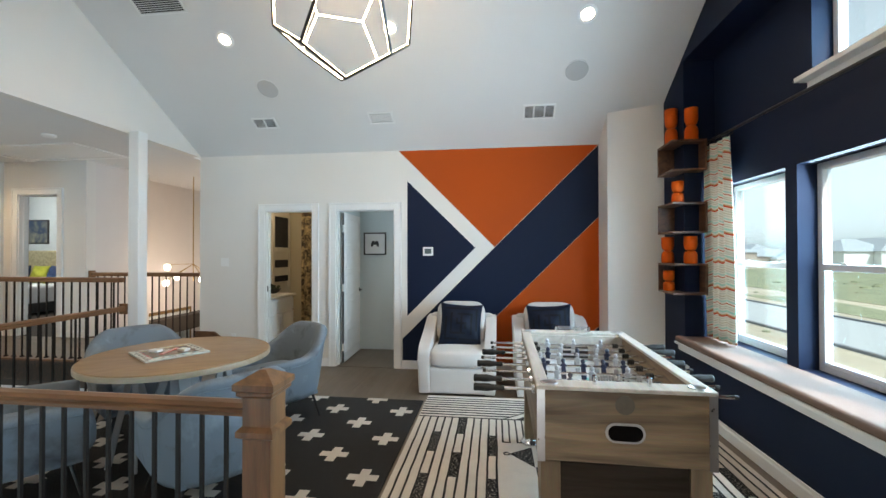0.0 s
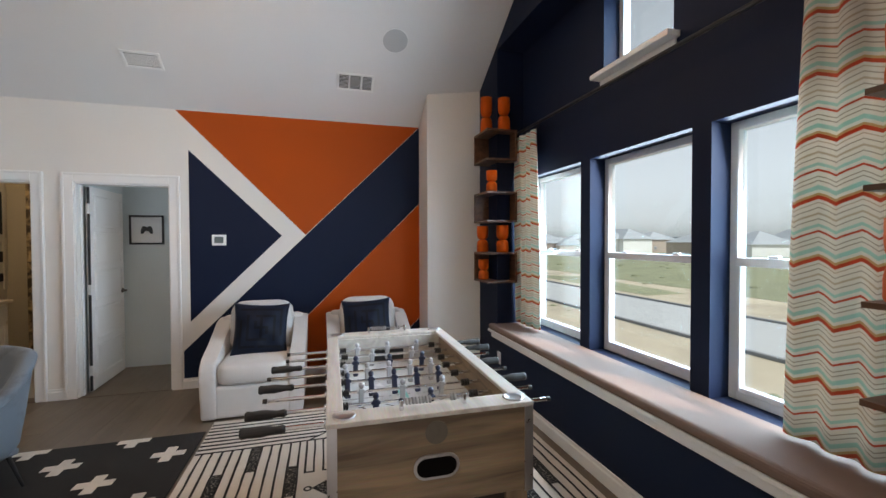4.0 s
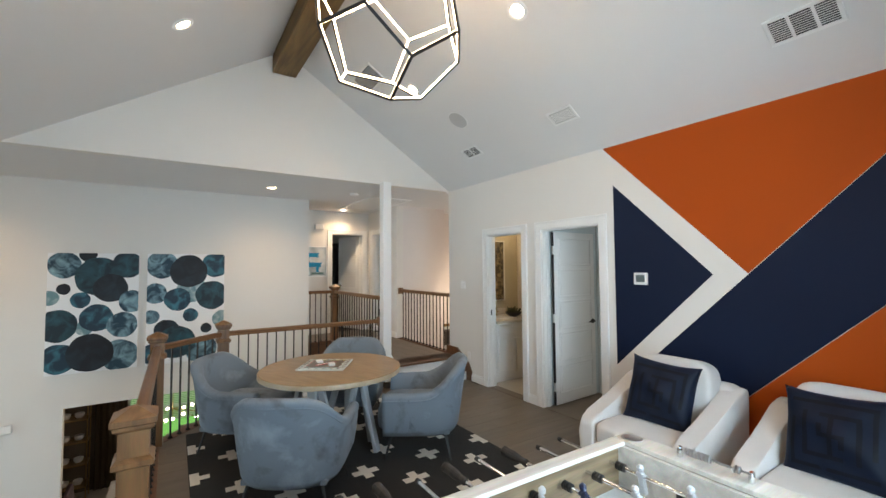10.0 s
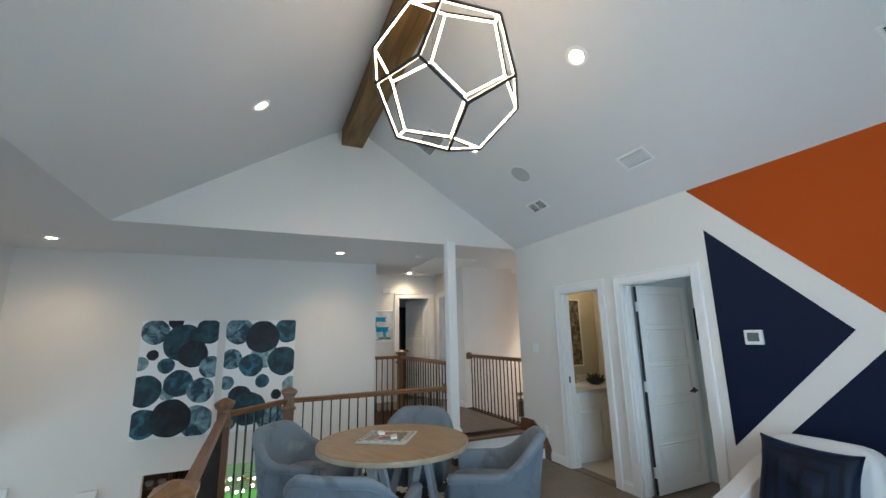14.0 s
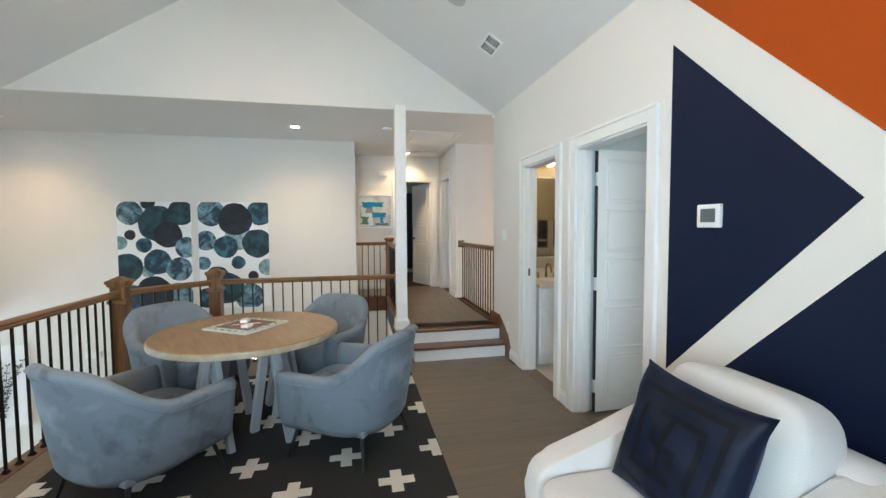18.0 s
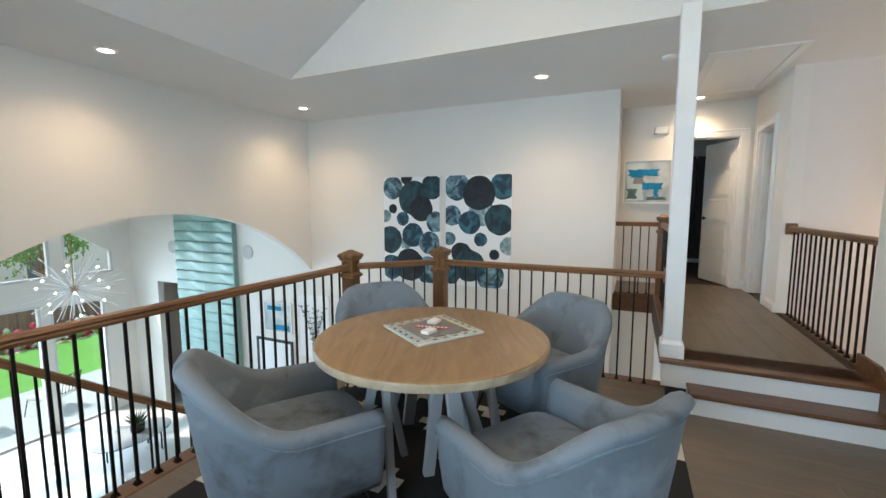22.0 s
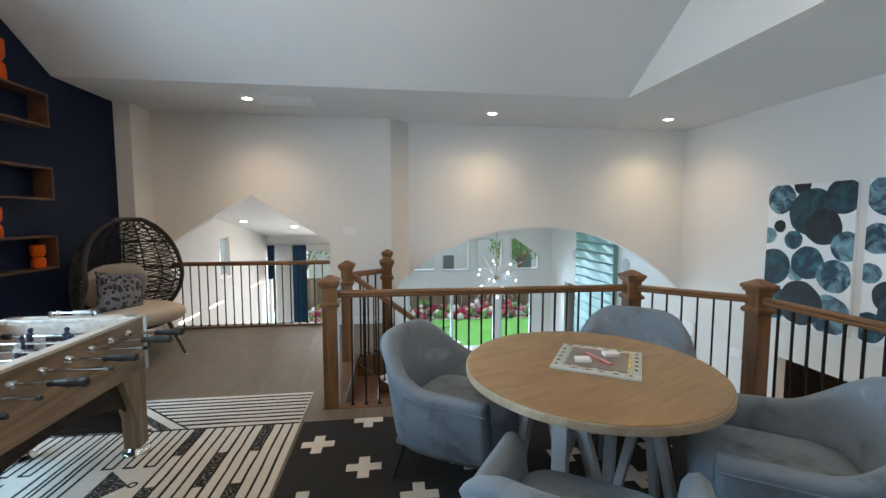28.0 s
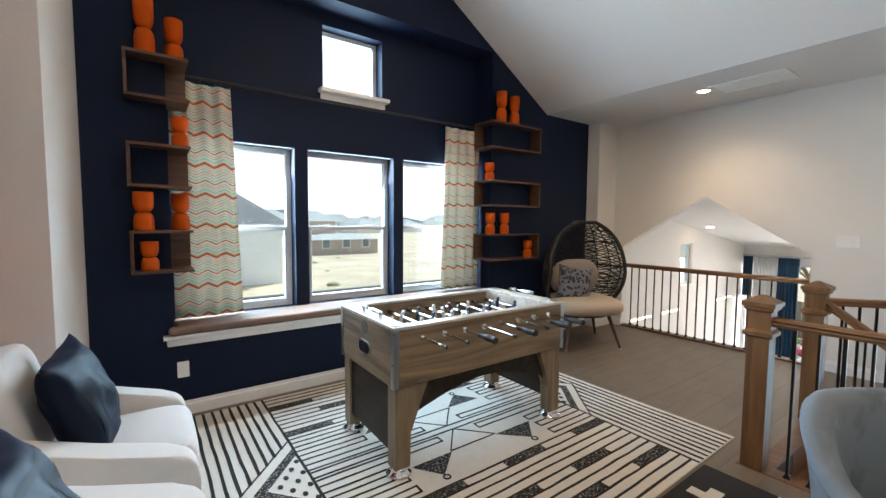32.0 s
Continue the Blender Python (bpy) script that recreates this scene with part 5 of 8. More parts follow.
def armchair(m, label):
    c = thing("armchair", label, "armchair", m, "white armchairs")
    b = B()
    box(b, -0.30, 0.30, -0.415, 0.38, 0.015, 0.29, 0.03, 3)
    part("base", b, M_BOUCLE, c)
    b = B()
    soft_box(b, 0, -0.09, 0.375, 0.575, 0.70, 0.19, 7, 32, 14)
    part("seat_cushion", b, M_BOUCLE, c, smooth=True)
    for s in (-1, 1):
        b = B()
        side = [(-0.42, 0.015), (-0.425, 0.36), (-0.418, 0.43), (-0.385, 0.475), (-0.32, 0.50), (-0.10, 0.57), (0.10, 0.645), (0.24, 0.705), (0.33, 0.735), (0.40, 0.735), (0.43, 0.70), (0.43, 0.015)]
        prism(b, side, "x", -0.062, 0.062)
        bmesh.ops.bevel(b, geom=list(b.edges), offset=0.028, segments=4, profile=0.5, affect="EDGES", clamp_overlap=True)
        part("arm", b, M_BOUCLE, c, smooth=True).matrix_basis = pose(s * 0.335, 0, 0, 0, s * 1.5, 0)
    b = B()
    box(b, -0.385, 0.385, 0.27, 0.43, 0.015, 0.755, 0.06, 5)
    part("backrest", b, M_BOUCLE, c, smooth=True)
    b = B()
    soft_box(b, 0, 0, 0, 0.57, 0.23, 0.50, 5.5, 32, 16)
    part("back_cushion", b, M_BOUCLE, c, smooth=True).matrix_basis = pose(0, 0.225, 0.655, -11)
    return c


def throw_pillow(m, label, size=0.49, material=None, key=True):
    p = thing("throw_pillow", label, "pillow", m)
    n = 24
    b = B()
    grid = {}

    def puff(u, v):
        """Half thickness with creases that run in from the corners."""
        e = max(0.0, (1 - u * u) * (1 - v * v))
        crease = math.sin(5.0 * u + 7.5 * v + 1.3) + 0.7 * math.sin(9.0 * u - 4.0 * v + 0.4) + 0.5 * math.sin(3.0 * u * v * 4 + 2.0)
        return 0.095 * e ** 0.42 + 0.0075 * crease * e ** 0.5
    for s in (-1, 1):
        for i in range(n + 1):
            for j in range(n + 1):
                u, v = 2 * i / n - 1, 2 * j / n - 1
                e = max(0, (1 - u * u) * (1 - v * v))
                edge_in = 1 - 0.10 * (1 - abs(v) ** 2.5) * abs(u) ** 4
                edge_in2 = 1 - 0.10 * (1 - abs(u) ** 2.5) * abs(v) ** 4
                if e == 0 and s == 1:
                    grid[s, i, j] = grid[-1, i, j]
                    continue
                grid[s, i, j] = b.verts.new((u * size / 2 * edge_in, s * puff(u, v), v * size / 2 * edge_in2))
    for s in (-1, 1):
        for i in range(n):
            for j in range(n):
                b.faces.new((grid[s, i, j], grid[s, i + 1, j], grid[s, i + 1, j + 1], grid[s, i, j + 1]))
    part("cover", b, material or M_PILLOW, p, smooth=True)
    if key:
        def skin(u, v):
            k1 = 1 - 0.10 * (1 - abs(v) ** 2.5) * abs(u) ** 4
            k2 = 1 - 0.10 * (1 - abs(u) ** 2.5) * abs(v) ** 4
            return (u * size / 2 * k1, -(puff(u, v) + 0.0022), v * size / 2 * k2)
        for (u0, v0, u1, v1) in ((-0.75, -0.75, 0.75, -0.66), (-0.75, 0.66, 0.75, 0.75), (-0.75, -0.66, -0.66, 0.30), (0.66, -0.30, 0.75, 0.66), (-0.50, -0.48, 0.20, -0.39), (-0.20, 0.39, 0.50, 0.48), (-0.50, -0.39, -0.41, 0.48),
                                 (0.41, -0.48, 0.50, 0.39), (-0.045, -0.39, 0.045, 0.39), (-0.24, -0.045, 0.24, 0.045), (-0.24, 0.05, -0.15, 0.24), (0.15, -0.24, 0.24, -0.05)):
            b = B()
            k = 6
            lo = [[b.verts.new(skin(u0 + (u1 - u0) * i / k, v0 + (v1 - v0) * j / k)) for j in range(k + 1)] for i in range(k + 1)]
            for i in range(k):
                for j in range(k):
                    b.faces.new((lo[i][j], lo[i + 1][j], lo[i + 1][j + 1], lo[i][j + 1]))
            part("key_pattern", b, M_PILLOW_KEY, p, smooth=True)
    return p


a1 = armchair(pose(-0.29, 4.885, 0), "white upholstered swivel armchair with sloping arms")
a2 = copy_thing(a1, pose(0.725, 4.885, 0))
throw_pillow(pose(-0.275, 4.865, 0.672, -18, 4, 6), "navy pillow with a fret pattern on the armchair")
throw_pillow(pose(0.70, 4.86, 0.672, -18, -3, -4), "navy pillow with a fret pattern on the armchair")


# ---- football table ----
M_FBODY = wood("table_oak_veneer", (0.098, 0.062, 0.034), (0.300, 0.212, 0.128), "Y", 2.2, 0.45, 0.03, 6)
M_FEND = wood("table_oak_veneer_end", (0.098, 0.062, 0.034), (0.300, 0.212, 0.128), "X", 2.2, 0.45, 0.03, 6)
M_FLEG = wood("table_oak_leg", (0.15, 0.102, 0.060), (0.27, 0.195, 0.120), "Z", 2.2, 0.45, 0.03, 6)
M_FTOP = wood("whitewashed_rim", (0.42, 0.39, 0.35), (0.62, 0.59, 0.54), "Y", 2.0, 0.35, 0.03, 6)
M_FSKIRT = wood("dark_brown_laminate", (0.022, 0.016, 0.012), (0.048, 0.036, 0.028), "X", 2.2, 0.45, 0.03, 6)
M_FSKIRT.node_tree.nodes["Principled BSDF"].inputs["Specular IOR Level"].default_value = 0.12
# near black, paints the shade of the ball return on a flat inset
M_HOLESHADE = mat("recess_shade", (0.004, 0.003, 0.003), 0.95, vary=0.1, bump=0, spec=0.1)
M_FMARK = mat("grey_brown_inlay", (0.105, 0.088, 0.064), 0.55, vary=0.3, scale=30)
M_FDARK = mat("dark_laminate", (0.038, 0.034, 0.032), 0.5, vary=0.1, scale=8, bump=0.05)
M_FIELD = mat("white_playfield", (0.64, 0.67, 0.69), 0.25, vary=0.02, bump=0)
M_TEAL = mat("teal_print", (0.08, 0.48, 0.42), 0.3, vary=0.1, bump=0)
M_NAVYPL = mat("navy_plastic", (0.012, 0.02, 0.055), 0.3, vary=0.05, bump=0, coat=0.4)
M_SILVERPL = mat("silver_plastic", (0.50, 0.51, 0.53), 0.35, 0.3, vary=0.05, bump=0)
M_GRIP = mat("black_rubber_grip", (0.014, 0.014, 0.015), 0.55, vary=0.1, bump=0.1)

fb = thing("football_table", "oak veneered table football game with chrome rods", "game table", pose(0.687, 2.842, 0.012, 0, 0, -0.8))
HW, HL, ZT, ZB = 0.378, 0.700, 0.853, 0.52
for s in (-1, 1):
    b = B()
    box(b, min(s * HW, s * (HW - 0.035)), max(s * HW, s * (HW - 0.035)), -HL + 0.02, HL - 0.02, ZB, ZT - 0.012, 0.003, 1)
    part("side_panel", b, M_FBODY, fb)
    b = B()
    box(b, -HW + 0.02, HW - 0.02, min(s * HL, s * (HL - 0.035)), max(s * HL, s * (HL - 0.035)), ZB, ZT - 0.012, 0.003, 1)
    part("end_panel", b, M_FEND, fb)
    b = B()
    box(b, min(s * (HW + 0.006), s * (HW - 0.055)), max(s * (HW + 0.006), s * (HW - 0.055)), -HL + 0.10, HL - 0.10, ZT - 0.012, ZT + 0.006, 0.004, 2)
    part("rim_rail", b, M_FTOP, fb)
    b = B()
    box(b, -HW - 0.006, HW + 0.006, min(s * (HL + 0.006), s * (HL - 0.10)), max(s * (HL + 0.006), s * (HL - 0.10)), ZT - 0.012, ZT + 0.007, 0.004, 2)
    part("rim_end", b, M_FTOP, fb)
    b = B()
    box(b, -HW + 0.035, HW - 0.035, min(s * (HL - 0.12), s * (HL - 0.10)), max(s * (HL - 0.12), s * (HL - 0.10)), 0.66, ZT - 0.012)
    part("end_board", b, M_FTOP, fb)
    b = B()
    box(b, -0.10, 0.10, min(s * (HL - 0.124), s * (HL - 0.119)), max(s * (HL - 0.124), s * (HL - 0.119)), 0.675, 0.76, 0.002, 1)
    part("goal_mouth", b, M_BLACK, fb, "black goal mouth")
    def oval(w2, h2, r2):
        return [(sx2 * (w2 - r2) + r2 * math.cos(a2), 0.662 + sz2 * (h2 - r2) + r2 * math.sin(a2)) for sx2, sz2, q2 in ((1, 1, 0), (-1, 1, 1), (-1, -1, 2), (1, -1, 3)) for a2 in (math.pi / 2 * (q2 + f2 / 5) for f2 in range(6))]
    part("ball_return", prism(B(), oval(0.085, 0.044, 0.043), "y", min(s * HL, s * (HL + 0.006)), max(s * HL, s * (HL + 0.006))), M_STEEL, fb, "chrome ball return frame")
    part("ball_return_shade", prism(B(), oval(0.074, 0.034, 0.033), "y", min(s * (HL + 0.004), s * (HL + 0.0075)), max(s * (HL + 0.004), s * (HL + 0.0075))), M_HOLESHADE, fb, "flat black inset for the shaded ball return opening")
    part("ball_entry", frustum(B(), (0, s * HL, 0.785), (0, s * (HL + 0.003), 0.785), 0.042, 0.042, 24), M_FMARK, fb)
    for sx in (-1, 1):
        x, y = sx * (HW - 0.055), s * (HL - 0.05)
        part("cup_holder", lathe(B(), [(0.040, 0.006), (0.042, 0.010), (0.034, 0.012), (0.030, 0.008), (0.012, 0.0075)], 24, (x, y, ZT)), M_STEEL, fb, "chrome cup holder ring", smooth=True)
        b = B()
        cx, cy = sx * HW, s * HL
        box(b, min(cx, cx + sx * 0.004), max(cx, cx + sx * 0.004), min(cy - s * 0.03, cy + s * 0.004), max(cy - s * 0.03, cy + s * 0.004), ZB - 0.004, ZT - 0.012)
        box(b, min(cx, cx - sx * 0.03), max(cx, cx - sx * 0.03), min(cy, cy + s * 0.004), max(cy, cy + s * 0.004), ZB - 0.004, ZT - 0.012)
        part("corner_trim", b, M_STEEL, fb, "brushed steel corner trim")
        b = B()
        x0, x1 = cx - sx * 0.012, cx - sx * 0.10
        prism(b, [(s * (HL - 0.015), ZB), (s * (HL - 0.23), ZB), (s * (HL - 0.20), ZB - 0.07), (s * (HL - 0.115), ZB - 0.28), (s * (HL - 0.11), 0.045), (s * (HL - 0.015), 0.045)], "x", min(x0, x1), max(x0, x1))
        lg = part("leg", b, M_FLEG, fb)
        part("foot", lathe(B(), [(0.074, 0.0), (0.076, 0.007), (0.070, 0.016), (0.056, 0.026), (0.050, 0.034), (0.050, 0.046)], 28, (cx - sx * 0.056, s * (HL - 0.062), 0.0)), M_CHROME, lg, "round chrome levelling foot", smooth=True)
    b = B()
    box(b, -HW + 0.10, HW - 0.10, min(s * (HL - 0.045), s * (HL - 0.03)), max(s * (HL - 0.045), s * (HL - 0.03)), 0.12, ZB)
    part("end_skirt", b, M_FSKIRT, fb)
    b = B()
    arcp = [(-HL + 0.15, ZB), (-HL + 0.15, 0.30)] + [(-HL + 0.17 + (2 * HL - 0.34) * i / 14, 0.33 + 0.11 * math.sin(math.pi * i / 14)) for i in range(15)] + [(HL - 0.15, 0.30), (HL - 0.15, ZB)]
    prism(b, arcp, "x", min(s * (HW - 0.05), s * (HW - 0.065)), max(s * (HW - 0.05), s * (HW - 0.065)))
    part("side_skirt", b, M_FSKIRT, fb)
    b = B()
    frustum(b, (-0.12, s * (HL - 0.05), ZT + 0.036), (0.12, s * (HL - 0.05), ZT + 0.036), 0.004, 0.004, 8)
    for x in (-0.12, 0.12):
        box(b, x - 0.008, x + 0.008, s * (HL - 0.05) - 0.012, s * (HL - 0.05) + 0.012, ZT + 0.006, ZT + 0.046, 0.003, 1)
    sc = part("score_counter", b, M_CHROME, fb, "chrome score counter")
    for i in range(10):
        x = -0.10 + 0.0125 * i + (0.07 if i > 7 else 0)
        part("score_bead", lathe(B(), [(0.008, -0.0055), (0.014, -0.003), (0.014, 0.003), (0.008, 0.0055)], 12), M_STEEL, sc).matrix_basis = pose(x, s * (HL - 0.05), ZT + 0.036, 0, 90, 0)
b = B()
box(b, -HW + 0.035, HW - 0.035, -HL + 0.12, HL - 0.12, 0.655, 0.670)
part("playfield", b, M_FIELD, fb)
b = B()
box(b, -HW + 0.03, HW - 0.03, -HL + 0.03, HL - 0.03, ZB, 0.535)
part("bottom_board", b, M_FDARK, fb)
for r0, r1, m0 in ((0.150, 0.154, M_FDARK), (0.118, 0.120, M_SILVERPL)):
    b = B()
    lathe(b, [(max(r0, 0.001), 0.6695), (r1, 0.6695), (r1, 0.6712), (max(r0, 0.001), 0.6712)], 32, caps=False)
    part("field_marking", b, m0, fb)
for xa, xb, m0 in ((-0.105, -0.075, M_SILVERPL), (-0.065, -0.035, M_SILVERPL), (-0.022, 0.022, M_TEAL), (0.035, 0.065, M_SILVERPL), (0.075, 0.105, M_SILVERPL)):
    b = B()
    half = 0.10 if abs(xa + xb) < 0.01 else 0.085 - 0.4 * abs(xa + xb) / 2
    box(b, xa, xb, -half, half, 0.6695, 0.6709)
    part("field_stripe", b, m0, fb)
for yy in (0.0, HL - 0.28, -HL + 0.28):
    b = B()
    box(b, -HW + 0.036, HW - 0.036, yy - 0.002, yy + 0.002, 0.6695, 0.6708)
    part("field_line", b, M_BLACK, fb)


def rod(i, y, men, team, parent, slide):
    z = 0.785
    side = -1 if team else 1
    r = part("rod", frustum(B(), (-0.60, 0, 0), (0.60, 0, 0), 0.0078, 0.0078, 10), M_CHROME, parent, "chrome rod")
    r.matrix_basis = pose(slide, y, z)
    b = B()
    for xa, xb, ra, rb in ((0.475, 0.485, 0.010, 0.016), (0.485, 0.510, 0.016, 0.013), (0.510, 0.560, 0.013, 0.0205), (0.560, 0.605, 0.0205, 0.0185), (0.605, 0.622, 0.0185, 0.021), (0.622, 0.630, 0.021, 0.016)):
        frustum(b, (side * xa, 0, 0), (side * xb, 0, 0), ra, rb, 12)
    part("grip", b, M_GRIP, r, "black rubber grip", smooth=False)
    part("end_cap", frustum(B(), (-side * 0.59, 0, 0), (-side * 0.608, 0, 0), 0.011, 0.010, 10), M_BLACK, r)
    for s in (-1, 1):
        part("bushing", frustum(B(), (s * (HW + 0.002) - slide, 0, 0), (s * (HW + 0.016) - slide, 0, 0), 0.022, 0.017, 14), M_CHROME, r)
        b = B()
        for q in range(3):
            x0 = s * (HW - 0.075 - 0.013 * q) - slide * 0.5
            frustum(b, (x0, 0, 0), (x0 - s * 0.009, 0, 0), 0.017, 0.017, 10)
        frustum(b, (s * (HW - 0.075) - slide * 0.5, 0, 0), (s * (HW - 0.112) - slide * 0.5, 0, 0), 0.011, 0.011, 8)
        part("bumper", b, M_BLACK, r)
    gap = {2: 0.24, 3: 0.19, 5: 0.115}[men]
    for k in range(men):
        b = B()
        x = (k - (men - 1) / 2) * gap
        box(b, x - 0.014, x + 0.014, -0.010, 0.010, -0.075, -0.045, 0.004, 1)
        box(b, x - 0.013, x + 0.013, -0.009, 0.009, -0.047, 0.018, 0.004, 1)
        lathe(b, [(0.007, 0.018), (0.013, 0.026), (0.013, 0.038), (0.006, 0.046)], 10, (x, 0, 0))
        box(b, x - 0.022, x + 0.022, -0.008, 0.008, -0.006, 0.010, 0.004, 1)
        p = part("player", b, M_NAVYPL if team else M_SILVERPL, r)
        p.matrix_basis = pose(0, 0, 0, (7 * i * 13 + 31 * team) % 50 - 25)
    return r


random.seed(4)
for i, (men, team) in enumerate(((3, 1), (2, 1), (3, 0), (5, 1), (5, 0), (3, 1), (2, 0), (3, 0))):
    rod(i, -0.525 + 0.15 * i, men, team, fb, random.uniform(-0.07, 0.0))

# ---- corner box shelves and vases ----
M_WALNUT = wood("walnut_shelf", (0.06, 0.026, 0.013), (0.15, 0.068, 0.034), "Y", 2.4, 0.4, 0.1)
M_VASE = mat("orange_ceramic", (0.60, 0.086, 0.003), 0.6, vary=0.08, scale=12, bump=0.15, fine=180, spec=0.2)


def box_shelf(corner, far, into, z0, z1):
    """A box shelf that wraps the niche corner: far end on the wall, into = side of the niche."""
    sh = thing("corner_shelf", "walnut box shelf wrapping the niche corner", "shelf", None, "walnut box shelves")
    d, wing, t = 0.158, 0.13, 0.018
    xf, xe = XW - d, 2.08
    yk = corner + into * wing
    poly = [(xf, far), (xf, yk), (xe, yk), (xe, corner + into * 0.003), (XW - 0.002, corner + into * 0.003), (XW - 0.002, far)]
    for z in (z0, z1 - t):
        part("board", prism(B(), poly, "z", z, z + t), M_WALNUT, sh)
    b = B()
    box(b, xf + 0.001, XW - 0.002, min(far, far + into * t), max(far, far + into * t), z0 + t, z1 - t)
    part("end_panel", b, M_WALNUT, sh)
    b = B()
    box(b, xe - t, xe, min(corner + into * 0.003, yk), max(corner + into * 0.003, yk), z0 + t, z1 - t)
    part("end_panel", b, M_WALNUT, sh)


for z0, z1 in ((2.25, 2.545), (1.663, 1.955), (1.08, 1.373)):
    box_shelf(NN, 4.70, -1, z0, z1)
for z0, z1 in ((2.265, 2.56), (1.625, 1.915), (1.01, 1.31)):
    box_shelf(NS, 0.735, 1, z0, z1)


def vase(x, y, z, h):
    v = thing("vase", "orange ceramic vase of two stacked rounded cups", "vase", pose(x, y, z), "orange vases")
    w = 0.058 if h > 0.24 else 0.052
    part("lower_cup", lathe(B(), [(w * 0.92, 0), (w, 0.01), (w, h * 0.28), (w * 0.93, h * 0.38), (w * 0.72, h * 0.45), (w * 0.45, h * 0.475)], 28), M_VASE, v, smooth=True)
    part("upper_cup", lathe(B(), [(w * 0.45, h * 0.475), (w * 0.75, h * 0.51), (w * 0.95, h * 0.60), (w * 1.0, h * 0.72), (w, h), (w * 0.94, h), (w * 0.90, h * 0.75), (w * 0.5, h * 0.62), (0.004, h * 0.60)], 28), M_VASE, v, smooth=True)


for x, y, z, h in ((1.86, 4.58, 2.545, 0.36), (1.972, 4.408, 2.545, 0.31), (1.84, 4.397, 1.955, 0.20), (1.835, 4.62, 1.373, 0.26), (1.955, 4.404, 1.373, 0.26), (1.835, 4.595, 1.098, 0.20),
                   (1.85, 1.32, 2.56, 0.34), (1.85, 1.12, 2.56, 0.32), (1.87, 1.47, 1.915, 0.19), (1.86, 1.46, 1.31, 0.24), (1.85, 1.25, 1.31, 0.24), (1.85, 0.86, 1.028, 0.20)):
    vase(x, y, z, h)

# ---- curtains ----
def chevron(name):
    m = mat(name, (0.7, 0.66, 0.58), 0.9, vary=0.05, bump=0.2, fine=400)
    nd, ln = m.node_tree.nodes, m.node_tree.links
    p = nd["Principled BSDF"]
    co = nd.new("ShaderNodeTexCoord")
    sp = nd.new("ShaderNodeSeparateXYZ")
    ln.new(co.outputs["Object"], sp.inputs["Vector"])
    ping = nd.new("ShaderNodeMath")
    ping.operation = "PINGPONG"
    ping.inputs[1].default_value = 0.066
    ln.new(sp.outputs["Y"], ping.inputs[0])
    wob = nd.new("ShaderNodeTexNoise")
    wob.inputs["Scale"].default_value = 14
    ln.new(co.outputs["Object"], wob.inputs["Vector"])
    mul = nd.new("ShaderNodeMath")
    mul.operation, mul.inputs[1].default_value = "MULTIPLY_ADD", 0.012
    ln.new(wob.outputs["Fac"], mul.inputs[0])
    ln.new(ping.outputs[0], mul.inputs[2])
    add = nd.new("ShaderNodeMath")
    add.operation = "MULTIPLY_ADD"
    add.inputs[1].default_value = 0.50
    ln.new(mul.outputs[0], add.inputs[0])
    ln.new(sp.outputs["Z"], add.inputs[2])
    sc = nd.new("ShaderNodeMath")
    sc.operation, sc.inputs[1].default_value = "MULTIPLY", 4.25
    ln.new(add.outputs[0], sc.inputs[0])
    fr = nd.new("ShaderNodeMath")
    fr.operation = "FRACT"
    ln.new(sc.outputs[0], fr.inputs[0])
    ramp = nd.new("ShaderNodeValToRGB")
    ramp.color_ramp.interpolation = "CONSTANT"
    white, red, teal, tan, grey, ochre = (0.72, 0.68, 0.60), (0.56, 0.085, 0.035), (0.36, 0.60, 0.52), (0.52, 0.44, 0.33), (0.40, 0.36, 0.29), (0.54, 0.36, 0.17)
    stops = [(0.0, red), (0.06, ochre), (0.105, white), (0.16, teal), (0.23, white), (0.29, grey), (0.31, white), (0.36, grey), (0.38, white), (0.46, red), (0.495, white), (0.55, teal), (0.60, white), (0.67, grey), (0.69, white), (0.75, tan), (0.785, white), (0.85, grey), (0.87, white), (0.93, tan), (0.95, white)]
    els = ramp.color_ramp.elements
    els[0].position, els[0].color = stops[0][0], (*stops[0][1], 1)
    els[1].position, els[1].color = stops[1][0], (*stops[1][1], 1)
    for pos, c in stops[2:]:
        e = els.new(pos)
        e.color = (*c, 1)
    ln.new(fr.outputs[0], ramp.inputs["Fac"])
    ln.new(ramp.outputs["Color"], p.inputs["Base Color"])
    back = nd.new("ShaderNodeBsdfTranslucent")
    ln.new(ramp.outputs["Color"], back.inputs["Color"])
    lit = nd.new("ShaderNodeMixShader")
    lit.inputs["Fac"].default_value = 0.18
    ln.new(p.outputs["BSDF"], lit.inputs[1])
    ln.new(back.outputs["BSDF"], lit.inputs[2])
    ln.new(lit.outputs["Shader"], nd["Material Output"].inputs["Surface"])
    return m


M_CHEV = chevron("chevron_fabric")


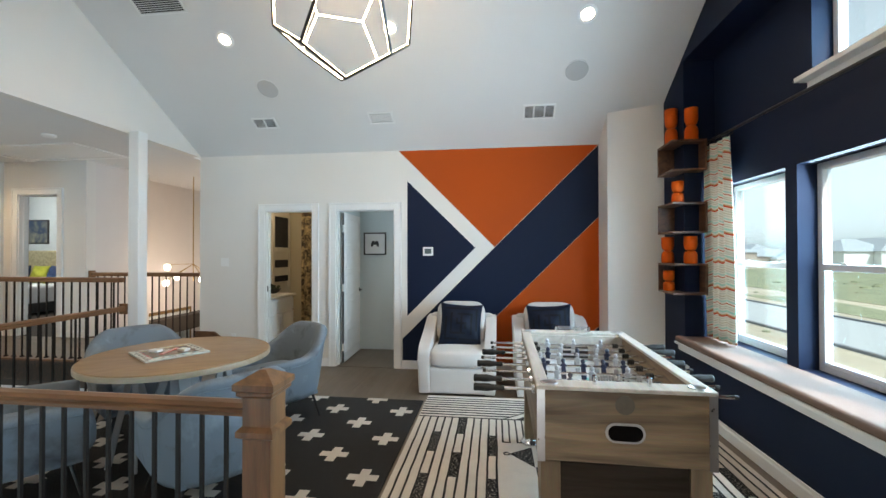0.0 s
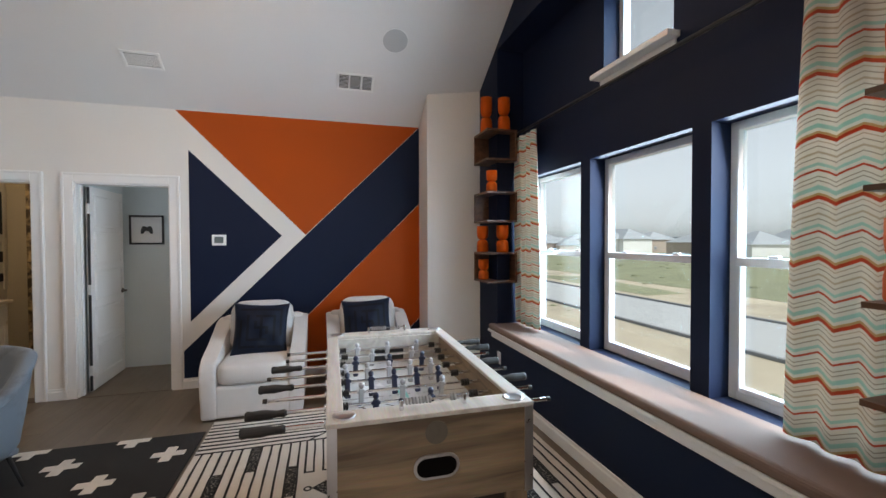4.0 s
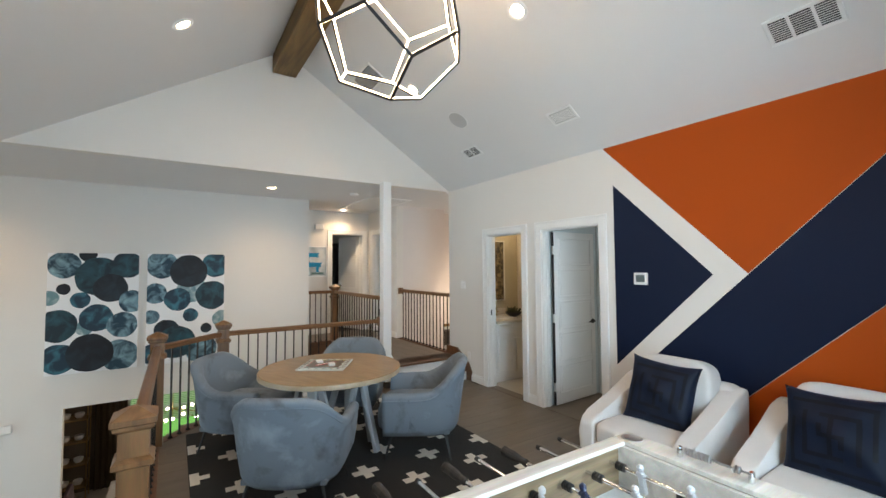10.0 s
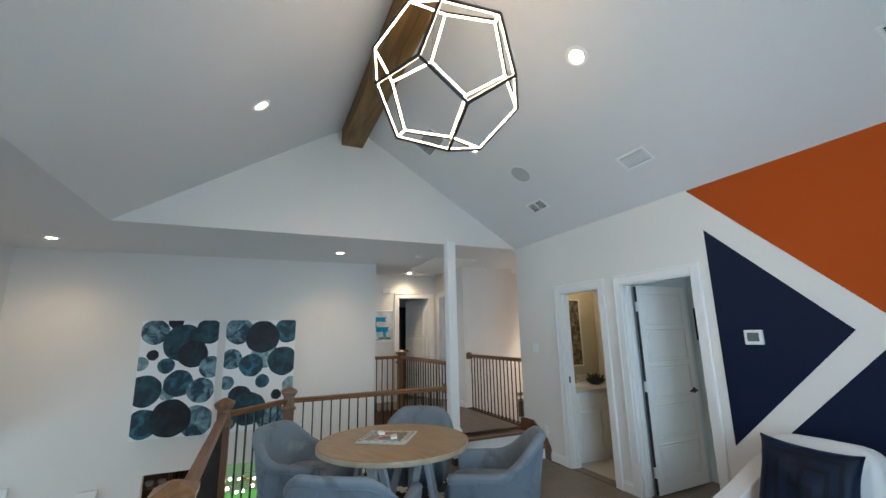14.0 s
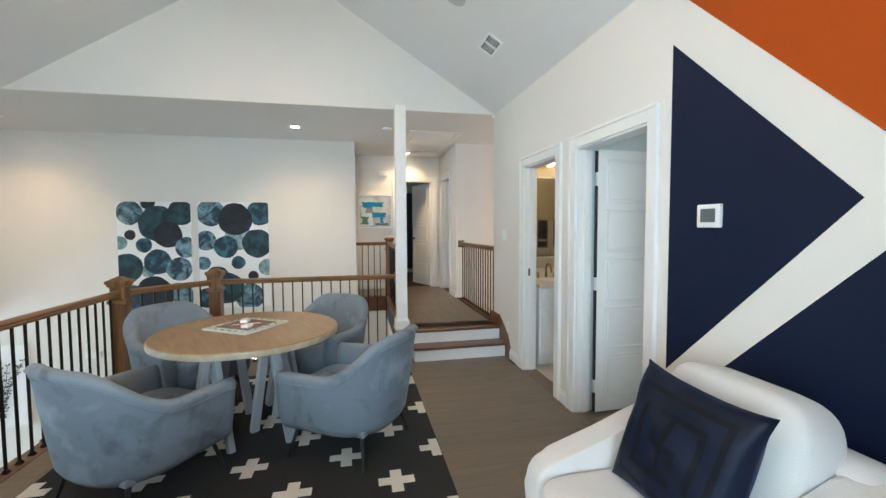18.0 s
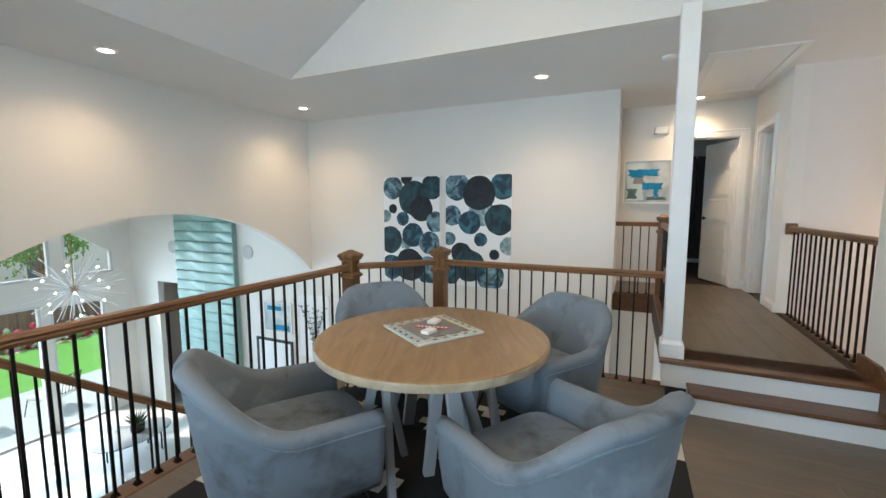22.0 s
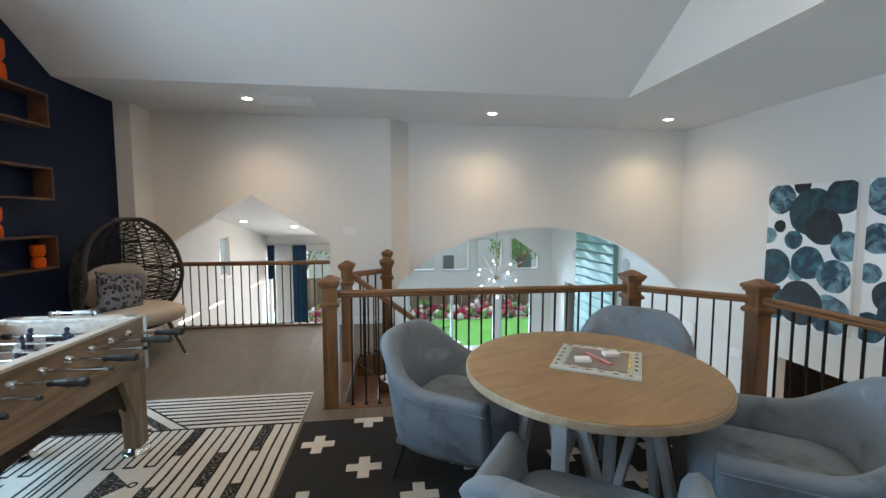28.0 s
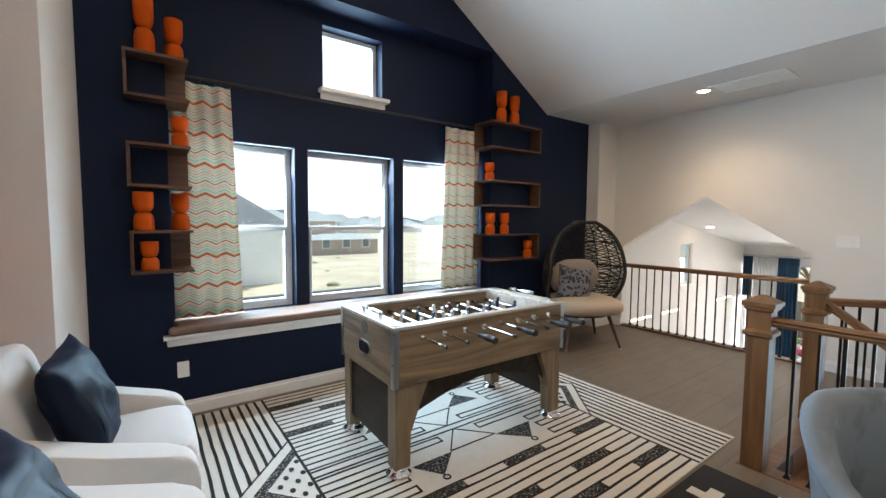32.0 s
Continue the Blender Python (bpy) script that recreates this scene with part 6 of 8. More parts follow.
def curtain(y0, y1, z0, z1, folds, label, flare):
    c = thing("curtain", label, "curtain", None, "chevron curtains")
    nu, nv = folds * 10, 16
    b = B()
    rows = []
    for j in range(nv + 1):
        f = j / nv
        row = []
        for i in range(nu + 1):
            u = i / nu
            y = y0 + (y1 - y0) * u
            y += (u - flare) * 0.06 * (1 - f)
            x = 2.115 + 0.017 * math.sin(u * folds * 2 * math.pi) * (1 + 0.25 * math.sin(3 * f + 5 * u)) + 0.008 * math.sin(9 * u + 4 * f)
            row.append((x, y, z0 + (z1 - z0) * f))
        rows.append(row)
    front = [[b.verts.new(p) for p in r] for r in rows]
    back = [[b.verts.new((p[0] + 0.004, p[1], p[2])) for p in r] for r in rows]
    for j in range(nv):
        for i in range(nu):
            b.faces.new((front[j][i], front[j][i + 1], front[j + 1][i + 1], front[j + 1][i]))
            b.faces.new((back[j][i], back[j + 1][i], back[j + 1][i + 1], back[j][i + 1]))
    for j in range(nv):
        b.faces.new((front[j][0], front[j + 1][0], back[j + 1][0], back[j][0]))
        b.faces.new((front[j][nu], back[j][nu], back[j + 1][nu], front[j + 1][nu]))
    for i in range(nu):
        b.faces.new((front[0][i], back[0][i], back[0][i + 1], front[0][i + 1]))
        b.faces.new((front[nv][i], front[nv][i + 1], back[nv][i + 1], back[nv][i]))
    part("panel", b, M_CHEV, c, smooth=True)
    for k in range(folds + 1):
        y = y0 + (y1 - y0) * k / folds
        b = B()
        n = 14
        for q in range(n):
            a0, a1 = 2 * math.pi * q / n, 2 * math.pi * (q + 1) / n
            frustum(b, (2.115 + 0.022 * math.cos(a0), y, z1 + 0.028 + 0.022 * math.sin(a0)), (2.115 + 0.022 * math.cos(a1), y, z1 + 0.028 + 0.022 * math.sin(a1)), 0.004, 0.004, 6, False)
        part("ring", b, M_BLACK, c, "black curtain ring")
    return c


curtain(4.03, 4.45, 0.69, 2.485, 4, "cream curtain with orange and teal chevrons, drawn aside", 1.0)
curtain(1.42, 1.90, 0.69, 2.485, 4, "cream curtain with orange and teal chevrons, drawn aside", 0.0)
rd = thing("curtain_rod", "black curtain rod across the niche", "curtain rod")
part("pole", frustum(B(), (2.115, NS + 0.01, 2.527), (2.115, NN - 0.01, 2.527), 0.012, 0.012, 12), M_BLACK, rd)
for y in (NS + 0.008, NN - 0.008):
    part("bracket", frustum(B(), (2.115, y - 0.006, 2.527), (2.115, y + 0.006, 2.527), 0.03, 0.03, 16), M_BLACK, rd)

# ---- egg chair ----
M_WICKER = mat("dark_wicker", (0.016, 0.012, 0.010), 0.6, vary=0.3, scale=30, bump=0.2)
M_EGGLEG = wood("brown_leg_wood", (0.045, 0.022, 0.012), (0.095, 0.048, 0.026), "Z", 2.0, 0.4, 0.02)
M_BEIGE = mat("beige_cushion", (0.48, 0.40, 0.32), 0.9, vary=0.06, scale=9, bump=0.35, fine=260)
egg = thing("egg_chair", "dark wicker egg chair with beige cushions", "chair", pose(1.40, 0.37, 0, 0, 0, 60))
# local: faces +Y; an egg shell cut open at the front
CZ, RX, RY, RZ0 = 0.80, 0.47, 0.44, 0.68


def egg_pt(a, v, s=1.0):
    """a: angle round the upright axis, 0 at the back; v: -1 bottom to 1 top."""
    z = CZ + v * (0.66 if v > 0 else 0.46)
    r = max(0.0, 1 - abs(v) ** 2.3) ** 0.5
    return Vector((RX * r * s * math.sin(a), -RY * r * s * math.cos(a) + 0.06 * v, z))


def open_angle(v):
    return radians(108 - 22 * abs(v - 0.1))


random.seed(9)
b = B()
for k in range(64):
    v = -0.86 + 1.80 * k / 63
    if v > 0.94:
        continue
    am = open_angle(v)
    n = 26
    prev = None
    ph0 = random.uniform(0, 6)
    for i in range(n + 1):
        a = -am + 2 * am * i / n
        p = egg_pt(a, max(-0.98, min(0.985, v + 0.022 * math.sin(i * 1.9 + ph0) + random.uniform(-0.012, 0.012))))
        if prev is not None:
            frustum(b, prev, p, 0.0058, 0.0058, 4, False)
        prev = p
part("wicker_weave", b, M_WICKER, egg, "woven wicker shell", smooth=False)
for k in range(9):
    f = -0.84 + 1.68 * k / 8
    b = B()
    prev = None
    for i in range(21):
        v = -0.93 + 1.90 * i / 20
        p = egg_pt(open_angle(v) * f, min(0.985, v), 1.0)
        if prev is not None:
            frustum(b, prev, p, 0.007, 0.007, 6, False)
        prev = p
    part("frame_rib", b, M_WICKER, egg)
b = B()
rim = [egg_pt(open_angle(v), v, 1.01) for v in (-0.98 + 1.93 * i / 28 for i in range(29))]
rim += [egg_pt(a, 0.965, 1.01) + Vector((0, 0, 0.012)) for a in (open_angle(0.95) * (1 - i / 6) for i in range(1, 12))]
rim += [egg_pt(-open_angle(v), v, 1.01) for v in (0.95 - 1.93 * i / 28 for i in range(29))]
for p, q in zip(rim, rim[1:]):
    frustum(b, p, q, 0.022, 0.022, 8, False)
part("rim", b, M_WICKER, egg, "thick wrapped rim")
for v in (0.62, 0.18, -0.35):
    b = B()
    prev = None
    for i in range(25):
        p = egg_pt(-open_angle(v) + 2 * open_angle(v) * i / 24, v, 1.005)
        if prev is not None:
            frustum(b, prev, p, 0.010, 0.010, 6, False)
        prev = p
    part("frame_band", b, M_WICKER, egg)
b = B()
lathe(b, [(0.30, 0.36), (0.36, 0.40), (0.37, 0.43), (0.30, 0.44)], 28, (0, -0.02, 0))
part("seat_ring", b, M_WICKER, egg)
b = B()
soft_box(b, 0, 0.02, 0.48, 0.80, 0.78, 0.22, 3.6, 36, 16)
part("seat_cushion", b, M_BEIGE, egg, "round beige seat cushion", smooth=True)
b = B()
soft_box(b, 0, 0, 0, 0.62, 0.14, 0.48, 3, 24, 12)
part("back_cushion", b, M_BEIGE, egg, "beige back cushion", smooth=True).matrix_basis = pose(0, -0.25, 0.76, -12)
for x, y in ((-0.24, -0.22), (0.24, -0.22), (-0.24, 0.24), (0.24, 0.24)):
    part("leg", frustum(B(), (x * 0.9, y * 0.9, 0.40), (x * 1.35, y * 1.35, 0.0), 0.024, 0.013, 10), M_EGGLEG, egg, "splayed brown wooden leg")
    part("foot", frustum(B(), (x * 1.335, y * 1.335, 0.016), (x * 1.352, y * 1.352, 0.0), 0.015, 0.014, 10), M_STEEL, egg, "small metal foot")
def leopard():
    m = mat("leopard_print", (0.3, 0.3, 0.33), 0.85, bump=0.2, fine=300)
    nd, ln = m.node_tree.nodes, m.node_tree.links
    co = nd.new("ShaderNodeTexCoord")
    vo = nd.new("ShaderNodeTexVoronoi")
    vo.feature, vo.inputs["Scale"].default_value = "F1", 26
    ln.new(co.outputs["Object"], vo.inputs["Vector"])
    r = nd.new("ShaderNodeValToRGB")
    r.color_ramp.interpolation = "CONSTANT"
    r.color_ramp.elements[0].color, r.color_ramp.elements[1].color = (0.10, 0.105, 0.125, 1), (0.008, 0.009, 0.014, 1)
    r.color_ramp.elements[1].position = 0.2
    e = r.color_ramp.elements.new(0.46)
    e.color = (0.17, 0.17, 0.195, 1)
    ln.new(vo.outputs["Distance"], r.inputs["Fac"])
    ln.new(r.outputs["Color"], nd["Principled BSDF"].inputs["Base Color"])
    return m


throw_pillow(egg.matrix_basis @ pose(0.13, 0.06, 0.735, -16, 8, 172), "grey and black leopard print pillow in the egg chair", 0.41, leopard(), False)

# ---- pictures ----
M_CANVAS = mat("white_canvas", (0.84, 0.85, 0.86), 0.8, vary=0.03, bump=0.2, fine=500)


def ink(name, dark, light, sc=9):
    m = mat(name, dark, 0.6, bump=0.05)
    nd, ln = m.node_tree.nodes, m.node_tree.links
    co = nd.new("ShaderNodeTexCoord")
    n = nd.new("ShaderNodeTexNoise")
    n.inputs["Scale"].default_value, n.inputs["Detail"].default_value, n.inputs["Distortion"].default_value = sc * 0.55, 4, 0.9
    ln.new(co.outputs["Object"], n.inputs["Vector"])
    r = nd.new("ShaderNodeValToRGB")
    r.color_ramp.elements[0].position, r.color_ramp.elements[1].position = 0.42, 0.72
    r.color_ramp.elements[0].color, r.color_ramp.elements[1].color = (*dark, 1), (*light, 1)
    ln.new(n.outputs["Fac"], r.inputs["Fac"])
    ln.new(r.outputs["Color"], nd["Principled BSDF"].inputs["Base Color"])
    return m


INKS = {"k": ink("ink_black_navy", (0.004, 0.007, 0.013), (0.010, 0.028, 0.045)), "d": ink("ink_dark_teal", (0.004, 0.020, 0.034), (0.012, 0.090, 0.115), 12),
        "t": ink("ink_teal", (0.005, 0.030, 0.055), (0.030, 0.19, 0.25), 12), "m": ink("ink_mottled", (0.006, 0.040, 0.068), (0.24, 0.43, 0.51), 13), "p": ink("ink_pale", (0.12, 0.24, 0.27), (0.60, 0.66, 0.67), 12)}


def bubble_canvas(y0, y1, z0, z1, circles, label):
    c = thing("canvas_picture", label, "painting", None, "pair of canvases")
    b = B()
    box(b, -5.788, -5.752, y0, y1, z0, z1, 0.003, 1)
    part("canvas", b, M_CANVAS, c)
    w = y1 - y0
    for k, (u, v, r, s) in enumerate(circles):
        cy, cz = y0 + u * w, z1 - v * (z1 - z0)
        pts = []
        for i in range(40):
            a = 2 * math.pi * i / 40
            rr = r * w * (1 + 0.02 * math.sin(3 * a + k) + 0.012 * math.sin(7 * a + 2 * k))
            p = (min(y1, max(y0, cy + rr * math.cos(a))), min(z1, max(z0, cz + rr * math.sin(a))))
            if not pts or (abs(p[0] - pts[-1][0]) + abs(p[1] - pts[-1][1])) > 1e-5:
                pts.append(p)
        if (abs(pts[0][0] - pts[-1][0]) + abs(pts[0][1] - pts[-1][1])) < 1e-5:
            pts.pop()
        b = B()
        prism(b, pts, "x", -5.753, -5.7512 + 0.00022 * k)
        part("ink_disc", b, INKS[s], c)


bubble_canvas(0.46, 1.41, 0.265, 1.84, ((0.17, 0.10, 0.18, "m"), (0.42, 0.01, 0.10, "k"), (0.87, 0.10, 0.19, "d"), (0.55, 0.20, 0.27, "d"), (0.68, 0.30, 0.20, "k"), (0.17, 0.30, 0.075, "k"), (0.35, 0.395, 0.11, "t"), (0.03, 0.37, 0.10, "p"),
                                             (0.93, 0.42, 0.16, "m"), (0.40, 0.63, 0.10, "p"), (0.53, 0.55, 0.19, "t"), (0.82, 0.62, 0.18, "m"), (0.11, 0.60, 0.22, "d"), (0.14, 0.87, 0.20, "t"), (0.80, 0.88, 0.22, "m"), (0.47, 0.84, 0.26, "k")), "white canvas painted with teal and navy ink circles")
bubble_canvas(1.505, 2.475, 0.265, 1.84, ((0.18, 0.10, 0.20, "m"), (0.88, 0.10, 0.19, "t"), (0.56, 0.33, 0.20, "p"), (0.52, 0.16, 0.245, "k"), (0.10, 0.36, 0.15, "m"), (0.38, 0.42, 0.17, "t"), (0.83, 0.39, 0.22, "d"), (0.06, 0.57, 0.10, "m"),
                                             (0.55, 0.57, 0.10, "t"), (0.76, 0.70, 0.075, "k"), (0.97, 0.62, 0.13, "p"), (0.08, 0.90, 0.15, "t"), (0.70, 0.90, 0.21, "m"), (0.25, 0.70, 0.16, "k"), (0.38, 0.81, 0.24, "d")), "white canvas painted with teal and navy ink circles")


def framed(m, w, h, frame_mat, face, label, border=0.02, mat_w=0.0):
    """A picture in the plane x-z of its own, facing -y."""
    p = thing("framed_picture", label, "picture", m)
    for xa, xb, za, zb in ((-w / 2, w / 2, -h / 2, -h / 2 + border), (-w / 2, w / 2, h / 2 - border, h / 2), (-w / 2, -w / 2 + border, -h / 2 + border, h / 2 - border), (w / 2 - border, w / 2, -h / 2 + border, h / 2 - border)):
        b = B()
        box(b, xa, xb, -0.025, 0.0, za, zb, 0.002, 1)
        part("frame", b, frame_mat, p)
    b = B()
    box(b, -w / 2 + border, w / 2 - border, -0.012, 0.0, -h / 2 + border, h / 2 - border)
    part("print", b, face, p)
    return p


M_CYAN = mat("cyan_brush_paint", (0.008, 0.26, 0.47), 0.8, vary=0.3, scale=14, spec=0.2)
M_PALEABS = ink("pale_abstract_wash", (0.62, 0.66, 0.66), (0.30, 0.38, 0.40), 5)
hp = framed(pose(-6.948, 4.13, 1.755, 0, 0, 90), 0.62, 0.62, M_TRIM, M_PALEABS, "abstract picture with cyan brush strokes in a white frame")
M_SAGE = mat("sage_brush_paint", (0.12, 0.20, 0.19), 0.8, vary=0.4, scale=12, spec=0.2)
M_TAUPE = mat("taupe_brush_paint", (0.34, 0.32, 0.30), 0.8, vary=0.35, scale=10, spec=0.2)
M_MINT = mat("pale_mint_wash", (0.66, 0.76, 0.74), 0.8, vary=0.15, scale=7, spec=0.2)
random.seed(31)
for fa, fb, ga, gb, paint, depth in ((0.03, 0.45, 0.04, 0.96, M_MINT, 0.0132), (0.18, 0.46, 0.28, 0.56, M_TAUPE, 0.0140), (0.05, 0.78, 0.19, 0.36, M_CYAN, 0.0148), (0.12, 0.42, 0.26, 0.40, M_CYAN, 0.0156), (0.38, 0.86, 0.52, 0.70, M_CYAN, 0.0148), (0.62, 0.78, 0.66, 0.88, M_CYAN, 0.0156), (0.03, 0.30, 0.66, 0.92, M_SAGE, 0.0148), (0.48, 0.96, 0.87, 0.96, M_SAGE, 0.0140)):
    xa, xb, za, zb = (fa - 0.5) * 0.58, (fb - 0.5) * 0.58, (0.5 - gb) * 0.58, (0.5 - ga) * 0.58
    n, rag = 9, 0.022
    low = [(xa + (xb - xa) * q / n, za + random.uniform(0, rag * 0.5)) for q in range(n + 1)]
    right = [(xb - random.uniform(0, rag * 1.6), za + (zb - za) * q / 5) for q in range(1, 5)]
    top = [(xb - (xb - xa) * q / n, zb - random.uniform(0, rag * 0.5)) for q in range(n + 1)]
    left = [(xa + random.uniform(0, rag * 1.6), zb - (zb - za) * q / 5) for q in range(1, 5)]
    part("brush_stroke", prism(B(), low + right + top + left, "y", -depth, -0.0118), paint, hp)
pd = framed(pose(-1.725, 6.418, 1.625), 0.355, 0.345, M_BLACK, M_WHITE, "black framed print of a game controller")
b = B()
prism(b, [(-0.062, -0.045), (-0.035, -0.045), (-0.02, -0.015), (0.02, -0.015), (0.035, -0.045), (0.062, -0.045), (0.062, 0.0), (0.045, 0.042), (0.018, 0.045), (0.010, 0.034), (-0.010, 0.034), (-0.018, 0.045), (-0.045, 0.042), (-0.062, 0.0)], "y", -0.0145, -0.0118)
part("controller_shape", b, M_BLACK, pd)


# ---- wall plates ----
def plate(m, w, h, label, toggles=1, category="light switch"):
    p = thing("wall_plate", label, category, m)
    b = B()
    box(b, -w / 2, w / 2, -0.007, 0.0, -h / 2, h / 2, 0.003, 2)
    part("plate", b, M_TRIM, p)
    for k in range(toggles):
        x = (k - (toggles - 1) / 2) * 0.046
        b = B()
        box(b, x - 0.016, x + 0.016, -0.010, -0.006, -0.033, 0.033, 0.002, 1)
        part("rocker", b, M_TRIM, p)
    return p


plate(pose(-3.53, 5.42, 1.36), 0.115, 0.115, "white double light switch plate", 2)
plate(pose(-3.40, 5.42, 0.34), 0.07, 0.115, "white electrical outlet beside the steps", 1, "outlet")
plate(pose(-0.68, -0.82, 1.28, 0, 0, 180), 0.17, 0.115, "white triple light switch plate", 3)
plate(pose(XW, 4.42, 0.345, 0, 0, -90), 0.075, 0.118, "white electrical outlet on the navy wall", 1, "outlet")
th = thing("thermostat", "white wall thermostat with a grey screen", "thermostat", pose(-0.735, 5.4165, 1.50))
b = B()
box(b, -0.065, 0.065, -0.022, 0.0, -0.055, 0.055, 0.006, 2)
part("case", b, M_TRIM, th)
b = B()
box(b, -0.042, 0.042, -0.0235, -0.0215, -0.030, 0.034, 0.0007, 1)
part("screen", b, mat("lcd_grey", (0.12, 0.15, 0.15), 0.2, vary=0.05, bump=0), th, "grey screen")
wb = thing("door_chime", "small white box on the wall over the stairs", "chime", pose(-5.788, 0.09, -0.33, 0, 0, 90))
b = B()
box(b, -0.10, 0.10, -0.04, 0.0, -0.05, 0.05, 0.010, 2)
part("case", b, M_TRIM, wb)
sm = thing("door_chime", "small white chime box on the hall wall", "chime", pose(-6.948, 4.28, 2.46, 0, 0, 90))
b = B()
box(b, -0.09, 0.09, -0.05, 0.0, -0.05, 0.05, 0.012, 3)
part("case", b, M_TRIM, sm)


# ---- bathroom ----
M_STONE = mat("pale_quartz", (0.62, 0.58, 0.50), 0.3, vary=0.08, scale=8, bump=0.02)
M_TILE = mat("beige_tile", (0.50, 0.46, 0.39), 0.4, vary=0.08, scale=5)
M_MIRROR = mat("mirror", (0.85, 0.86, 0.86), 0.02, 1.0, 0.0, 5, 0.0)
M_TOWEL = mat("black_towel", (0.02, 0.02, 0.022), 0.95, bump=0.5, fine=300)
M_BRASS = mat("aged_brass", (0.42, 0.28, 0.12), 0.3, 1.0, 0.1, 10, 0.0)
b = B()
box(b, -3.62, -2.07, 5.54, 7.2, 0.0, 0.006)
structure("floor_bathroom", b, M_TILE, "beige tile bathroom floor", "floor")
vn = thing("vanity", "white bathroom vanity with a quartz top and sink", "vanity")
b = B()
box(b, -3.615, -3.00, 5.60, 6.28, 0.10, 0.83, 0.003, 1)
part("cabinet", b, M_TRIM, vn)
b = B()
box(b, -3.615, -3.05, 5.62, 6.26, 0.006, 0.10)
part("toe_kick", b, M_TRIM, vn)
for y0, y1, z0, z1 in ((5.62, 5.93, 0.13, 0.60), (5.95, 6.26, 0.13, 0.60), (5.62, 6.26, 0.64, 0.80)):
    b = B()
    box(b, -3.00, -2.982, y0, y1, z0, z1, 0.003, 1)
    dr = part("door_front" if z1 < 0.7 else "drawer_front", b, M_TRIM, vn)
    for ya, yb, za, zb in ((y0, y0 + 0.05, z0, z1), (y1 - 0.05, y1, z0, z1), (y0 + 0.05, y1 - 0.05, z0, z0 + 0.04), (y0 + 0.05, y1 - 0.05, z1 - 0.04, z1)):
        b = B()
        box(b, -2.982, -2.976, ya, yb, za, zb, 0.002, 1)
        part("shaker_rail", b, M_TRIM, dr)
b = B()
box(b, -3.618, -2.955, 5.58, 6.31, 0.83, 0.865, 0.004, 2)
box(b, -3.618, -3.60, 5.58, 6.31, 0.865, 0.965, 0.003, 1)
part("counter", b, M_STONE, vn, "pale quartz counter")
part("sink", lathe(B(), [(0.19, 0.866), (0.20, 0.870), (0.17, 0.872), (0.12, 0.868), (0.02, 0.867)], 28, (-3.28, 5.92, 0)), M_WHITE, vn, "white oval sink", smooth=True)
fc = thing("faucet", "aged brass tap with two levers on the counter", "faucet", pose(-3.50, 5.92, 0.865))
b = B()
prev = None
for i in range(13):
    a = math.pi * i / 12
    p = Vector((0.065 - 0.065 * math.cos(a), 0, 0.10 + 0.065 * math.sin(a)))
    if prev is not None:
        frustum(b, prev, p, 0.011, 0.011, 10, False)
    prev = p
frustum(b, (0, 0, 0), (0, 0, 0.10), 0.016, 0.012, 12)
frustum(b, (0.13, 0, 0.10), (0.13, 0, 0.07), 0.011, 0.010, 10)
part("spout", b, M_BRASS, fc, smooth=True)
for s in (-1, 1):
    b = B()
    frustum(b, (0, s * 0.10, 0), (0, s * 0.10, 0.05), 0.018, 0.012, 12)
    frustum(b, (0, s * 0.09, 0.055), (0, s * 0.16, 0.065), 0.008, 0.006, 8)
    part("lever", b, M_BRASS, fc)
bw = thing("bowl", "dark bowl with dry greenery on the counter", "bowl", pose(-3.28, 6.18, 0.865))
part("bowl_body", lathe(B(), [(0.05, 0.0), (0.10, 0.03), (0.13, 0.07), (0.125, 0.072), (0.09, 0.035), (0.01, 0.02)], 20), M_BLACK, bw, smooth=True)
b = B()
random.seed(2)
for k in range(60):
    a, r = random.uniform(0, 6.28), random.uniform(0, 0.11)
    frustum(b, (r * math.cos(a) * 0.6, r * math.sin(a) * 0.6, 0.04), (r * math.cos(a) * 1.2, r * math.sin(a) * 1.2, random.uniform(0.07, 0.14)), 0.004, 0.010, 4)
part("greenery", b, mat("dry_moss", (0.05, 0.06, 0.025), 0.9, vary=0.5, scale=30), bw)
mr = thing("wall_mirror", "framed wall mirror over the vanity", "mirror")
b = B()
box(b, -3.619, -3.605, 5.66, 6.28, 1.10, 2.02)
part("glass", b, M_MIRROR, mr)
for ya, yb, za, zb in ((5.645, 5.66, 1.085, 2.035), (6.28, 6.295, 1.085, 2.035), (5.66, 6.28, 1.085, 1.10), (5.66, 6.28, 2.02, 2.035)):
    b = B()
    box(b, -3.619, -3.595, ya, yb, za, zb, 0.003, 1)
    part("frame", b, M_STONE, mr)
vl = thing("vanity_light", "brass vanity light with warm shades", "wall lamp")
b = B()
box(b, -3.619, -3.59, 5.70, 6.25, 2.16, 2.22, 0.004, 1)
part("backplate", b, M_BRASS, vl)
for y in (5.78, 5.97, 6.16):
    part("shade", lathe(B(), [(0.03, 0.0), (0.055, 0.03), (0.06, 0.12), (0.02, 0.125)], 18, (-3.52, y, 2.14)), emitter("bath_bulb", (1.0, 0.80, 0.5), 2.0), vl, "glowing shade", smooth=True)
bl = new("bath_glow", bpy.data.lights.new("bath_glow", "POINT"))
bl.data.energy, bl.data.color, bl.data.shadow_soft_size = 5.5, (1.0, 0.84, 0.62), 0.12
bl.location = (-3.0, 6.15, 2.25)
tr = thing("towel_rail", "towel rail with black towels over cream ones", "towel rail", pose(-2.095, 6.76, 1.54, 0, 0, 180))
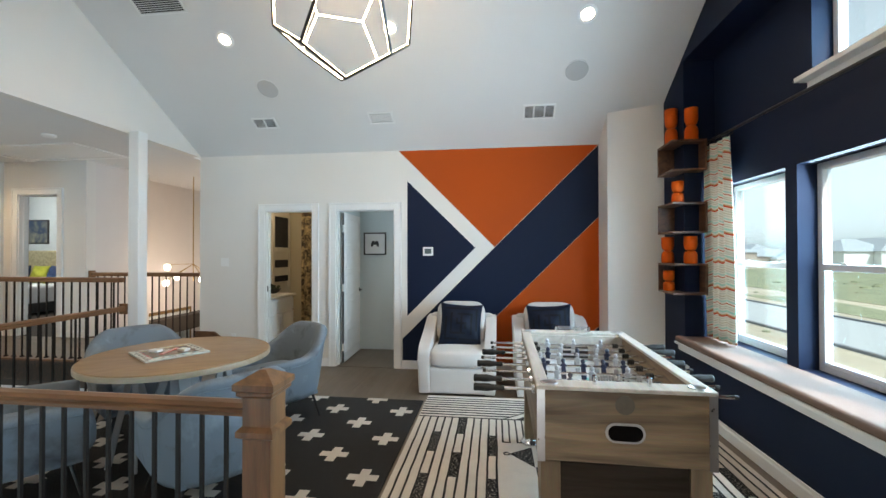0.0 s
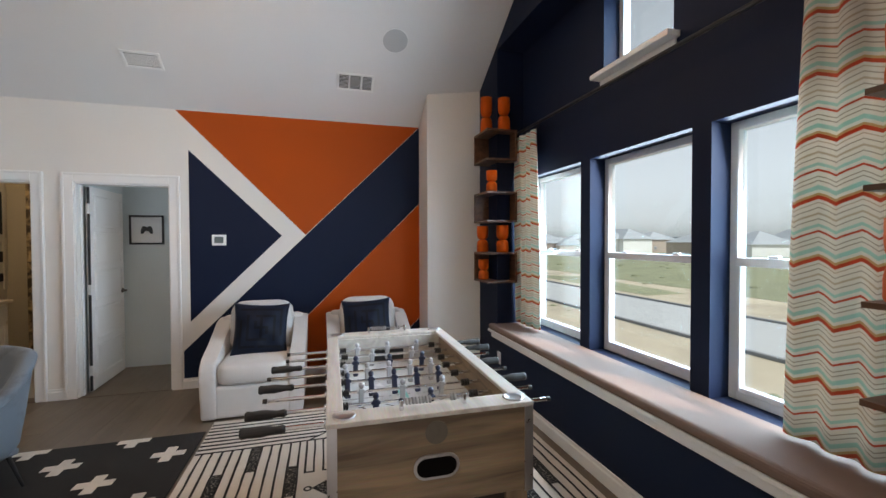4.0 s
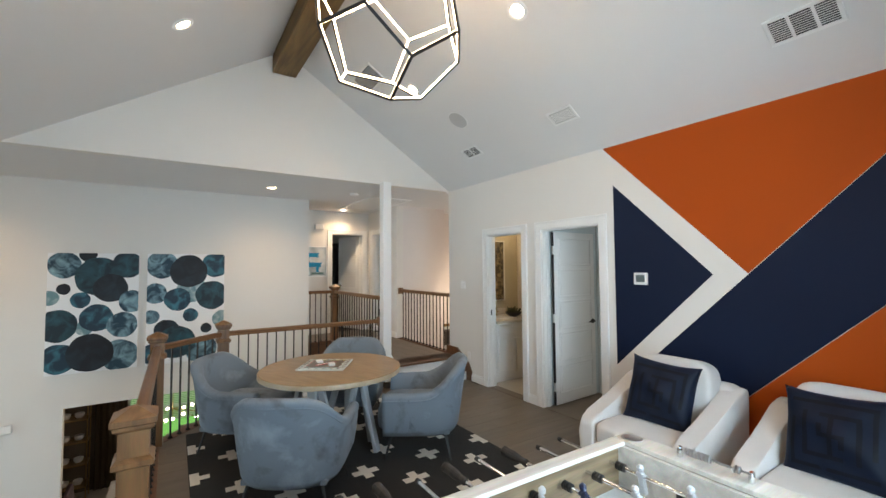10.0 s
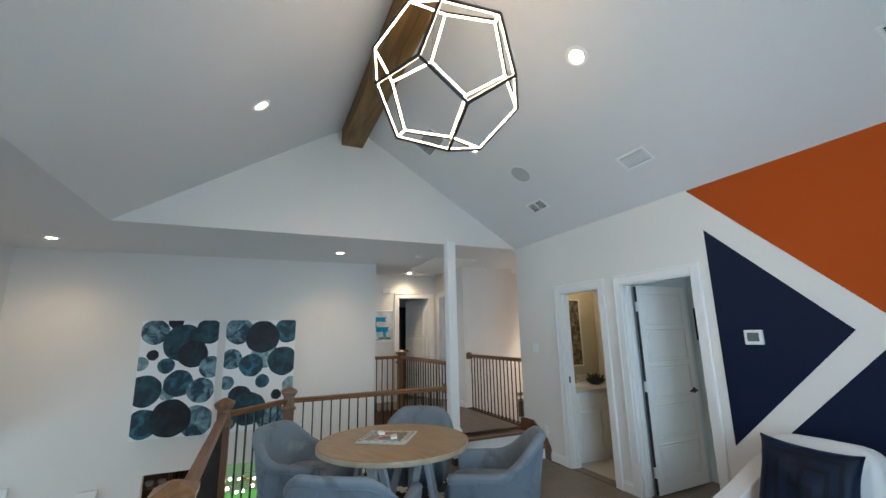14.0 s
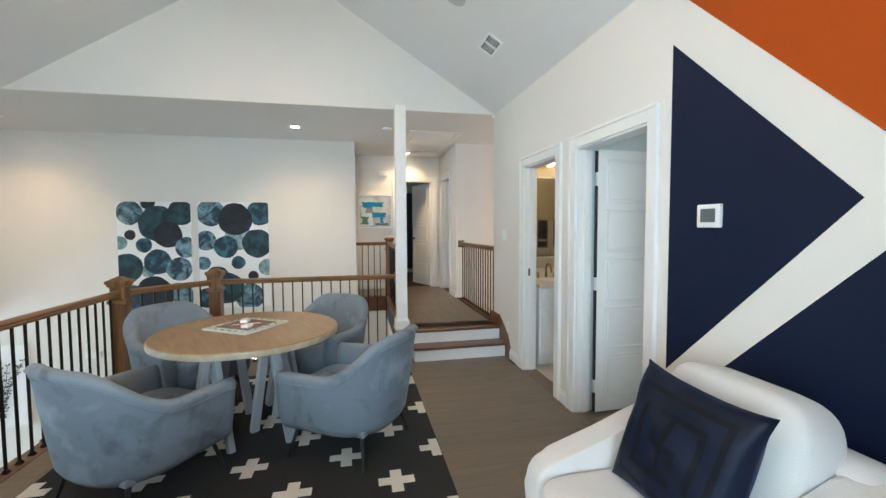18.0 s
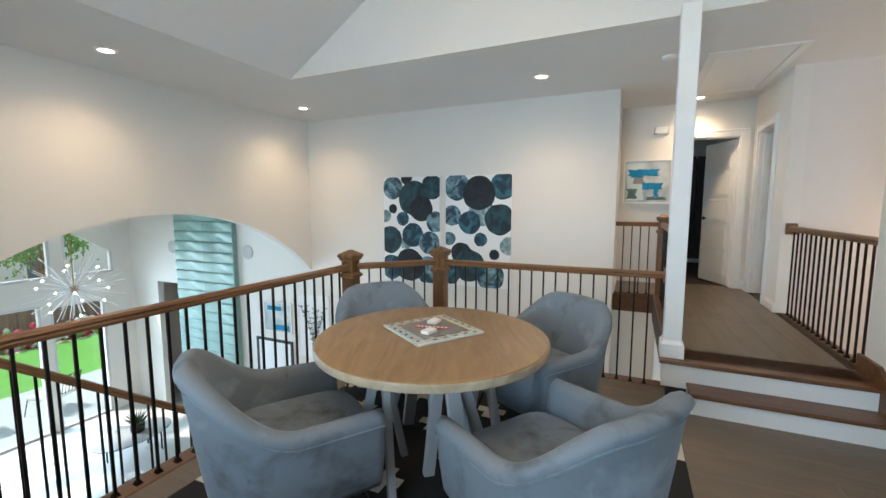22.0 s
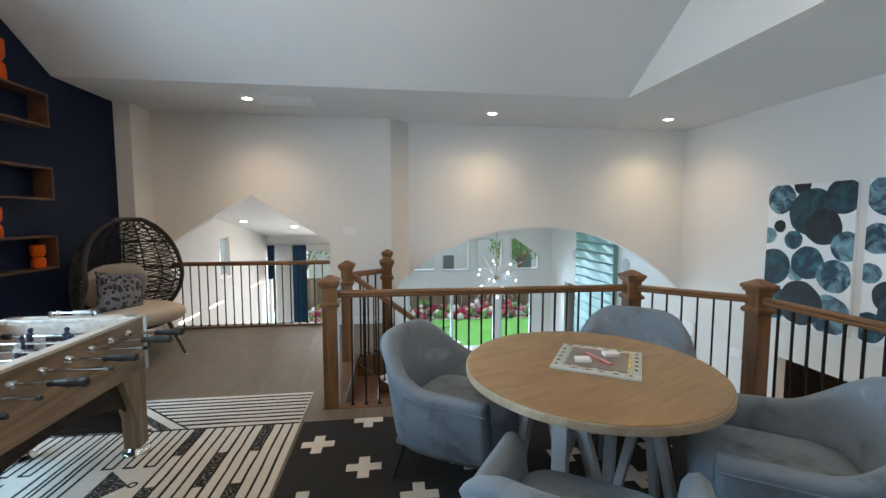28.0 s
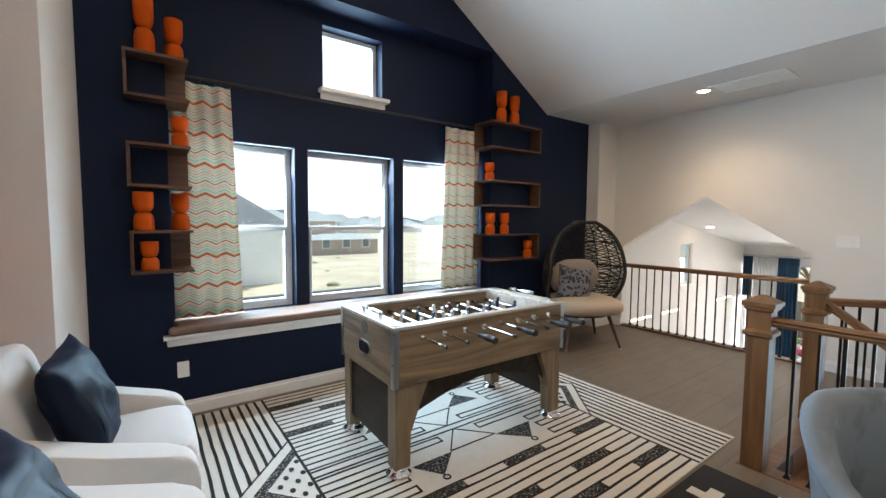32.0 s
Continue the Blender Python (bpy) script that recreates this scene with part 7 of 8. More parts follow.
part("bar", frustum(B(), (0.05, -0.26, 0), (0.05, 0.30, 0), 0.008, 0.008, 10), M_BRASS, tr)
for y in (-0.12, 0.15):
    b = B()
    box(b, 0.040, 0.066, y - 0.125, y + 0.125, -0.53, 0.010, 0.008, 2)
    part("towel", b, M_STONE, tr, "hanging cream towel")
    b = B()
    box(b, 0.034, 0.074, y - 0.085, y + 0.085, -0.41, 0.016, 0.008, 2)
    tw = part("towel", b, M_TOWEL, tr, "hanging black towel")
    b = B()
    box(b, 0.0735, 0.0755, y - 0.07, y + 0.07, -0.31, -0.285)
    part("woven_band", b, M_STEEL, tw, "pale woven band")
lc = thing("linen_cabinet", "cream linen cabinet with a dark panel and open shelves", "cabinet")
b = B()
box(b, -3.618, -3.52, 6.58, 7.19, 0.006, 2.30, 0.004, 1)
part("carcass", b, M_STONE, lc)
# a dark panel, and two flat dark slabs that paint shelf slot shade
for za, zb in ((1.58, 2.10), (1.24, 1.37), (1.00, 1.10)):
    b = B()
    box(b, -3.525, -3.514, 6.66, 7.12, za, zb, 0.002, 1)
    part("panel" if zb > 2 else "shelf_slot", b, M_TOWEL, lc, "flat dark slab on the cabinet front")
for ya, yb, za, zb in ((6.60, 6.66, 0.9, 2.16), (7.12, 7.18, 0.9, 2.16), (6.66, 7.12, 2.10, 2.16), (6.66, 7.12, 1.50, 1.58)):
    b = B()
    box(b, -3.52, -3.505, ya, yb, za, zb, 0.003, 1)
    part("frame", b, M_STONE, lc)
M_LEAFCURT = ink("leaf_print_fabric", (0.05, 0.035, 0.018), (0.55, 0.42, 0.22), 22)
sc2 = thing("shower_curtain", "tan shower curtain with a dark leaf print", "shower curtain")
b = B()
rows = []
for j in (0, 1):
    rows.append([b.verts.new((-3.2 + 1.1 * i / 60, 6.98 + 0.025 * math.sin(i * 1.0) + 0.02 * j, 0.10)) for i in range(61)])
    rows.append([b.verts.new((-3.2 + 1.1 * i / 60, 6.98 + 0.025 * math.sin(i * 1.0) + 0.02 * j, 2.25)) for i in range(61)])
for a in (0, 2):
    for i in range(60):
        b.faces.new((rows[a][i], rows[a][i + 1], rows[a + 1][i + 1], rows[a + 1][i]))
part("panel", b, M_LEAFCURT, sc2, smooth=True)

# unseen point lights added to brighten the side rooms, none with its own fixture
for nm, x, y, z, e, c in (("bedroom_glow", 0.4, 6.0, 2.4, 10, (0.8, 0.92, 1.0)), ("far_bedroom_glow", -9.0, 6.9, 2.5, 34, (0.95, 0.98, 1.0)), ("foyer_glow", -5.0, 7.2, 0.9, 18, (1.0, 0.87, 0.75)), ("dining_glow", -7.4, 2.0, -0.9, 12, (1.0, 0.82, 0.6)), ("closet_glow", -8.2, 4.4, 2.4, 0.6, (1.0, 0.9, 0.8))):
    l = new(nm, bpy.data.lights.new(nm, "POINT"))
    l.data.energy, l.data.color, l.data.shadow_soft_size = e, c, 0.2
    l.location = (x, y, z)

# foyer chandelier of glass globes
ch = thing("globe_chandelier", "chandelier of glowing glass globes over the foyer", "chandelier", pose(-5.05, 6.75, 0))
part("stem", frustum(B(), (0, 0, 1.0), (0, 0, EAVE), 0.008, 0.008, 8), M_BRASS, ch)
M_GLOBE = emitter("globe_glow", (1.0, 0.86, 0.66), 7.0)
for k, (dx, dy, z) in enumerate(((-0.45, -0.05, 1.24), (-0.40, 0.12, 1.06), (-0.36, -0.18, 0.98), (0.12, 0.1, 1.0), (0.24, -0.1, 1.04), (0.36, 0.05, 0.98), (0.0, 0.25, 1.12))):
    g = part("globe", lathe(B(), [(0.004, -0.055), (0.035, -0.043), (0.055, 0.0), (0.035, 0.043), (0.004, 0.055)], 16, (dx, dy, z)), M_GLOBE, ch, "glowing globe", smooth=True)
    part("arm", frustum(B(), (0, 0, 1.3), (dx, dy, z + 0.05), 0.005, 0.005, 6), M_BRASS, g)
fw = thing("framed_picture", "wide framed picture on the foyer wall", "picture", pose(-6.098, 7.2, -0.1, 0, 0, 90))
b = B()
box(b, -0.8, 0.8, -0.03, 0.0, -0.5, 0.5, 0.004, 1)
part("frame", b, M_BEAM, fw)
b = B()
box(b, -0.74, 0.74, -0.034, -0.028, -0.44, 0.44)
part("print", b, M_PALEABS, fw)

# bed in the far bedroom
bedm = mat("white_bedding", (0.70, 0.71, 0.73), 0.9, vary=0.05, scale=5, bump=0.3)
bed = thing("bed", "bed with white bedding and blue pillows", "bed", pose(-9.6, 7.3, HALL))
b = B()
box(b, -0.8, 0.8, -1.0, 0.95, 0.12, 0.55, 0.06, 3)
part("mattress", b, bedm, bed)
b = B()
box(b, -0.85, 0.85, -1.02, 0.98, 0.03, 0.22, 0.01, 1)
part("bed_frame", b, M_BLACK, bed)
b = B()
box(b, -0.85, 0.85, 0.90, 0.99, 0.2, 1.25, 0.03, 3)
part("headboard", b, mat("patterned_headboard", (0.42, 0.38, 0.24), 0.9, vary=0.6, scale=18), bed)
for x, c in ((-0.45, (0.03, 0.06, 0.14)), (0.05, (0.40, 0.42, 0.05)), (0.45, (0.03, 0.06, 0.14))):
    throw_pillow(pose(-9.6 + x, 7.93, HALL + 0.74, -18, 0, 0), "scatter pillow on the bed", 0.40, mat("pillow_cotton", c, 0.9, vary=0.2), False)
framed(pose(-10.15, 8.298, 1.97), 0.74, 0.54, M_BLACK, ink("navy_stripe_print", (0.03, 0.06, 0.12), (0.35, 0.35, 0.25), 7), "framed navy print over the bed", 0.03)
# dark clothes in the closet beyond the hall door
cl = thing("hanging_clothes", "dark clothes hanging beyond the hall door", "clothes", pose(-8.3, 4.85, HALL))
part("rail", frustum(B(), (0, -0.85, 1.95), (0, 0.50, 1.95), 0.012, 0.012, 8), M_STEEL, cl)
for k in range(15):
    b = B()
    y = -0.82 + 0.09 * k
    prism(b, [(-0.22, 0.25), (0.22, 0.25), (0.20, 1.78), (0.03, 1.92), (-0.03, 1.92), (-0.20, 1.78)], "y", y - 0.035, y + 0.035)
    part("garment", b, M_WHITE if k == 13 else M_TOWEL, cl)

# ---- great room below ----
M_SLATE = mat("teal_wave_tile", (0.23, 0.39, 0.35), 0.35, vary=0.22, scale=3.5, bump=0.1, stretch=(1, 0.5, 3), spread=0.16)
fp = thing("fireplace_wall", "tall chimney breast of pale teal wavy tiles", "fireplace", kind="structure")
b = B()
box(b, -5.788, -5.70, -4.55, -2.86, W_HOUSE, 1.318)
part("backing", b, M_SLATE, fp)
tile = None
for r in range(22):
    z = W_HOUSE + 0.02 + 0.2 * r
    if z + 0.19 > 1.31:
        break
    for k in range(2):
        y = -4.545 + 0.845 * k
        m2 = Matrix.Translation((-5.70, y, z))
        if tile is None:
            b = B()
            n = 14
            top, bot = [], []
            for j in range(5):
                row = [b.verts.new((0.004 + 0.013 * (j / 4) + 0.011 * math.sin(2.2 * math.pi * i / n + j * 0.8), 0.835 * i / n, 0.192 * j / 4 + (0.012 * math.sin(4.5 * math.pi * i / n) if 0 < j < 4 else 0))) for i in range(n + 1)]
                top.append(row)
            for ra, rb in zip(top, top[1:]):
                for i in range(n):
                    b.faces.new((ra[i], ra[i + 1], rb[i + 1], rb[i]))
            base = [b.verts.new((0.0, 0.835 * i / n, 0.192)) for i in range(n + 1)]
            for i in range(n):
                b.faces.new((top[4][i], top[4][i + 1], base[i + 1], base[i]))
            tile = part("tile", b, M_SLATE, fp, smooth=True)
            tile.matrix_basis = m2
        else:
            share("tile", tile, fp, m2)
fi = thing("fireplace", "black framed linear fireplace in the tiled wall", "fireplace")
b = B()
box(b, -5.70, -5.60, -4.34, -3.01, -2.44, -1.96, 0.01, 1)
part("surround", b, M_BLACK, fi)
b = B()
box(b, -5.605, -5.596, -4.20, -3.15, -2.34, -2.06)
part("glass", b, mat("fire_glass", (0.20, 0.22, 0.24), 0.1, vary=0.2), fi)
for y, z in ((-4.80, 0.55), (-2.58, 0.54)):
    s = thing("wall_speaker", "round grey speaker on the great room wall", "speaker", pose(-5.788, y, z, 0, 90, 0), "wall speakers")
    part("grille", lathe(B(), [(0.13, 0.0), (0.13, 0.008), (0.08, 0.012)], 28), M_GRILLE, s)
framed(pose(-5.785, -1.88, -0.625, 0, 0, 90), 0.68, 0.57, M_TRIM, M_PALEABS, "abstract print with a cyan stroke", 0.02)
for za, zb, ya, yb in ((-0.50, -0.42, -2.12, -1.78), (-0.86, -0.76, -1.95, -1.60)):
    b = B()
    box(b, -5.762, -5.757, ya, yb, za, zb, 0.001, 1)
    tagged(part("brush_stroke", b, M_CYAN), "cyan brush stroke on the lower print", "painting")
framed(pose(-5.785, -1.99, -1.485, 0, 0, 90), 0.90, 0.87, M_BLACK, M_CANVAS, "black framed white print by the stairs", 0.05)
framed(pose(-5.785, -1.035, -0.70, 0, 0, 90), 0.71, 1.15, M_TRIM, M_CANVAS, "white framed print of grey branches by the stairs", 0.02)
b = B()
random.seed(5)
for k in range(7):                       # bare stems with small leaves
    y, z, lean = -1.04 + random.uniform(-0.03, 0.03), -1.22, -0.45 + 0.15 * k + random.uniform(-0.08, 0.08)
    for q in range(9):
        y2, z2 = y + lean * (0.02 + 0.014 * q) + random.uniform(-0.014, 0.014), z + random.uniform(0.07, 0.11)
        frustum(b, (-5.766, y, z), (-5.766, y2, z2), 0.004, 0.003, 4, False)
        for e in (-1, 1):
            ly, lz = y2 + e * random.uniform(0.015, 0.05), z2 + random.uniform(0.0, 0.03)
            prism(b, [(y2, z2), (ly, lz - 0.008), (ly + e * 0.012, lz + 0.012), (ly - e * 0.006, lz + 0.010)], "x", -5.769, -5.764)
        y, z = y2, z2
tagged(part("branch_print", b, mat("grey_ink", (0.10, 0.115, 0.125), 0.8, vary=0.5, scale=40)), "grey inked branches on the framed print", "painting")

st = thing("starburst_chandelier", "starburst chandelier of glass rods and small bulbs", "chandelier", pose(-3.37, -3.21, 0.242))
part("core", lathe(B(), [(0.01, -0.06), (0.05, -0.04), (0.065, 0.0), (0.05, 0.04), (0.01, 0.06)], 16), M_BRASS, st, smooth=True)
part("stem", frustum(B(), (0, 0, 0.05), (0, 0, 1.078), 0.007, 0.007, 8), M_BRASS, st)
M_ROD = mat("acrylic_rod", (0.80, 0.82, 0.84), 0.15, 0.0, 0.02, 5, 0.0)
M_BULB = emitter("bulb_glow", (1.0, 0.92, 0.80), 9.0)
random.seed(3)
for k in range(90):
    zc = 1 - 2 * (k + 0.5) / 90
    a = k * 2.39996
    d = Vector(((1 - zc * zc) ** 0.5 * math.cos(a), (1 - zc * zc) ** 0.5 * math.sin(a), zc * 0.8)).normalized()
    L = random.uniform(0.38, 0.64)
    part("rod", frustum(B(), d * 0.06, d * L, 0.006, 0.005, 5), M_ROD, st)
    if k % 6 == 3:
        part("bulb", lathe(B(), [(0.003, -0.015), (0.015, -0.006), (0.015, 0.007), (0.003, 0.015)], 10, d * 0.40), M_BULB, st, "glowing bulb", smooth=True)
for x, y in ((-4.25, -1.90), (-2.2, -2.2), (-4.6, -5.4), (1.60, -3.60), (0.82, -4.37)):
    z = 1.32 if x < -1.25 else 1.80 + 0.155 * (y + 0.94)
    l = thing("recessed_light", "round recessed ceiling light, switched on", "ceiling light", pose(x, y, z, 180 if x < -1.25 else 188.8), "recessed lights")
    part("trim_ring", lathe(B(), [(0.062, -0.001), (0.085, -0.001), (0.085, 0.004), (0.062, 0.006)], 24, caps=False), M_TRIM, l)
    part("lens", lathe(B(), [(0.060, 0.0005), (0.058, 0.004), (0.03, 0.006)], 20), M_LAMP, l, "glowing lens")


def great_window(x0, x1, z0, z1, mull=0):
    w = thing("window_2", "tall white framed great room window", "window", kind="structure")
    f = 0.05
    for xa, xb, za, zb in ((x0, x0 + f, z0, z1), (x1 - f, x1, z0, z1), (x0 + f, x1 - f, z0, z0 + f), (x0 + f, x1 - f, z1 - f, z1)):
        b2 = B()
        box(b2, xa, xb, -6.40, -6.31, za, zb, 0.004, 1)
        part("window_frame", b2, M_VINYL, w)
    for k in range(mull):
        x = x0 + (x1 - x0) * (k + 1) / (mull + 1)
        b2 = B()
        box(b2, x - 0.04, x + 0.04, -6.40, -6.31, z0 + f, z1 - f)
        part("mullion", b2, M_VINYL, w)
    b2 = B()
    box(b2, x0 + f, x1 - f, -6.365, -6.36, z0 + f, z1 - f)
    part("pane", b2, M_GLASS, w).visible_shadow = False


for i, (xa, xb, za, zb) in enumerate(GREAT_WIN):
    great_window(xa, xb, za, zb, 1 if i in (4, 6) else 0)
M_CURTBLUE = mat("deep_blue_curtain", (0.008, 0.06, 0.13), 0.85, vary=0.2, scale=8, bump=0.2)
for xa, xb, z0 in ((1.74, 1.915, -0.14), (0.94, 1.29, -2.7)):
    c = thing("curtain", "deep blue curtain beside the tall window", "curtain", None, "blue curtains")
    b = B()
    n = 40
    lo = [b.verts.new((xa + (xb - xa) * i / n, -6.22 + 0.03 * math.sin(i * 0.95), z0)) for i in range(n + 1)]
    hi = [b.verts.new((xa + (xb - xa) * i / n, -6.22 + 0.03 * math.sin(i * 0.95), 0.74)) for i in range(n + 1)]
    lo2 = [b.verts.new((xa + (xb - xa) * i / n, -6.215 + 0.03 * math.sin(i * 0.95), z0)) for i in range(n + 1)]
    hi2 = [b.verts.new((xa + (xb - xa) * i / n, -6.215 + 0.03 * math.sin(i * 0.95), 0.74)) for i in range(n + 1)]
    for i in range(n):
        b.faces.new((lo[i], lo[i + 1], hi[i + 1], hi[i]))
        b.faces.new((lo2[i], hi2[i], hi2[i + 1], lo2[i + 1]))
    part("panel", b, M_CURTBLUE, c, smooth=True)
M_SHEER = mat("white_sheer", (0.80, 0.82, 0.83), 0.9, vary=0.04, bump=0.2)
shc = thing("curtain", "white sheer curtain across the tall window", "curtain")
b = B()
lo = [b.verts.new((1.29 + 0.45 * i / 40, -6.25 + 0.02 * math.sin(i * 1.2), -2.7)) for i in range(41)]
hi = [b.verts.new((1.29 + 0.45 * i / 40, -6.25 + 0.02 * math.sin(i * 1.2), 0.74)) for i in range(41)]
for i in range(40):
    b.faces.new((lo[i], lo[i + 1], hi[i + 1], hi[i]))
ob = part("panel", b, M_SHEER, shc, smooth=True)
sol = ob.modifiers.new("thickness", "SOLIDIFY")
sol.thickness = 0.004
part_rod = thing("curtain_rod", "curtain rod over the tall window", "curtain rod")
part("pole", frustum(B(), (0.1, -6.21, 0.77), (1.92, -6.21, 0.77), 0.014, 0.014, 10), M_STEEL, part_rod)

# sofa and glass coffee table on the lower floor
sf = thing("sofa", "white sofa with dark pillows in the great room", "sofa", pose(-2.7, -2.2, W_HOUSE))
b = B()
box(b, -1.0, 1.0, -0.45, 0.45, 0.1, 0.42, 0.06, 3)
part("seat", b, M_BOUCLE, sf)
b = B()
box(b, -1.0, 1.0, 0.25, 0.47, 0.42, 0.80, 0.07, 3)
part("backrest", b, M_BOUCLE, sf)
for s in (-1, 1):
    b = B()
    box(b, min(s * 1.0, s * 0.8), max(s * 1.0, s * 0.8), -0.45, 0.25, 0.42, 0.60, 0.06, 3)
    part("arm", b, M_BOUCLE, sf)
for x in (-0.55, 0.1, 0.55):
    throw_pillow(pose(-2.7 + x, -2.13, W_HOUSE + 0.62, -20, 0, 8), "dark red and navy pillow on the sofa", 0.42, mat("plum_cotton", (0.10, 0.03, 0.05), 0.9, vary=0.4), False)
cf = thing("coffee_table", "oval glass coffee table with a black rim", "coffee table", pose(-4.4, -4.05, W_HOUSE))
b = B()
lathe(b, [(0.60, 0.40), (0.62, 0.405), (0.62, 0.42), (0.60, 0.425), (0.02, 0.425)], 40)
tp = part("top", b, mat("grey_glass_top", (0.32, 0.33, 0.34), 0.08, vary=0.05, bump=0), cf)
tp.scale = (1.0, 0.65, 1.0)
for k in range(4):
    a = math.pi / 4 + math.pi / 2 * k
    part("leg", frustum(B(), (0.48 * math.cos(a), 0.30 * math.sin(a), 0), (0.48 * math.cos(a), 0.30 * math.sin(a), 0.405), 0.014, 0.014, 8), M_BLACK, cf)
pl = thing("potted_plant", "spiky potted succulent on the coffee table", "plant", pose(-4.48, -4.07, W_HOUSE + 0.425))
part("pot", lathe(B(), [(0.08, 0), (0.11, 0.02), (0.12, 0.14), (0.10, 0.145), (0.02, 0.12)], 18), M_BLACK, pl, smooth=True)
b = B()
for k in range(34):
    a, t = k * 2.4, 0.25 + 0.9 * (k / 34)
    tip = Vector((math.cos(a) * math.sin(t), math.sin(a) * math.sin(t), math.cos(t))) * 0.27
    frustum(b, (0, 0, 0.13), Vector((0, 0, 0.13)) + tip * 0.6, 0.012, 0.010, 5, False)
    frustum(b, Vector((0, 0, 0.13)) + tip * 0.6, Vector((0, 0, 0.13)) + tip, 0.010, 0.001, 5, False)
part("leaves", b, mat("succulent_green", (0.04, 0.075, 0.035), 0.6, vary=0.3), pl)
# dining room seen below the canvases
ds = thing("display_shelf", "gilt shelf with stacked white dishes in the dining room", "shelf", pose(-9.95, 0.02, W_HOUSE))
for z in (0.3, 0.75, 1.2, 1.65):
    b = B()
    box(b, -0.20, 0.20, -0.38, 0.38, z, z + 0.02)
    part("shelf_board", b, M_BRASS, ds)
for x, y in ((-0.19, -0.37), (0.19, -0.37), (-0.19, 0.37), (0.19, 0.37)):
    part("upright", frustum(B(), (x, y, 0), (x, y, 2.1), 0.012, 0.012, 6), M_BRASS, ds)
for z in (0.32, 0.77, 1.22, 1.67):
    for k in range(3):
        b = B()
        lathe(b, [(0.05, 0), (0.075, 0.03), (0.08, 0.09), (0.06, 0.10), (0.02, 0.07)], 14)
        d = tagged(part("dish", b, M_WHITE), "white dish on the gilt shelf", "dish", "dishes on the shelf")
        d.matrix_basis = pose(-9.95, 0.02 - 0.22 + 0.22 * k, W_HOUSE + z)
M_GILT = mat("gilt_relief", (0.55, 0.34, 0.08), 0.25, 1.0, 0.2, 12, 0.1)
for y in (-2.0, -1.42, -0.84):
    c = thing("gilt_panel", "narrow gilt wall panel of raised discs", "wall art", pose(-10.33, y, -2.05), "gilt wall panels")
    b = B()
    box(b, 0.0, 0.02, -0.12, 0.12, -0.65, 0.65, 0.004, 1)
    part("backing", b, M_GILT, c)
    for q in range(9):
        part("disc", lathe(B(), [(0.06, 0.018), (0.055, 0.035), (0.02, 0.045)], 14), M_GILT, c, smooth=True).matrix_basis = pose(0, 0.03 * (-1) ** q, -0.56 + 0.14 * q, 0, 90, 0)
dc = thing("curtain", "dark brown floor length curtain in the dining room", "curtain", pose(-10.2, 0.46, W_HOUSE))
b = B()
n = 30
lo = [b.verts.new((0.03 * math.sin(i * 1.1), 0.55 * i / n, 0.02)) for i in range(n + 1)]
hi = [b.verts.new((0.03 * math.sin(i * 1.1), 0.55 * i / n, 2.85)) for i in range(n + 1)]
lo2 = [b.verts.new((0.03 * math.sin(i * 1.1) - 0.01, 0.55 * i / n, 0.02)) for i in range(n + 1)]
hi2 = [b.verts.new((0.03 * math.sin(i * 1.1) - 0.01, 0.55 * i / n, 2.85)) for i in range(n + 1)]
for i in range(n):
    b.faces.new((lo[i], lo[i + 1], hi[i + 1], hi[i]))
    b.faces.new((lo2[i], hi2[i], hi2[i + 1], lo2[i + 1]))
part("panel", b, mat("umber_curtain", (0.05, 0.035, 0.022), 0.9, vary=0.2), dc, smooth=True)
dw = thing("window_3", "white framed dining room window", "window", kind="structure")
for ya, yb, za, zb in ((1.0, 1.05, -2.50, -0.75), (2.61, 2.66, -2.50, -0.75), (1.05, 2.61, -2.50, -2.45), (1.05, 2.61, -0.80, -0.75), (1.05, 2.61, -1.62, -1.58)):
    b = B()
    box(b, -10.43, -10.36, ya, yb, za, zb, 0.004, 1)
    part("window_frame", b, M_VINYL, dw)
b = B()
box(b, -10.41, -10.405, 1.05, 2.61, -2.45, -0.80)
part("pane", b, M_GLASS, dw).visible_shadow = False
bl3 = thing("window_blind", "white slatted blind half lowered over the dining window", "blind")
slat = None
for k in range(26):
    m2 = pose(-10.30, 1.83, -0.83 - 0.042 * k, 0, 24, 0)
    if slat is None:
        b = B()
        box(b, -0.019, 0.019, -0.77, 0.77, -0.0012, 0.0012)
        slat = part("slat", b, M_TRIM, bl3)
        slat.matrix_basis = m2
    else:
        share("slat", slat, bl3, m2)
b = B()
box(b, -10.325, -10.275, 1.05, 2.61, -0.81, -0.76, 0.004, 1)
part("headrail", b, M_TRIM, bl3)
dch = thing("dining_chandelier", "dining chandelier of small warm bulbs", "chandelier", pose(-8.1, 1.85, -1.15))
part("stem", frustum(B(), (0, 0, 0), (0, 0, 0.97), 0.007, 0.007, 8), M_BRASS, dch)
for k in range(14):
    a = k * 2.4
    p = Vector((0.30 * math.cos(a), 0.48 * math.sin(a), 0.07 * math.sin(k * 1.7)))
    part("bulb", lathe(B(), [(0.004, -0.03), (0.03, -0.01), (0.03, 0.012), (0.004, 0.03)], 10, p), M_BULB, dch, "glowing bulb", smooth=True)
    part("arm", frustum(B(), (0, 0, 0.12), p, 0.005, 0.005, 5), M_BRASS, dch)
dt = thing("dining_table", "white topped dining table below the stairs", "table", pose(-8.1, 1.85, W_HOUSE))
b = B()
box(b, -0.5, 0.5, -0.95, 0.95, 0.72, 0.76, 0.01, 2)
part("tabletop", b, M_WHITE, dt)
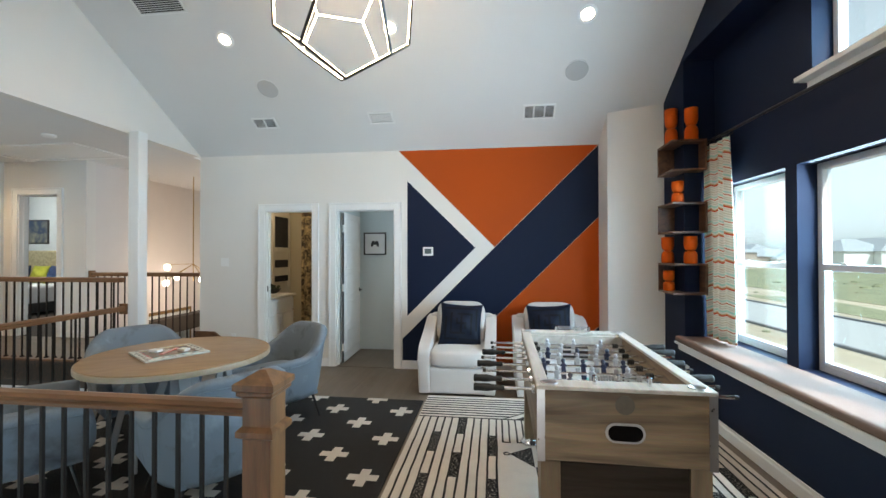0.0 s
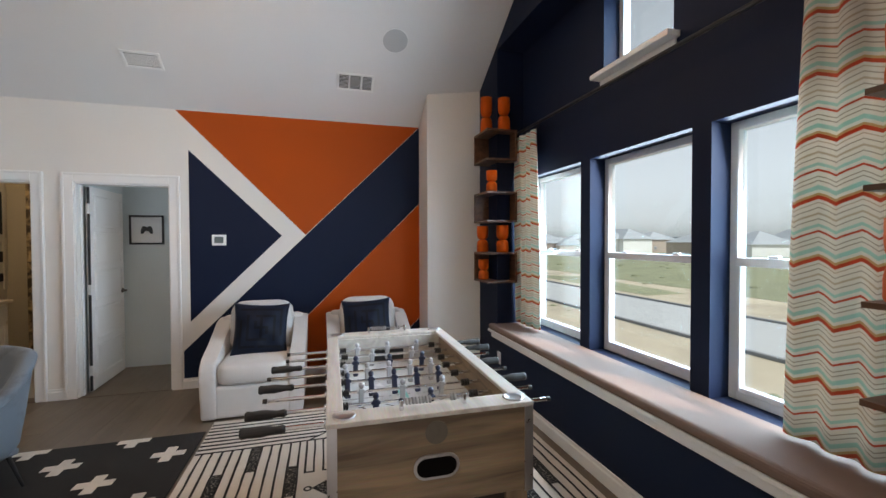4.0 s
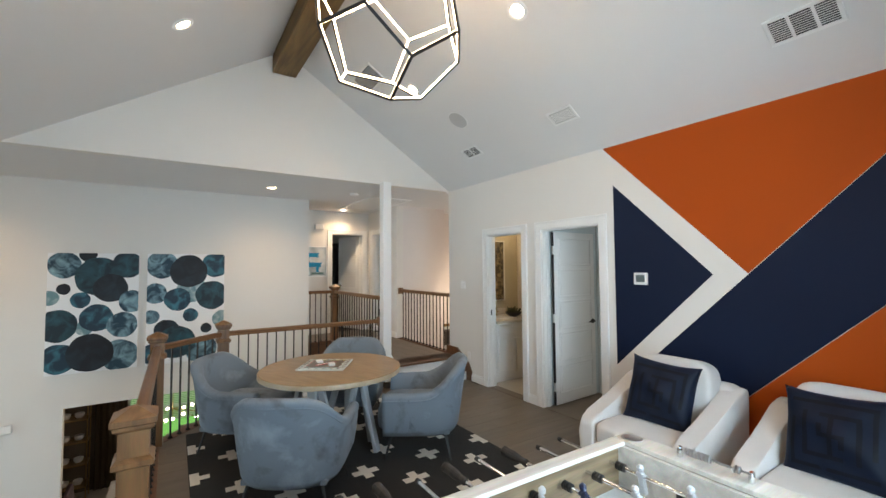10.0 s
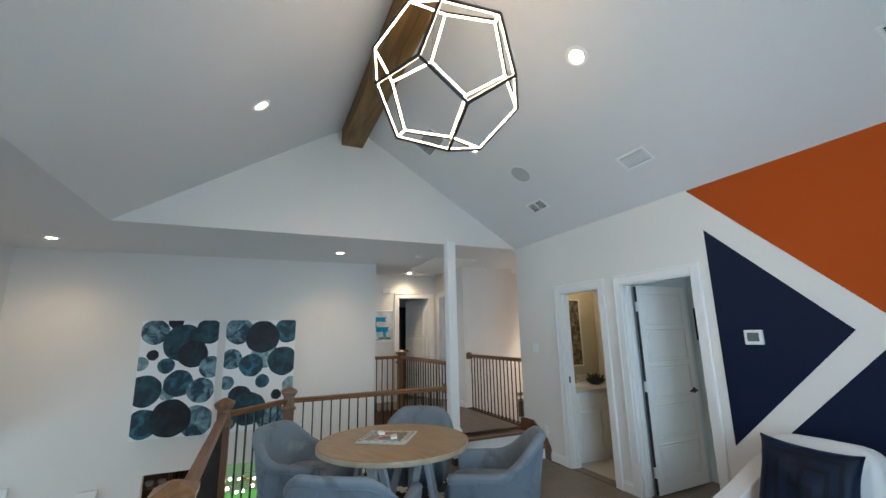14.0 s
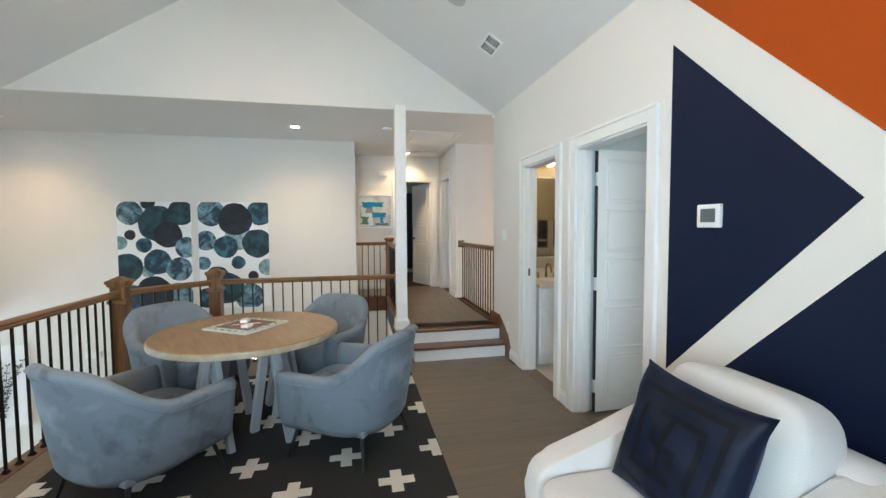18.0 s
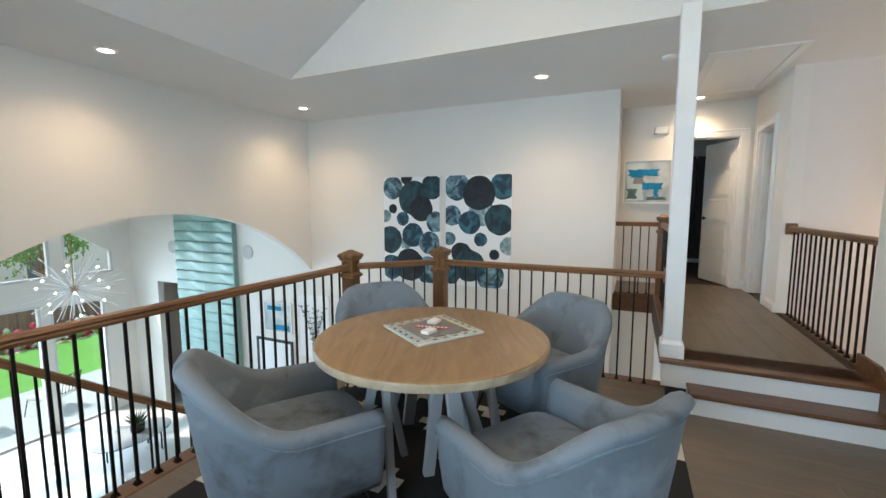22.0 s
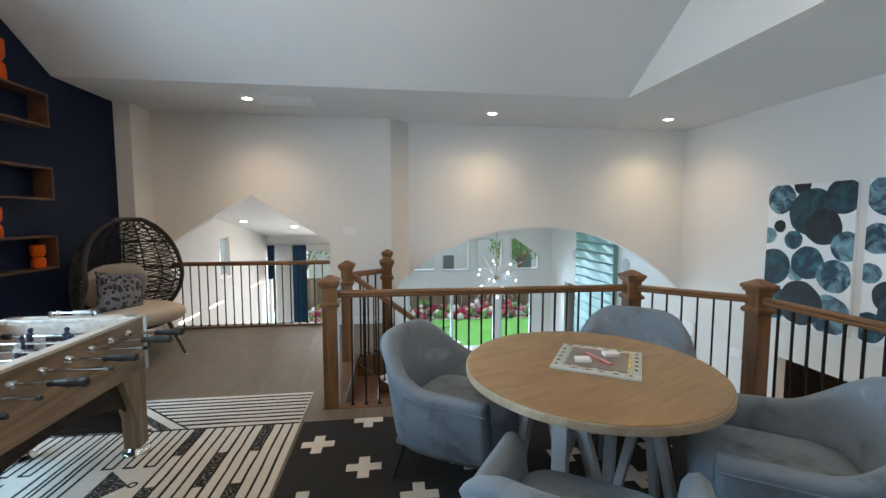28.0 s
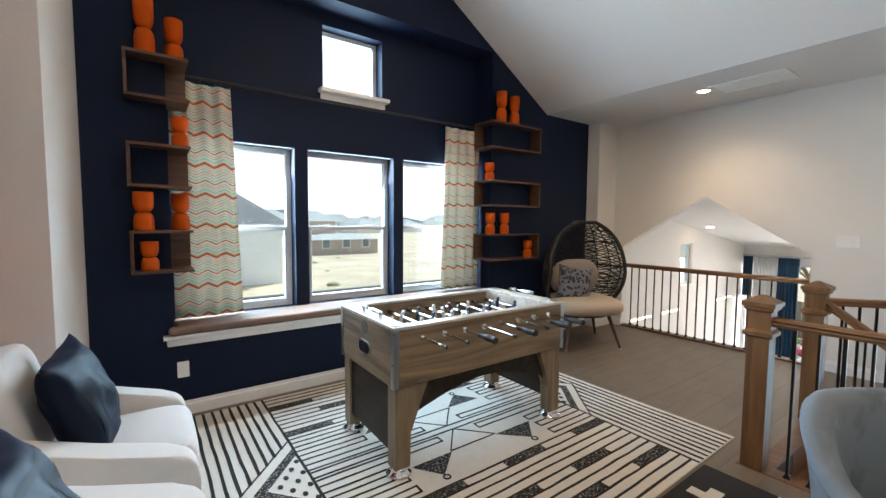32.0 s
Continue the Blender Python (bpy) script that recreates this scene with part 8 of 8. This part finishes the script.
for sx in (-1, 1):
    b = B()
    box(b, -0.35, 0.35, sx * 0.6 - 0.05, sx * 0.6 + 0.05, 0, 0.72, 0.01, 1)
    part("leg", b, M_WALNUT, dt)
M_MAUVE = mat("mauve_upholstery", (0.13, 0.085, 0.10), 0.85, vary=0.2, scale=6, bump=0.2, fine=250)
dch1 = None
for x, y, rz in ((-8.85, 1.35, 90), (-8.85, 2.25, 90), (-7.35, 1.35, -90), (-7.35, 2.25, -90), (-8.1, 0.70, 0)):
    m2 = pose(x, y, W_HOUSE, 0, 0, rz + 180)
    if dch1 is None:
        dch1 = thing("dining_chair", "mauve upholstered dining chair by the table", "chair", m2, "dining chairs")
        b = B()
        box(b, -0.25, 0.25, -0.25, 0.25, 0.38, 0.48, 0.03, 2)
        part("seat", b, M_MAUVE, dch1)
        b = B()
        box(b, -0.25, 0.25, -0.06, 0.02, 0.46, 0.98, 0.03, 3)
        part("backrest", b, M_MAUVE, dch1).matrix_basis = pose(0, 0.25, 0, -6)
        for lx, ly in ((-0.2, -0.2), (0.2, -0.2), (-0.2, 0.2), (0.2, 0.2)):
            part("leg", frustum(B(), (lx, ly, 0.39), (lx * 1.1, ly * 1.1, 0), 0.02, 0.014, 8), M_BLACK, dch1)
    else:
        copy_thing(dch1, m2)

# glowing level bars added for the bright streaks on the breakfast room wall
for y, half in ((-1.92, 0.34), (-2.92, 0.33), (-5.2, 0.40)):
    sl2 = thing("step_light", "slim level glowing bar on the wall", "wall lamp", pose(XW, y, -0.11), "slim wall lights")
    b = B()
    box(b, -0.030, 0.0, -half, half, -0.022, 0.022, 0.004, 1)
    part("bar_back", b, M_TRIM, sl2)
    b = B()
    box(b, -0.034, -0.029, -half + 0.02, half - 0.02, -0.016, 0.016, 0.002, 1)
    part("lens", b, M_GLOWBAR, sl2, "glowing lens")
sw = thing("window_4", "narrow white window in the breakfast room wall", "window", kind="structure")
for ya, yb, za, zb in ((-3.74, -3.70, 0.32, 1.08), (-3.30, -3.26, 0.32, 1.08), (-3.70, -3.30, 0.32, 0.36), (-3.70, -3.30, 1.04, 1.08)):
    b = B()
    box(b, XW + 0.05, XW + 0.10, ya, yb, za, zb, 0.004, 1)
    part("window_frame", b, M_VINYL, sw)
b = B()
box(b, XW + 0.07, XW + 0.075, -3.70, -3.30, 0.36, 1.04)
part("pane", b, M_GLASS, sw).visible_shadow = False
b = B()
box(b, XW - 0.03, XW + 0.05, -3.78, -3.22, 0.295, 0.318, 0.004, 1)
part("window_sill", b, M_TRIM, sw)
# bedroom beyond the doorway beside the tiled wall
bd2 = thing("bed", "low bed with white bedding and a blue patterned throw", "bed", pose(-7.35, -5.15, W_HOUSE))
b = B()
box(b, -0.9, 0.9, -0.8, 0.8, 0.30, 0.62, 0.08, 4)
part("mattress", b, bedm, bd2, smooth=True)
b = B()
box(b, -0.95, 0.95, -0.85, 0.85, 0.05, 0.32, 0.02, 2)
part("bed_frame", b, M_TOWEL, bd2)
b = B()
box(b, -0.35, 0.30, -0.82, 0.82, 0.60, 0.66, 0.025, 3)
part("throw", b, mat("blue_patterned_throw", (0.10, 0.16, 0.30), 0.9, vary=0.9, scale=16, bump=0.3), bd2, "blue patterned throw")

# ---- outdoors ----
M_SAND = mat("dry_earth", (0.42, 0.36, 0.275), 0.95, vary=0.45, scale=0.22, bump=0.4, fine=6)
M_LAWN = mat("lawn_green", (0.10, 0.30, 0.050), 0.95, vary=0.18, scale=1.5, bump=0.5, fine=40)
M_FIELDG = mat("rough_grass", (0.22, 0.23, 0.14), 0.95, vary=0.4, scale=0.25, bump=0.4, fine=10)
M_ROAD = mat("pale_concrete_road", (0.40, 0.41, 0.42), 0.85, vary=0.08, scale=0.6, bump=0.1, fine=20)
M_KERB = mat("kerb_concrete", (0.20, 0.21, 0.22), 0.9, vary=0.1, scale=1)
G = -3.30
b = B()
prism(b, [(-900, -900), (900, -900), (900, 900), (-900, 900)], "z", G - 0.4, G)
structure("ground", b, M_SAND, "bare tan building land reaching the horizon", "ground")
b = B()
box(b, 17.5, 25.0, -200, 260, G, G + 0.02)
structure("road", b, M_ROAD, "pale concrete road across the building land", "road")
for x in (17.3, 25.0):
    b = B()
    box(b, x, x + 0.2, -200, 260, G, G + 0.16, 0.02, 1)
    structure("kerb", b, M_KERB, "grey concrete kerb", "kerb")
b = B()
prism(b, [(34, 22), (60, 8), (110, 30), (150, 120), (60, 140), (36, 70)], "z", G + 0.001, G + 0.03)
prism(b, [(27, 30), (31, 30), (33, 48), (28, 52)], "z", G + 0.001, G + 0.025)
structure("ground_grass", b, M_FIELDG, "rough green grass on the building land", "ground")
b = B()
prism(b, [(-14, -8.6), (8, -8.6), (8, -13.7), (-14, -13.2)], "z", G + 0.001, G + 0.10)
prism(b, [(-40, -6), (-13, -6), (-13, 12), (-40, 12)], "z", G + 0.001, G + 0.10)
structure("lawn", b, M_LAWN, "bright green lawn behind the house", "ground")
b = B()
box(b, -9, 4, -9.4, -6.42, G, G + 0.16)
structure("patio", b, M_ROAD, "pale concrete patio behind the house", "pavement")

M_SIDING = mat("pale_siding", (0.75, 0.75, 0.74), 0.8, vary=0.06, scale=1)
M_BRICKFAR = mat("far_brick", (0.42, 0.35, 0.30), 0.85, vary=0.2, scale=6)
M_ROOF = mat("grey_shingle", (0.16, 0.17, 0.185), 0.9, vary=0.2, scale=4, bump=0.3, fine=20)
# grey shingle paled and blued: haze put into the roof colour
M_ROOFHAZE = mat("haze_paled_shingle", (0.34, 0.37, 0.40), 0.9, vary=0.15, scale=4, bump=0.3, fine=20)
M_PANE = mat("dark_pane", (0.16, 0.19, 0.22), 0.15, vary=0.1)


def house(x, y, w, d, eave, rise, rz, wall, label, hip=True, windows=True, shingle=None):
    shingle = shingle or M_ROOFHAZE
    h = thing("house", label, "house", pose(x, y, G, 0, 0, rz), "far houses")
    b2 = B()
    box(b2, -w / 2, w / 2, -d / 2, d / 2, 0, eave)
    wl = part("wall", b2, wall, h)
    b2 = B()
    o = 0.5
    e = [b2.verts.new(p) for p in ((-w / 2 - o, -d / 2 - o, eave - 0.1), (w / 2 + o, -d / 2 - o, eave - 0.1), (w / 2 + o, d / 2 + o, eave - 0.1), (-w / 2 - o, d / 2 + o, eave - 0.1))]
    k = (w / 2 - d / 2 * 0.9) if hip else w / 2 + o
    r = [b2.verts.new((-k, 0, eave + rise)), b2.verts.new((k, 0, eave + rise))]
    b2.faces.new((e[0], e[1], r[1], r[0]))
    b2.faces.new((e[2], e[3], r[0], r[1]))
    b2.faces.new((e[1], e[2], r[1]))
    b2.faces.new((e[3], e[0], r[0]))
    b2.faces.new(e[::-1])
    part("roof", b2, shingle, h)
    for sx in (-1, 1) if windows else ():
        for q in range(3):
            xx = (q - 1) * w * 0.3
            b2 = B()
            box(b2, xx - 0.6, xx + 0.6, sx * d / 2 - 0.06, sx * d / 2 + 0.06, 0.9, 2.3)
            wn2 = part("window", b2, M_TRIM, h)
            b2 = B()
            box(b2, xx - 0.5, xx + 0.5, sx * d / 2 - 0.08, sx * d / 2 + 0.08, 1.0, 2.2)
            part("pane", b2, M_PANE, wn2)
        for q in (-0.25, 0.25):
            b2 = B()
            box(b2, sx * w / 2 - 0.06, sx * w / 2 + 0.06, q * d - 0.6, q * d + 0.6, 0.9, 2.3)
            wn2 = part("window", b2, M_TRIM, h)
            b2 = B()
            box(b2, sx * w / 2 - 0.08, sx * w / 2 + 0.08, q * d - 0.5, q * d + 0.5, 1.0, 2.2)
            part("pane", b2, M_PANE, wn2)
    return h


house(37, 3.2, 14, 12, 4.6, 4.4, 90, M_SIDING, "pale neighbouring house with a grey hip roof", windows=False, shingle=M_ROOF)
random.seed(21)
for k in range(16):
    a = radians(-52 + 8.2 * k)
    R = random.uniform(170, 260)
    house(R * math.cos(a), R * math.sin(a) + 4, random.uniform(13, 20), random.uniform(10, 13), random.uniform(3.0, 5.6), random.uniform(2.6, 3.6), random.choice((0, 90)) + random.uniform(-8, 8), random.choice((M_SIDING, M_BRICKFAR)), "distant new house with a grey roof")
random.seed(44)
for k in range(46):
    a = radians(-30 + 2.1 * k + random.uniform(-0.8, 0.8))
    R = random.uniform(135, 240)
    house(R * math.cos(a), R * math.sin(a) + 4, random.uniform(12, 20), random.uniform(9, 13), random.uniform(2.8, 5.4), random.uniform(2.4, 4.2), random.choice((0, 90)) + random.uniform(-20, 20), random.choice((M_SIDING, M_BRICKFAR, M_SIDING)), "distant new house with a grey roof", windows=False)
# distance haze is mixed straight into the ridge's blue grey colour
M_HILL = mat("haze_tinted_ridge", (0.27, 0.33, 0.37), 1.0, vary=0.15, scale=0.02, bump=0)
b = B()
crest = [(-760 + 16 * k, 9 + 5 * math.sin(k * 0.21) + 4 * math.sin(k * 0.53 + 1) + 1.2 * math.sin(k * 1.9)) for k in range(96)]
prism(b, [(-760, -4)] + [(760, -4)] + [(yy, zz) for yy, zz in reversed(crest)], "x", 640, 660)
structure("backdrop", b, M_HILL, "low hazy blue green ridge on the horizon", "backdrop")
random.seed(52)
b = B()
for k in range(90):
    x, y = random.uniform(27, 80), random.uniform(-18, 75)
    r = random.uniform(0.15, 0.7)
    lathe(b, [(r, 0), (r * 0.8, r * 0.35), (r * 0.3, r * 0.5)], 7, (x, y, G - 0.02))
for k in range(40):
    x, y = random.uniform(6, 16.5), random.uniform(-12, 30)
    r = random.uniform(0.08, 0.3)
    lathe(b, [(r, 0), (r * 0.8, r * 0.35), (r * 0.3, r * 0.5)], 7, (x, y, G - 0.02))
tagged(part("weed_tufts", b, M_FIELDG), "scattered green weed tufts on bare earth", "weeds", kind="stuff")
house(58, -19, 10, 6, 2.2, 0.7, 90, M_BRICKFAR, "long low brown building across the land")
house(-34, 3, 16, 9, 5.2, 3.0, 90, M_SIDING, "pale house across the side lawn")
house(-5, -27, 18, 9, 5.2, 3.0, 0, M_SIDING, "pale house behind the garden fence")
pole = thing("utility_pole", "thin dark utility pole on the building land", "pole", pose(70, 62, G))
part("post", frustum(B(), (0, 0, 0), (0, 0, 9.5), 0.16, 0.10, 8), M_BLACK, pole)

M_FENCE = wood("cedar_fence", (0.17, 0.10, 0.06), (0.30, 0.19, 0.12), "Z", 1.0, 0.8, 0.15)
fe = thing("fence", "brown cedar board fence behind the garden", "fence")
pk = None
for k in range(110):
    m2 = pose(-15 + 0.22 * k, -15.3, G)
    if pk is None:
        b = B()
        box(b, -0.105, 0.105, -0.012, 0.012, 0.05, 1.85)
        pk = part("board", b, M_FENCE, fe)
        pk.matrix_basis = m2
    else:
        share("board", pk, fe, m2)
b = B()
random.seed(8)
M_FLOWER = [mat("flower_" + n, c, 0.8, vary=0.2) for n, c in (("white", (0.7, 0.68, 0.66)), ("red", (0.45, 0.03, 0.06)), ("pink", (0.6, 0.2, 0.32)))]
M_LEAF = mat("leaf_green", (0.15, 0.30, 0.07), 0.8, vary=0.4, scale=8)
for k in range(900):
    x, y = random.uniform(-14, 8), random.uniform(-14.9, -13.5)
    z = G + random.uniform(0.08, 0.75) * (0.5 + 0.5 * random.random())
    s = random.uniform(0.07, 0.18)
    mi = random.choice((0, 0, 1, 1, 1, 2, 3, 3))
    lathe(b, [(s * 0.2, -s), (s, -s * 0.2), (s * 0.7, s * 0.6), (s * 0.1, s)], 5, (x, y, z))
    b.faces.ensure_lookup_table()
    for f in b.faces[-22:]:
        f.material_index = mi
tagged(part("flower_bed", b, M_FLOWER + [M_LEAF]), "flower bed of red, pink and white blossoms", "flowers", kind="stuff")


def tree(x, y, h, spread, label, seed, n=1500):
    random.seed(seed)
    t = thing("tree", label, "tree", pose(x, y, G))
    b2 = B()
    frustum(b2, (0, 0, 0), (0.1, 0, h * 0.45), 0.16, 0.09, 10)
    tips = []
    for k in range(9):
        a = k * 2.4
        z0 = h * random.uniform(0.28, 0.5)
        tip = Vector((math.cos(a) * spread * random.uniform(0.4, 0.8), math.sin(a) * spread * random.uniform(0.4, 0.8), h * random.uniform(0.55, 0.92)))
        frustum(b2, (0.05, 0, z0), tip, 0.05, 0.012, 6)
        tips.append(tip)
    part("trunk", b2, M_FENCE, t)
    me_v, me_f = [], []
    for k in range(n):
        c = random.choice(tips) + Vector([random.gauss(0, spread * 0.26) for _ in range(3)])
        s = random.uniform(0.06, 0.13)
        q = Euler([random.uniform(0, 6.28) for _ in range(3)]).to_matrix()
        i = len(me_v)
        for p in ((-s, 0, 0), (0, -s * 0.5, 0.02), (s, 0, 0), (0, s * 0.5, 0.02)):
            me_v.append(c + q @ Vector(p))
        me_f.append((i, i + 1, i + 2, i + 3))
    me = bpy.data.meshes.new("crown")
    me.from_pydata(me_v, [], me_f)
    me.materials.append(M_LEAF)
    cr = new("crown", me)
    cr.parent = t
    return t


tree(-0.4, -17.6, 6.0, 1.6, "young leafy tree in the garden", 1)
tree(-8.6, -17.4, 5.0, 1.4, "young leafy tree by the fence", 2)
tree(3.4, -18.4, 5.2, 1.5, "young leafy tree beyond the window", 6)
tree(1.3, -16.6, 6.4, 1.8, "young leafy tree near the patio", 9)
tree(-20, 4, 5.0, 1.8, "leafy tree outside the dining room", 12)

for x, y, rz in ((-4.7, -7.6, 200), (-3.2, -8.6, 20), (-1.9, -7.7, 120)):
    c = thing("patio_chair", "black metal patio chair with pale cushion", "chair", pose(x, y, G + 0.16, 0, 0, rz), "patio chairs")
    b = B()
    box(b, -0.30, 0.30, -0.30, 0.30, 0.34, 0.44, 0.03, 2)
    part("cushion", b, M_BOUCLE, c)
    b = B()
    for k in range(9):
        frustum(b, (-0.30 + 0.075 * k, -0.30, 0.40), (-0.32 + 0.08 * k, -0.40, 0.82), 0.008, 0.008, 5)
    frustum(b, (-0.33, -0.40, 0.82), (0.33, -0.40, 0.82), 0.012, 0.012, 6)
    part("backrest", b, M_BLACK, c)
    for lx, ly in ((-0.28, -0.28), (0.28, -0.28), (-0.28, 0.28), (0.28, 0.28)):
        part("leg", frustum(B(), (lx, ly, 0.40), (lx * 1.2, ly * 1.2, 0), 0.012, 0.010, 6), M_BLACK, c)
pt = thing("patio_table", "white topped patio table with black legs", "table", pose(-3.3, -7.7, G + 0.16))
b = B()
box(b, -0.45, 0.45, -0.30, 0.30, 0.42, 0.45, 0.008, 1)
part("top", b, M_WHITE, pt)
for lx, ly in ((-0.4, -0.25), (0.4, -0.25), (-0.4, 0.25), (0.4, 0.25)):
    part("leg", frustum(B(), (lx, ly, 0.42), (lx * 1.1, ly * 1.1, 0), 0.012, 0.012, 6), M_BLACK, pt)


# ---- floor planks, last ----
def in_poly(x, y, poly):
    c = False
    for (xa, ya), (xb, yb) in zip(poly, poly[1:] + poly[:1]):
        if (ya > y) != (yb > y) and x < (xb - xa) * (y - ya) / (yb - ya) + xa:
            c = not c
    return c


LOFT = [(1.999, -0.82), (-1.17, -0.82), (-1.17, 0.34), (-0.78, 0.63), (-0.78, 1.64), (-3.31, 1.64), (-3.92, 2.27), (-3.92, 4.24), (-3.42, 4.37), (-3.42, 5.42), (1.999, 5.42)]
PW, PL = 0.19, 1.35
base_mesh = {}


def plank(x0, x1, y0, y1, z, parent, along, m):
    key = (round(x1 - x0, 3), round(y1 - y0, 3), along)
    if key not in base_mesh:
        b2 = B()
        hx, hy = (x1 - x0) / 2 - 0.0004, (y1 - y0) / 2 - 0.0004
        stack = [(0, -0.018), (0, -0.0008), (-0.0010, 0.0)]
        rings = [[b2.verts.new((sx * (hx + o), sy * (hy + o), zz)) for sx, sy in ((-1, -1), (1, -1), (1, 1), (-1, 1))] for o, zz in stack]
        for ra, rb in zip(rings, rings[1:]):
            for i in range(4):
                b2.faces.new((ra[i], ra[(i + 1) % 4], rb[(i + 1) % 4], rb[i]))
        b2.faces.new(rings[-1])
        o = part("plank", b2, m, parent)
        base_mesh[key] = o.data
    else:
        o = new("plank", base_mesh[key])
        o.parent = parent
    o.matrix_basis = Matrix.Translation(((x0 + x1) / 2, (y0 + y1) / 2, z))


random.seed(17)
x = 2.0
row = 0
while x > -3.95:
    y = -0.83 - (row * 0.47) % PL
    while y < 5.42:
        ya, yb = max(y, -0.82), min(y + PL, 5.419)
        # trim to the floor outline in short steps
        n = 16
        inside = [in_poly(x - PW / 2, ya + (yb - ya) * (i + 0.5) / n, LOFT) for i in range(n)]
        if any(inside) and yb - ya > 0.05:
            i0, i1 = inside.index(True), n - inside[::-1].index(True)
            plank(x - PW, x, round(ya + (yb - ya) * i0 / n, 3), round(ya + (yb - ya) * i1 / n, 3), 0.0, floor, "Y", M_PLANK)
        y += PL
    x -= PW
    row += 1
y, row = 4.24, 0
while y < 5.36:
    x = -3.70 + (row * 0.41) % PL
    while x > -7.1:
        xa, xb = max(x - PL, -7.07), min(x, -3.70)
        if xb - xa > 0.05:
            plank(round(xa, 3), round(xb, 3), y, min(y + PW, 5.36), HALL, floor_hall, "X", M_PLANK_X)
        x -= PL
    y += PW
for k in range(3):
    plank(-7.07, -6.09, 3.775 + 0.155 * k, 3.93 + 0.155 * k, HALL, floor_hall, "X", M_PLANK_X)
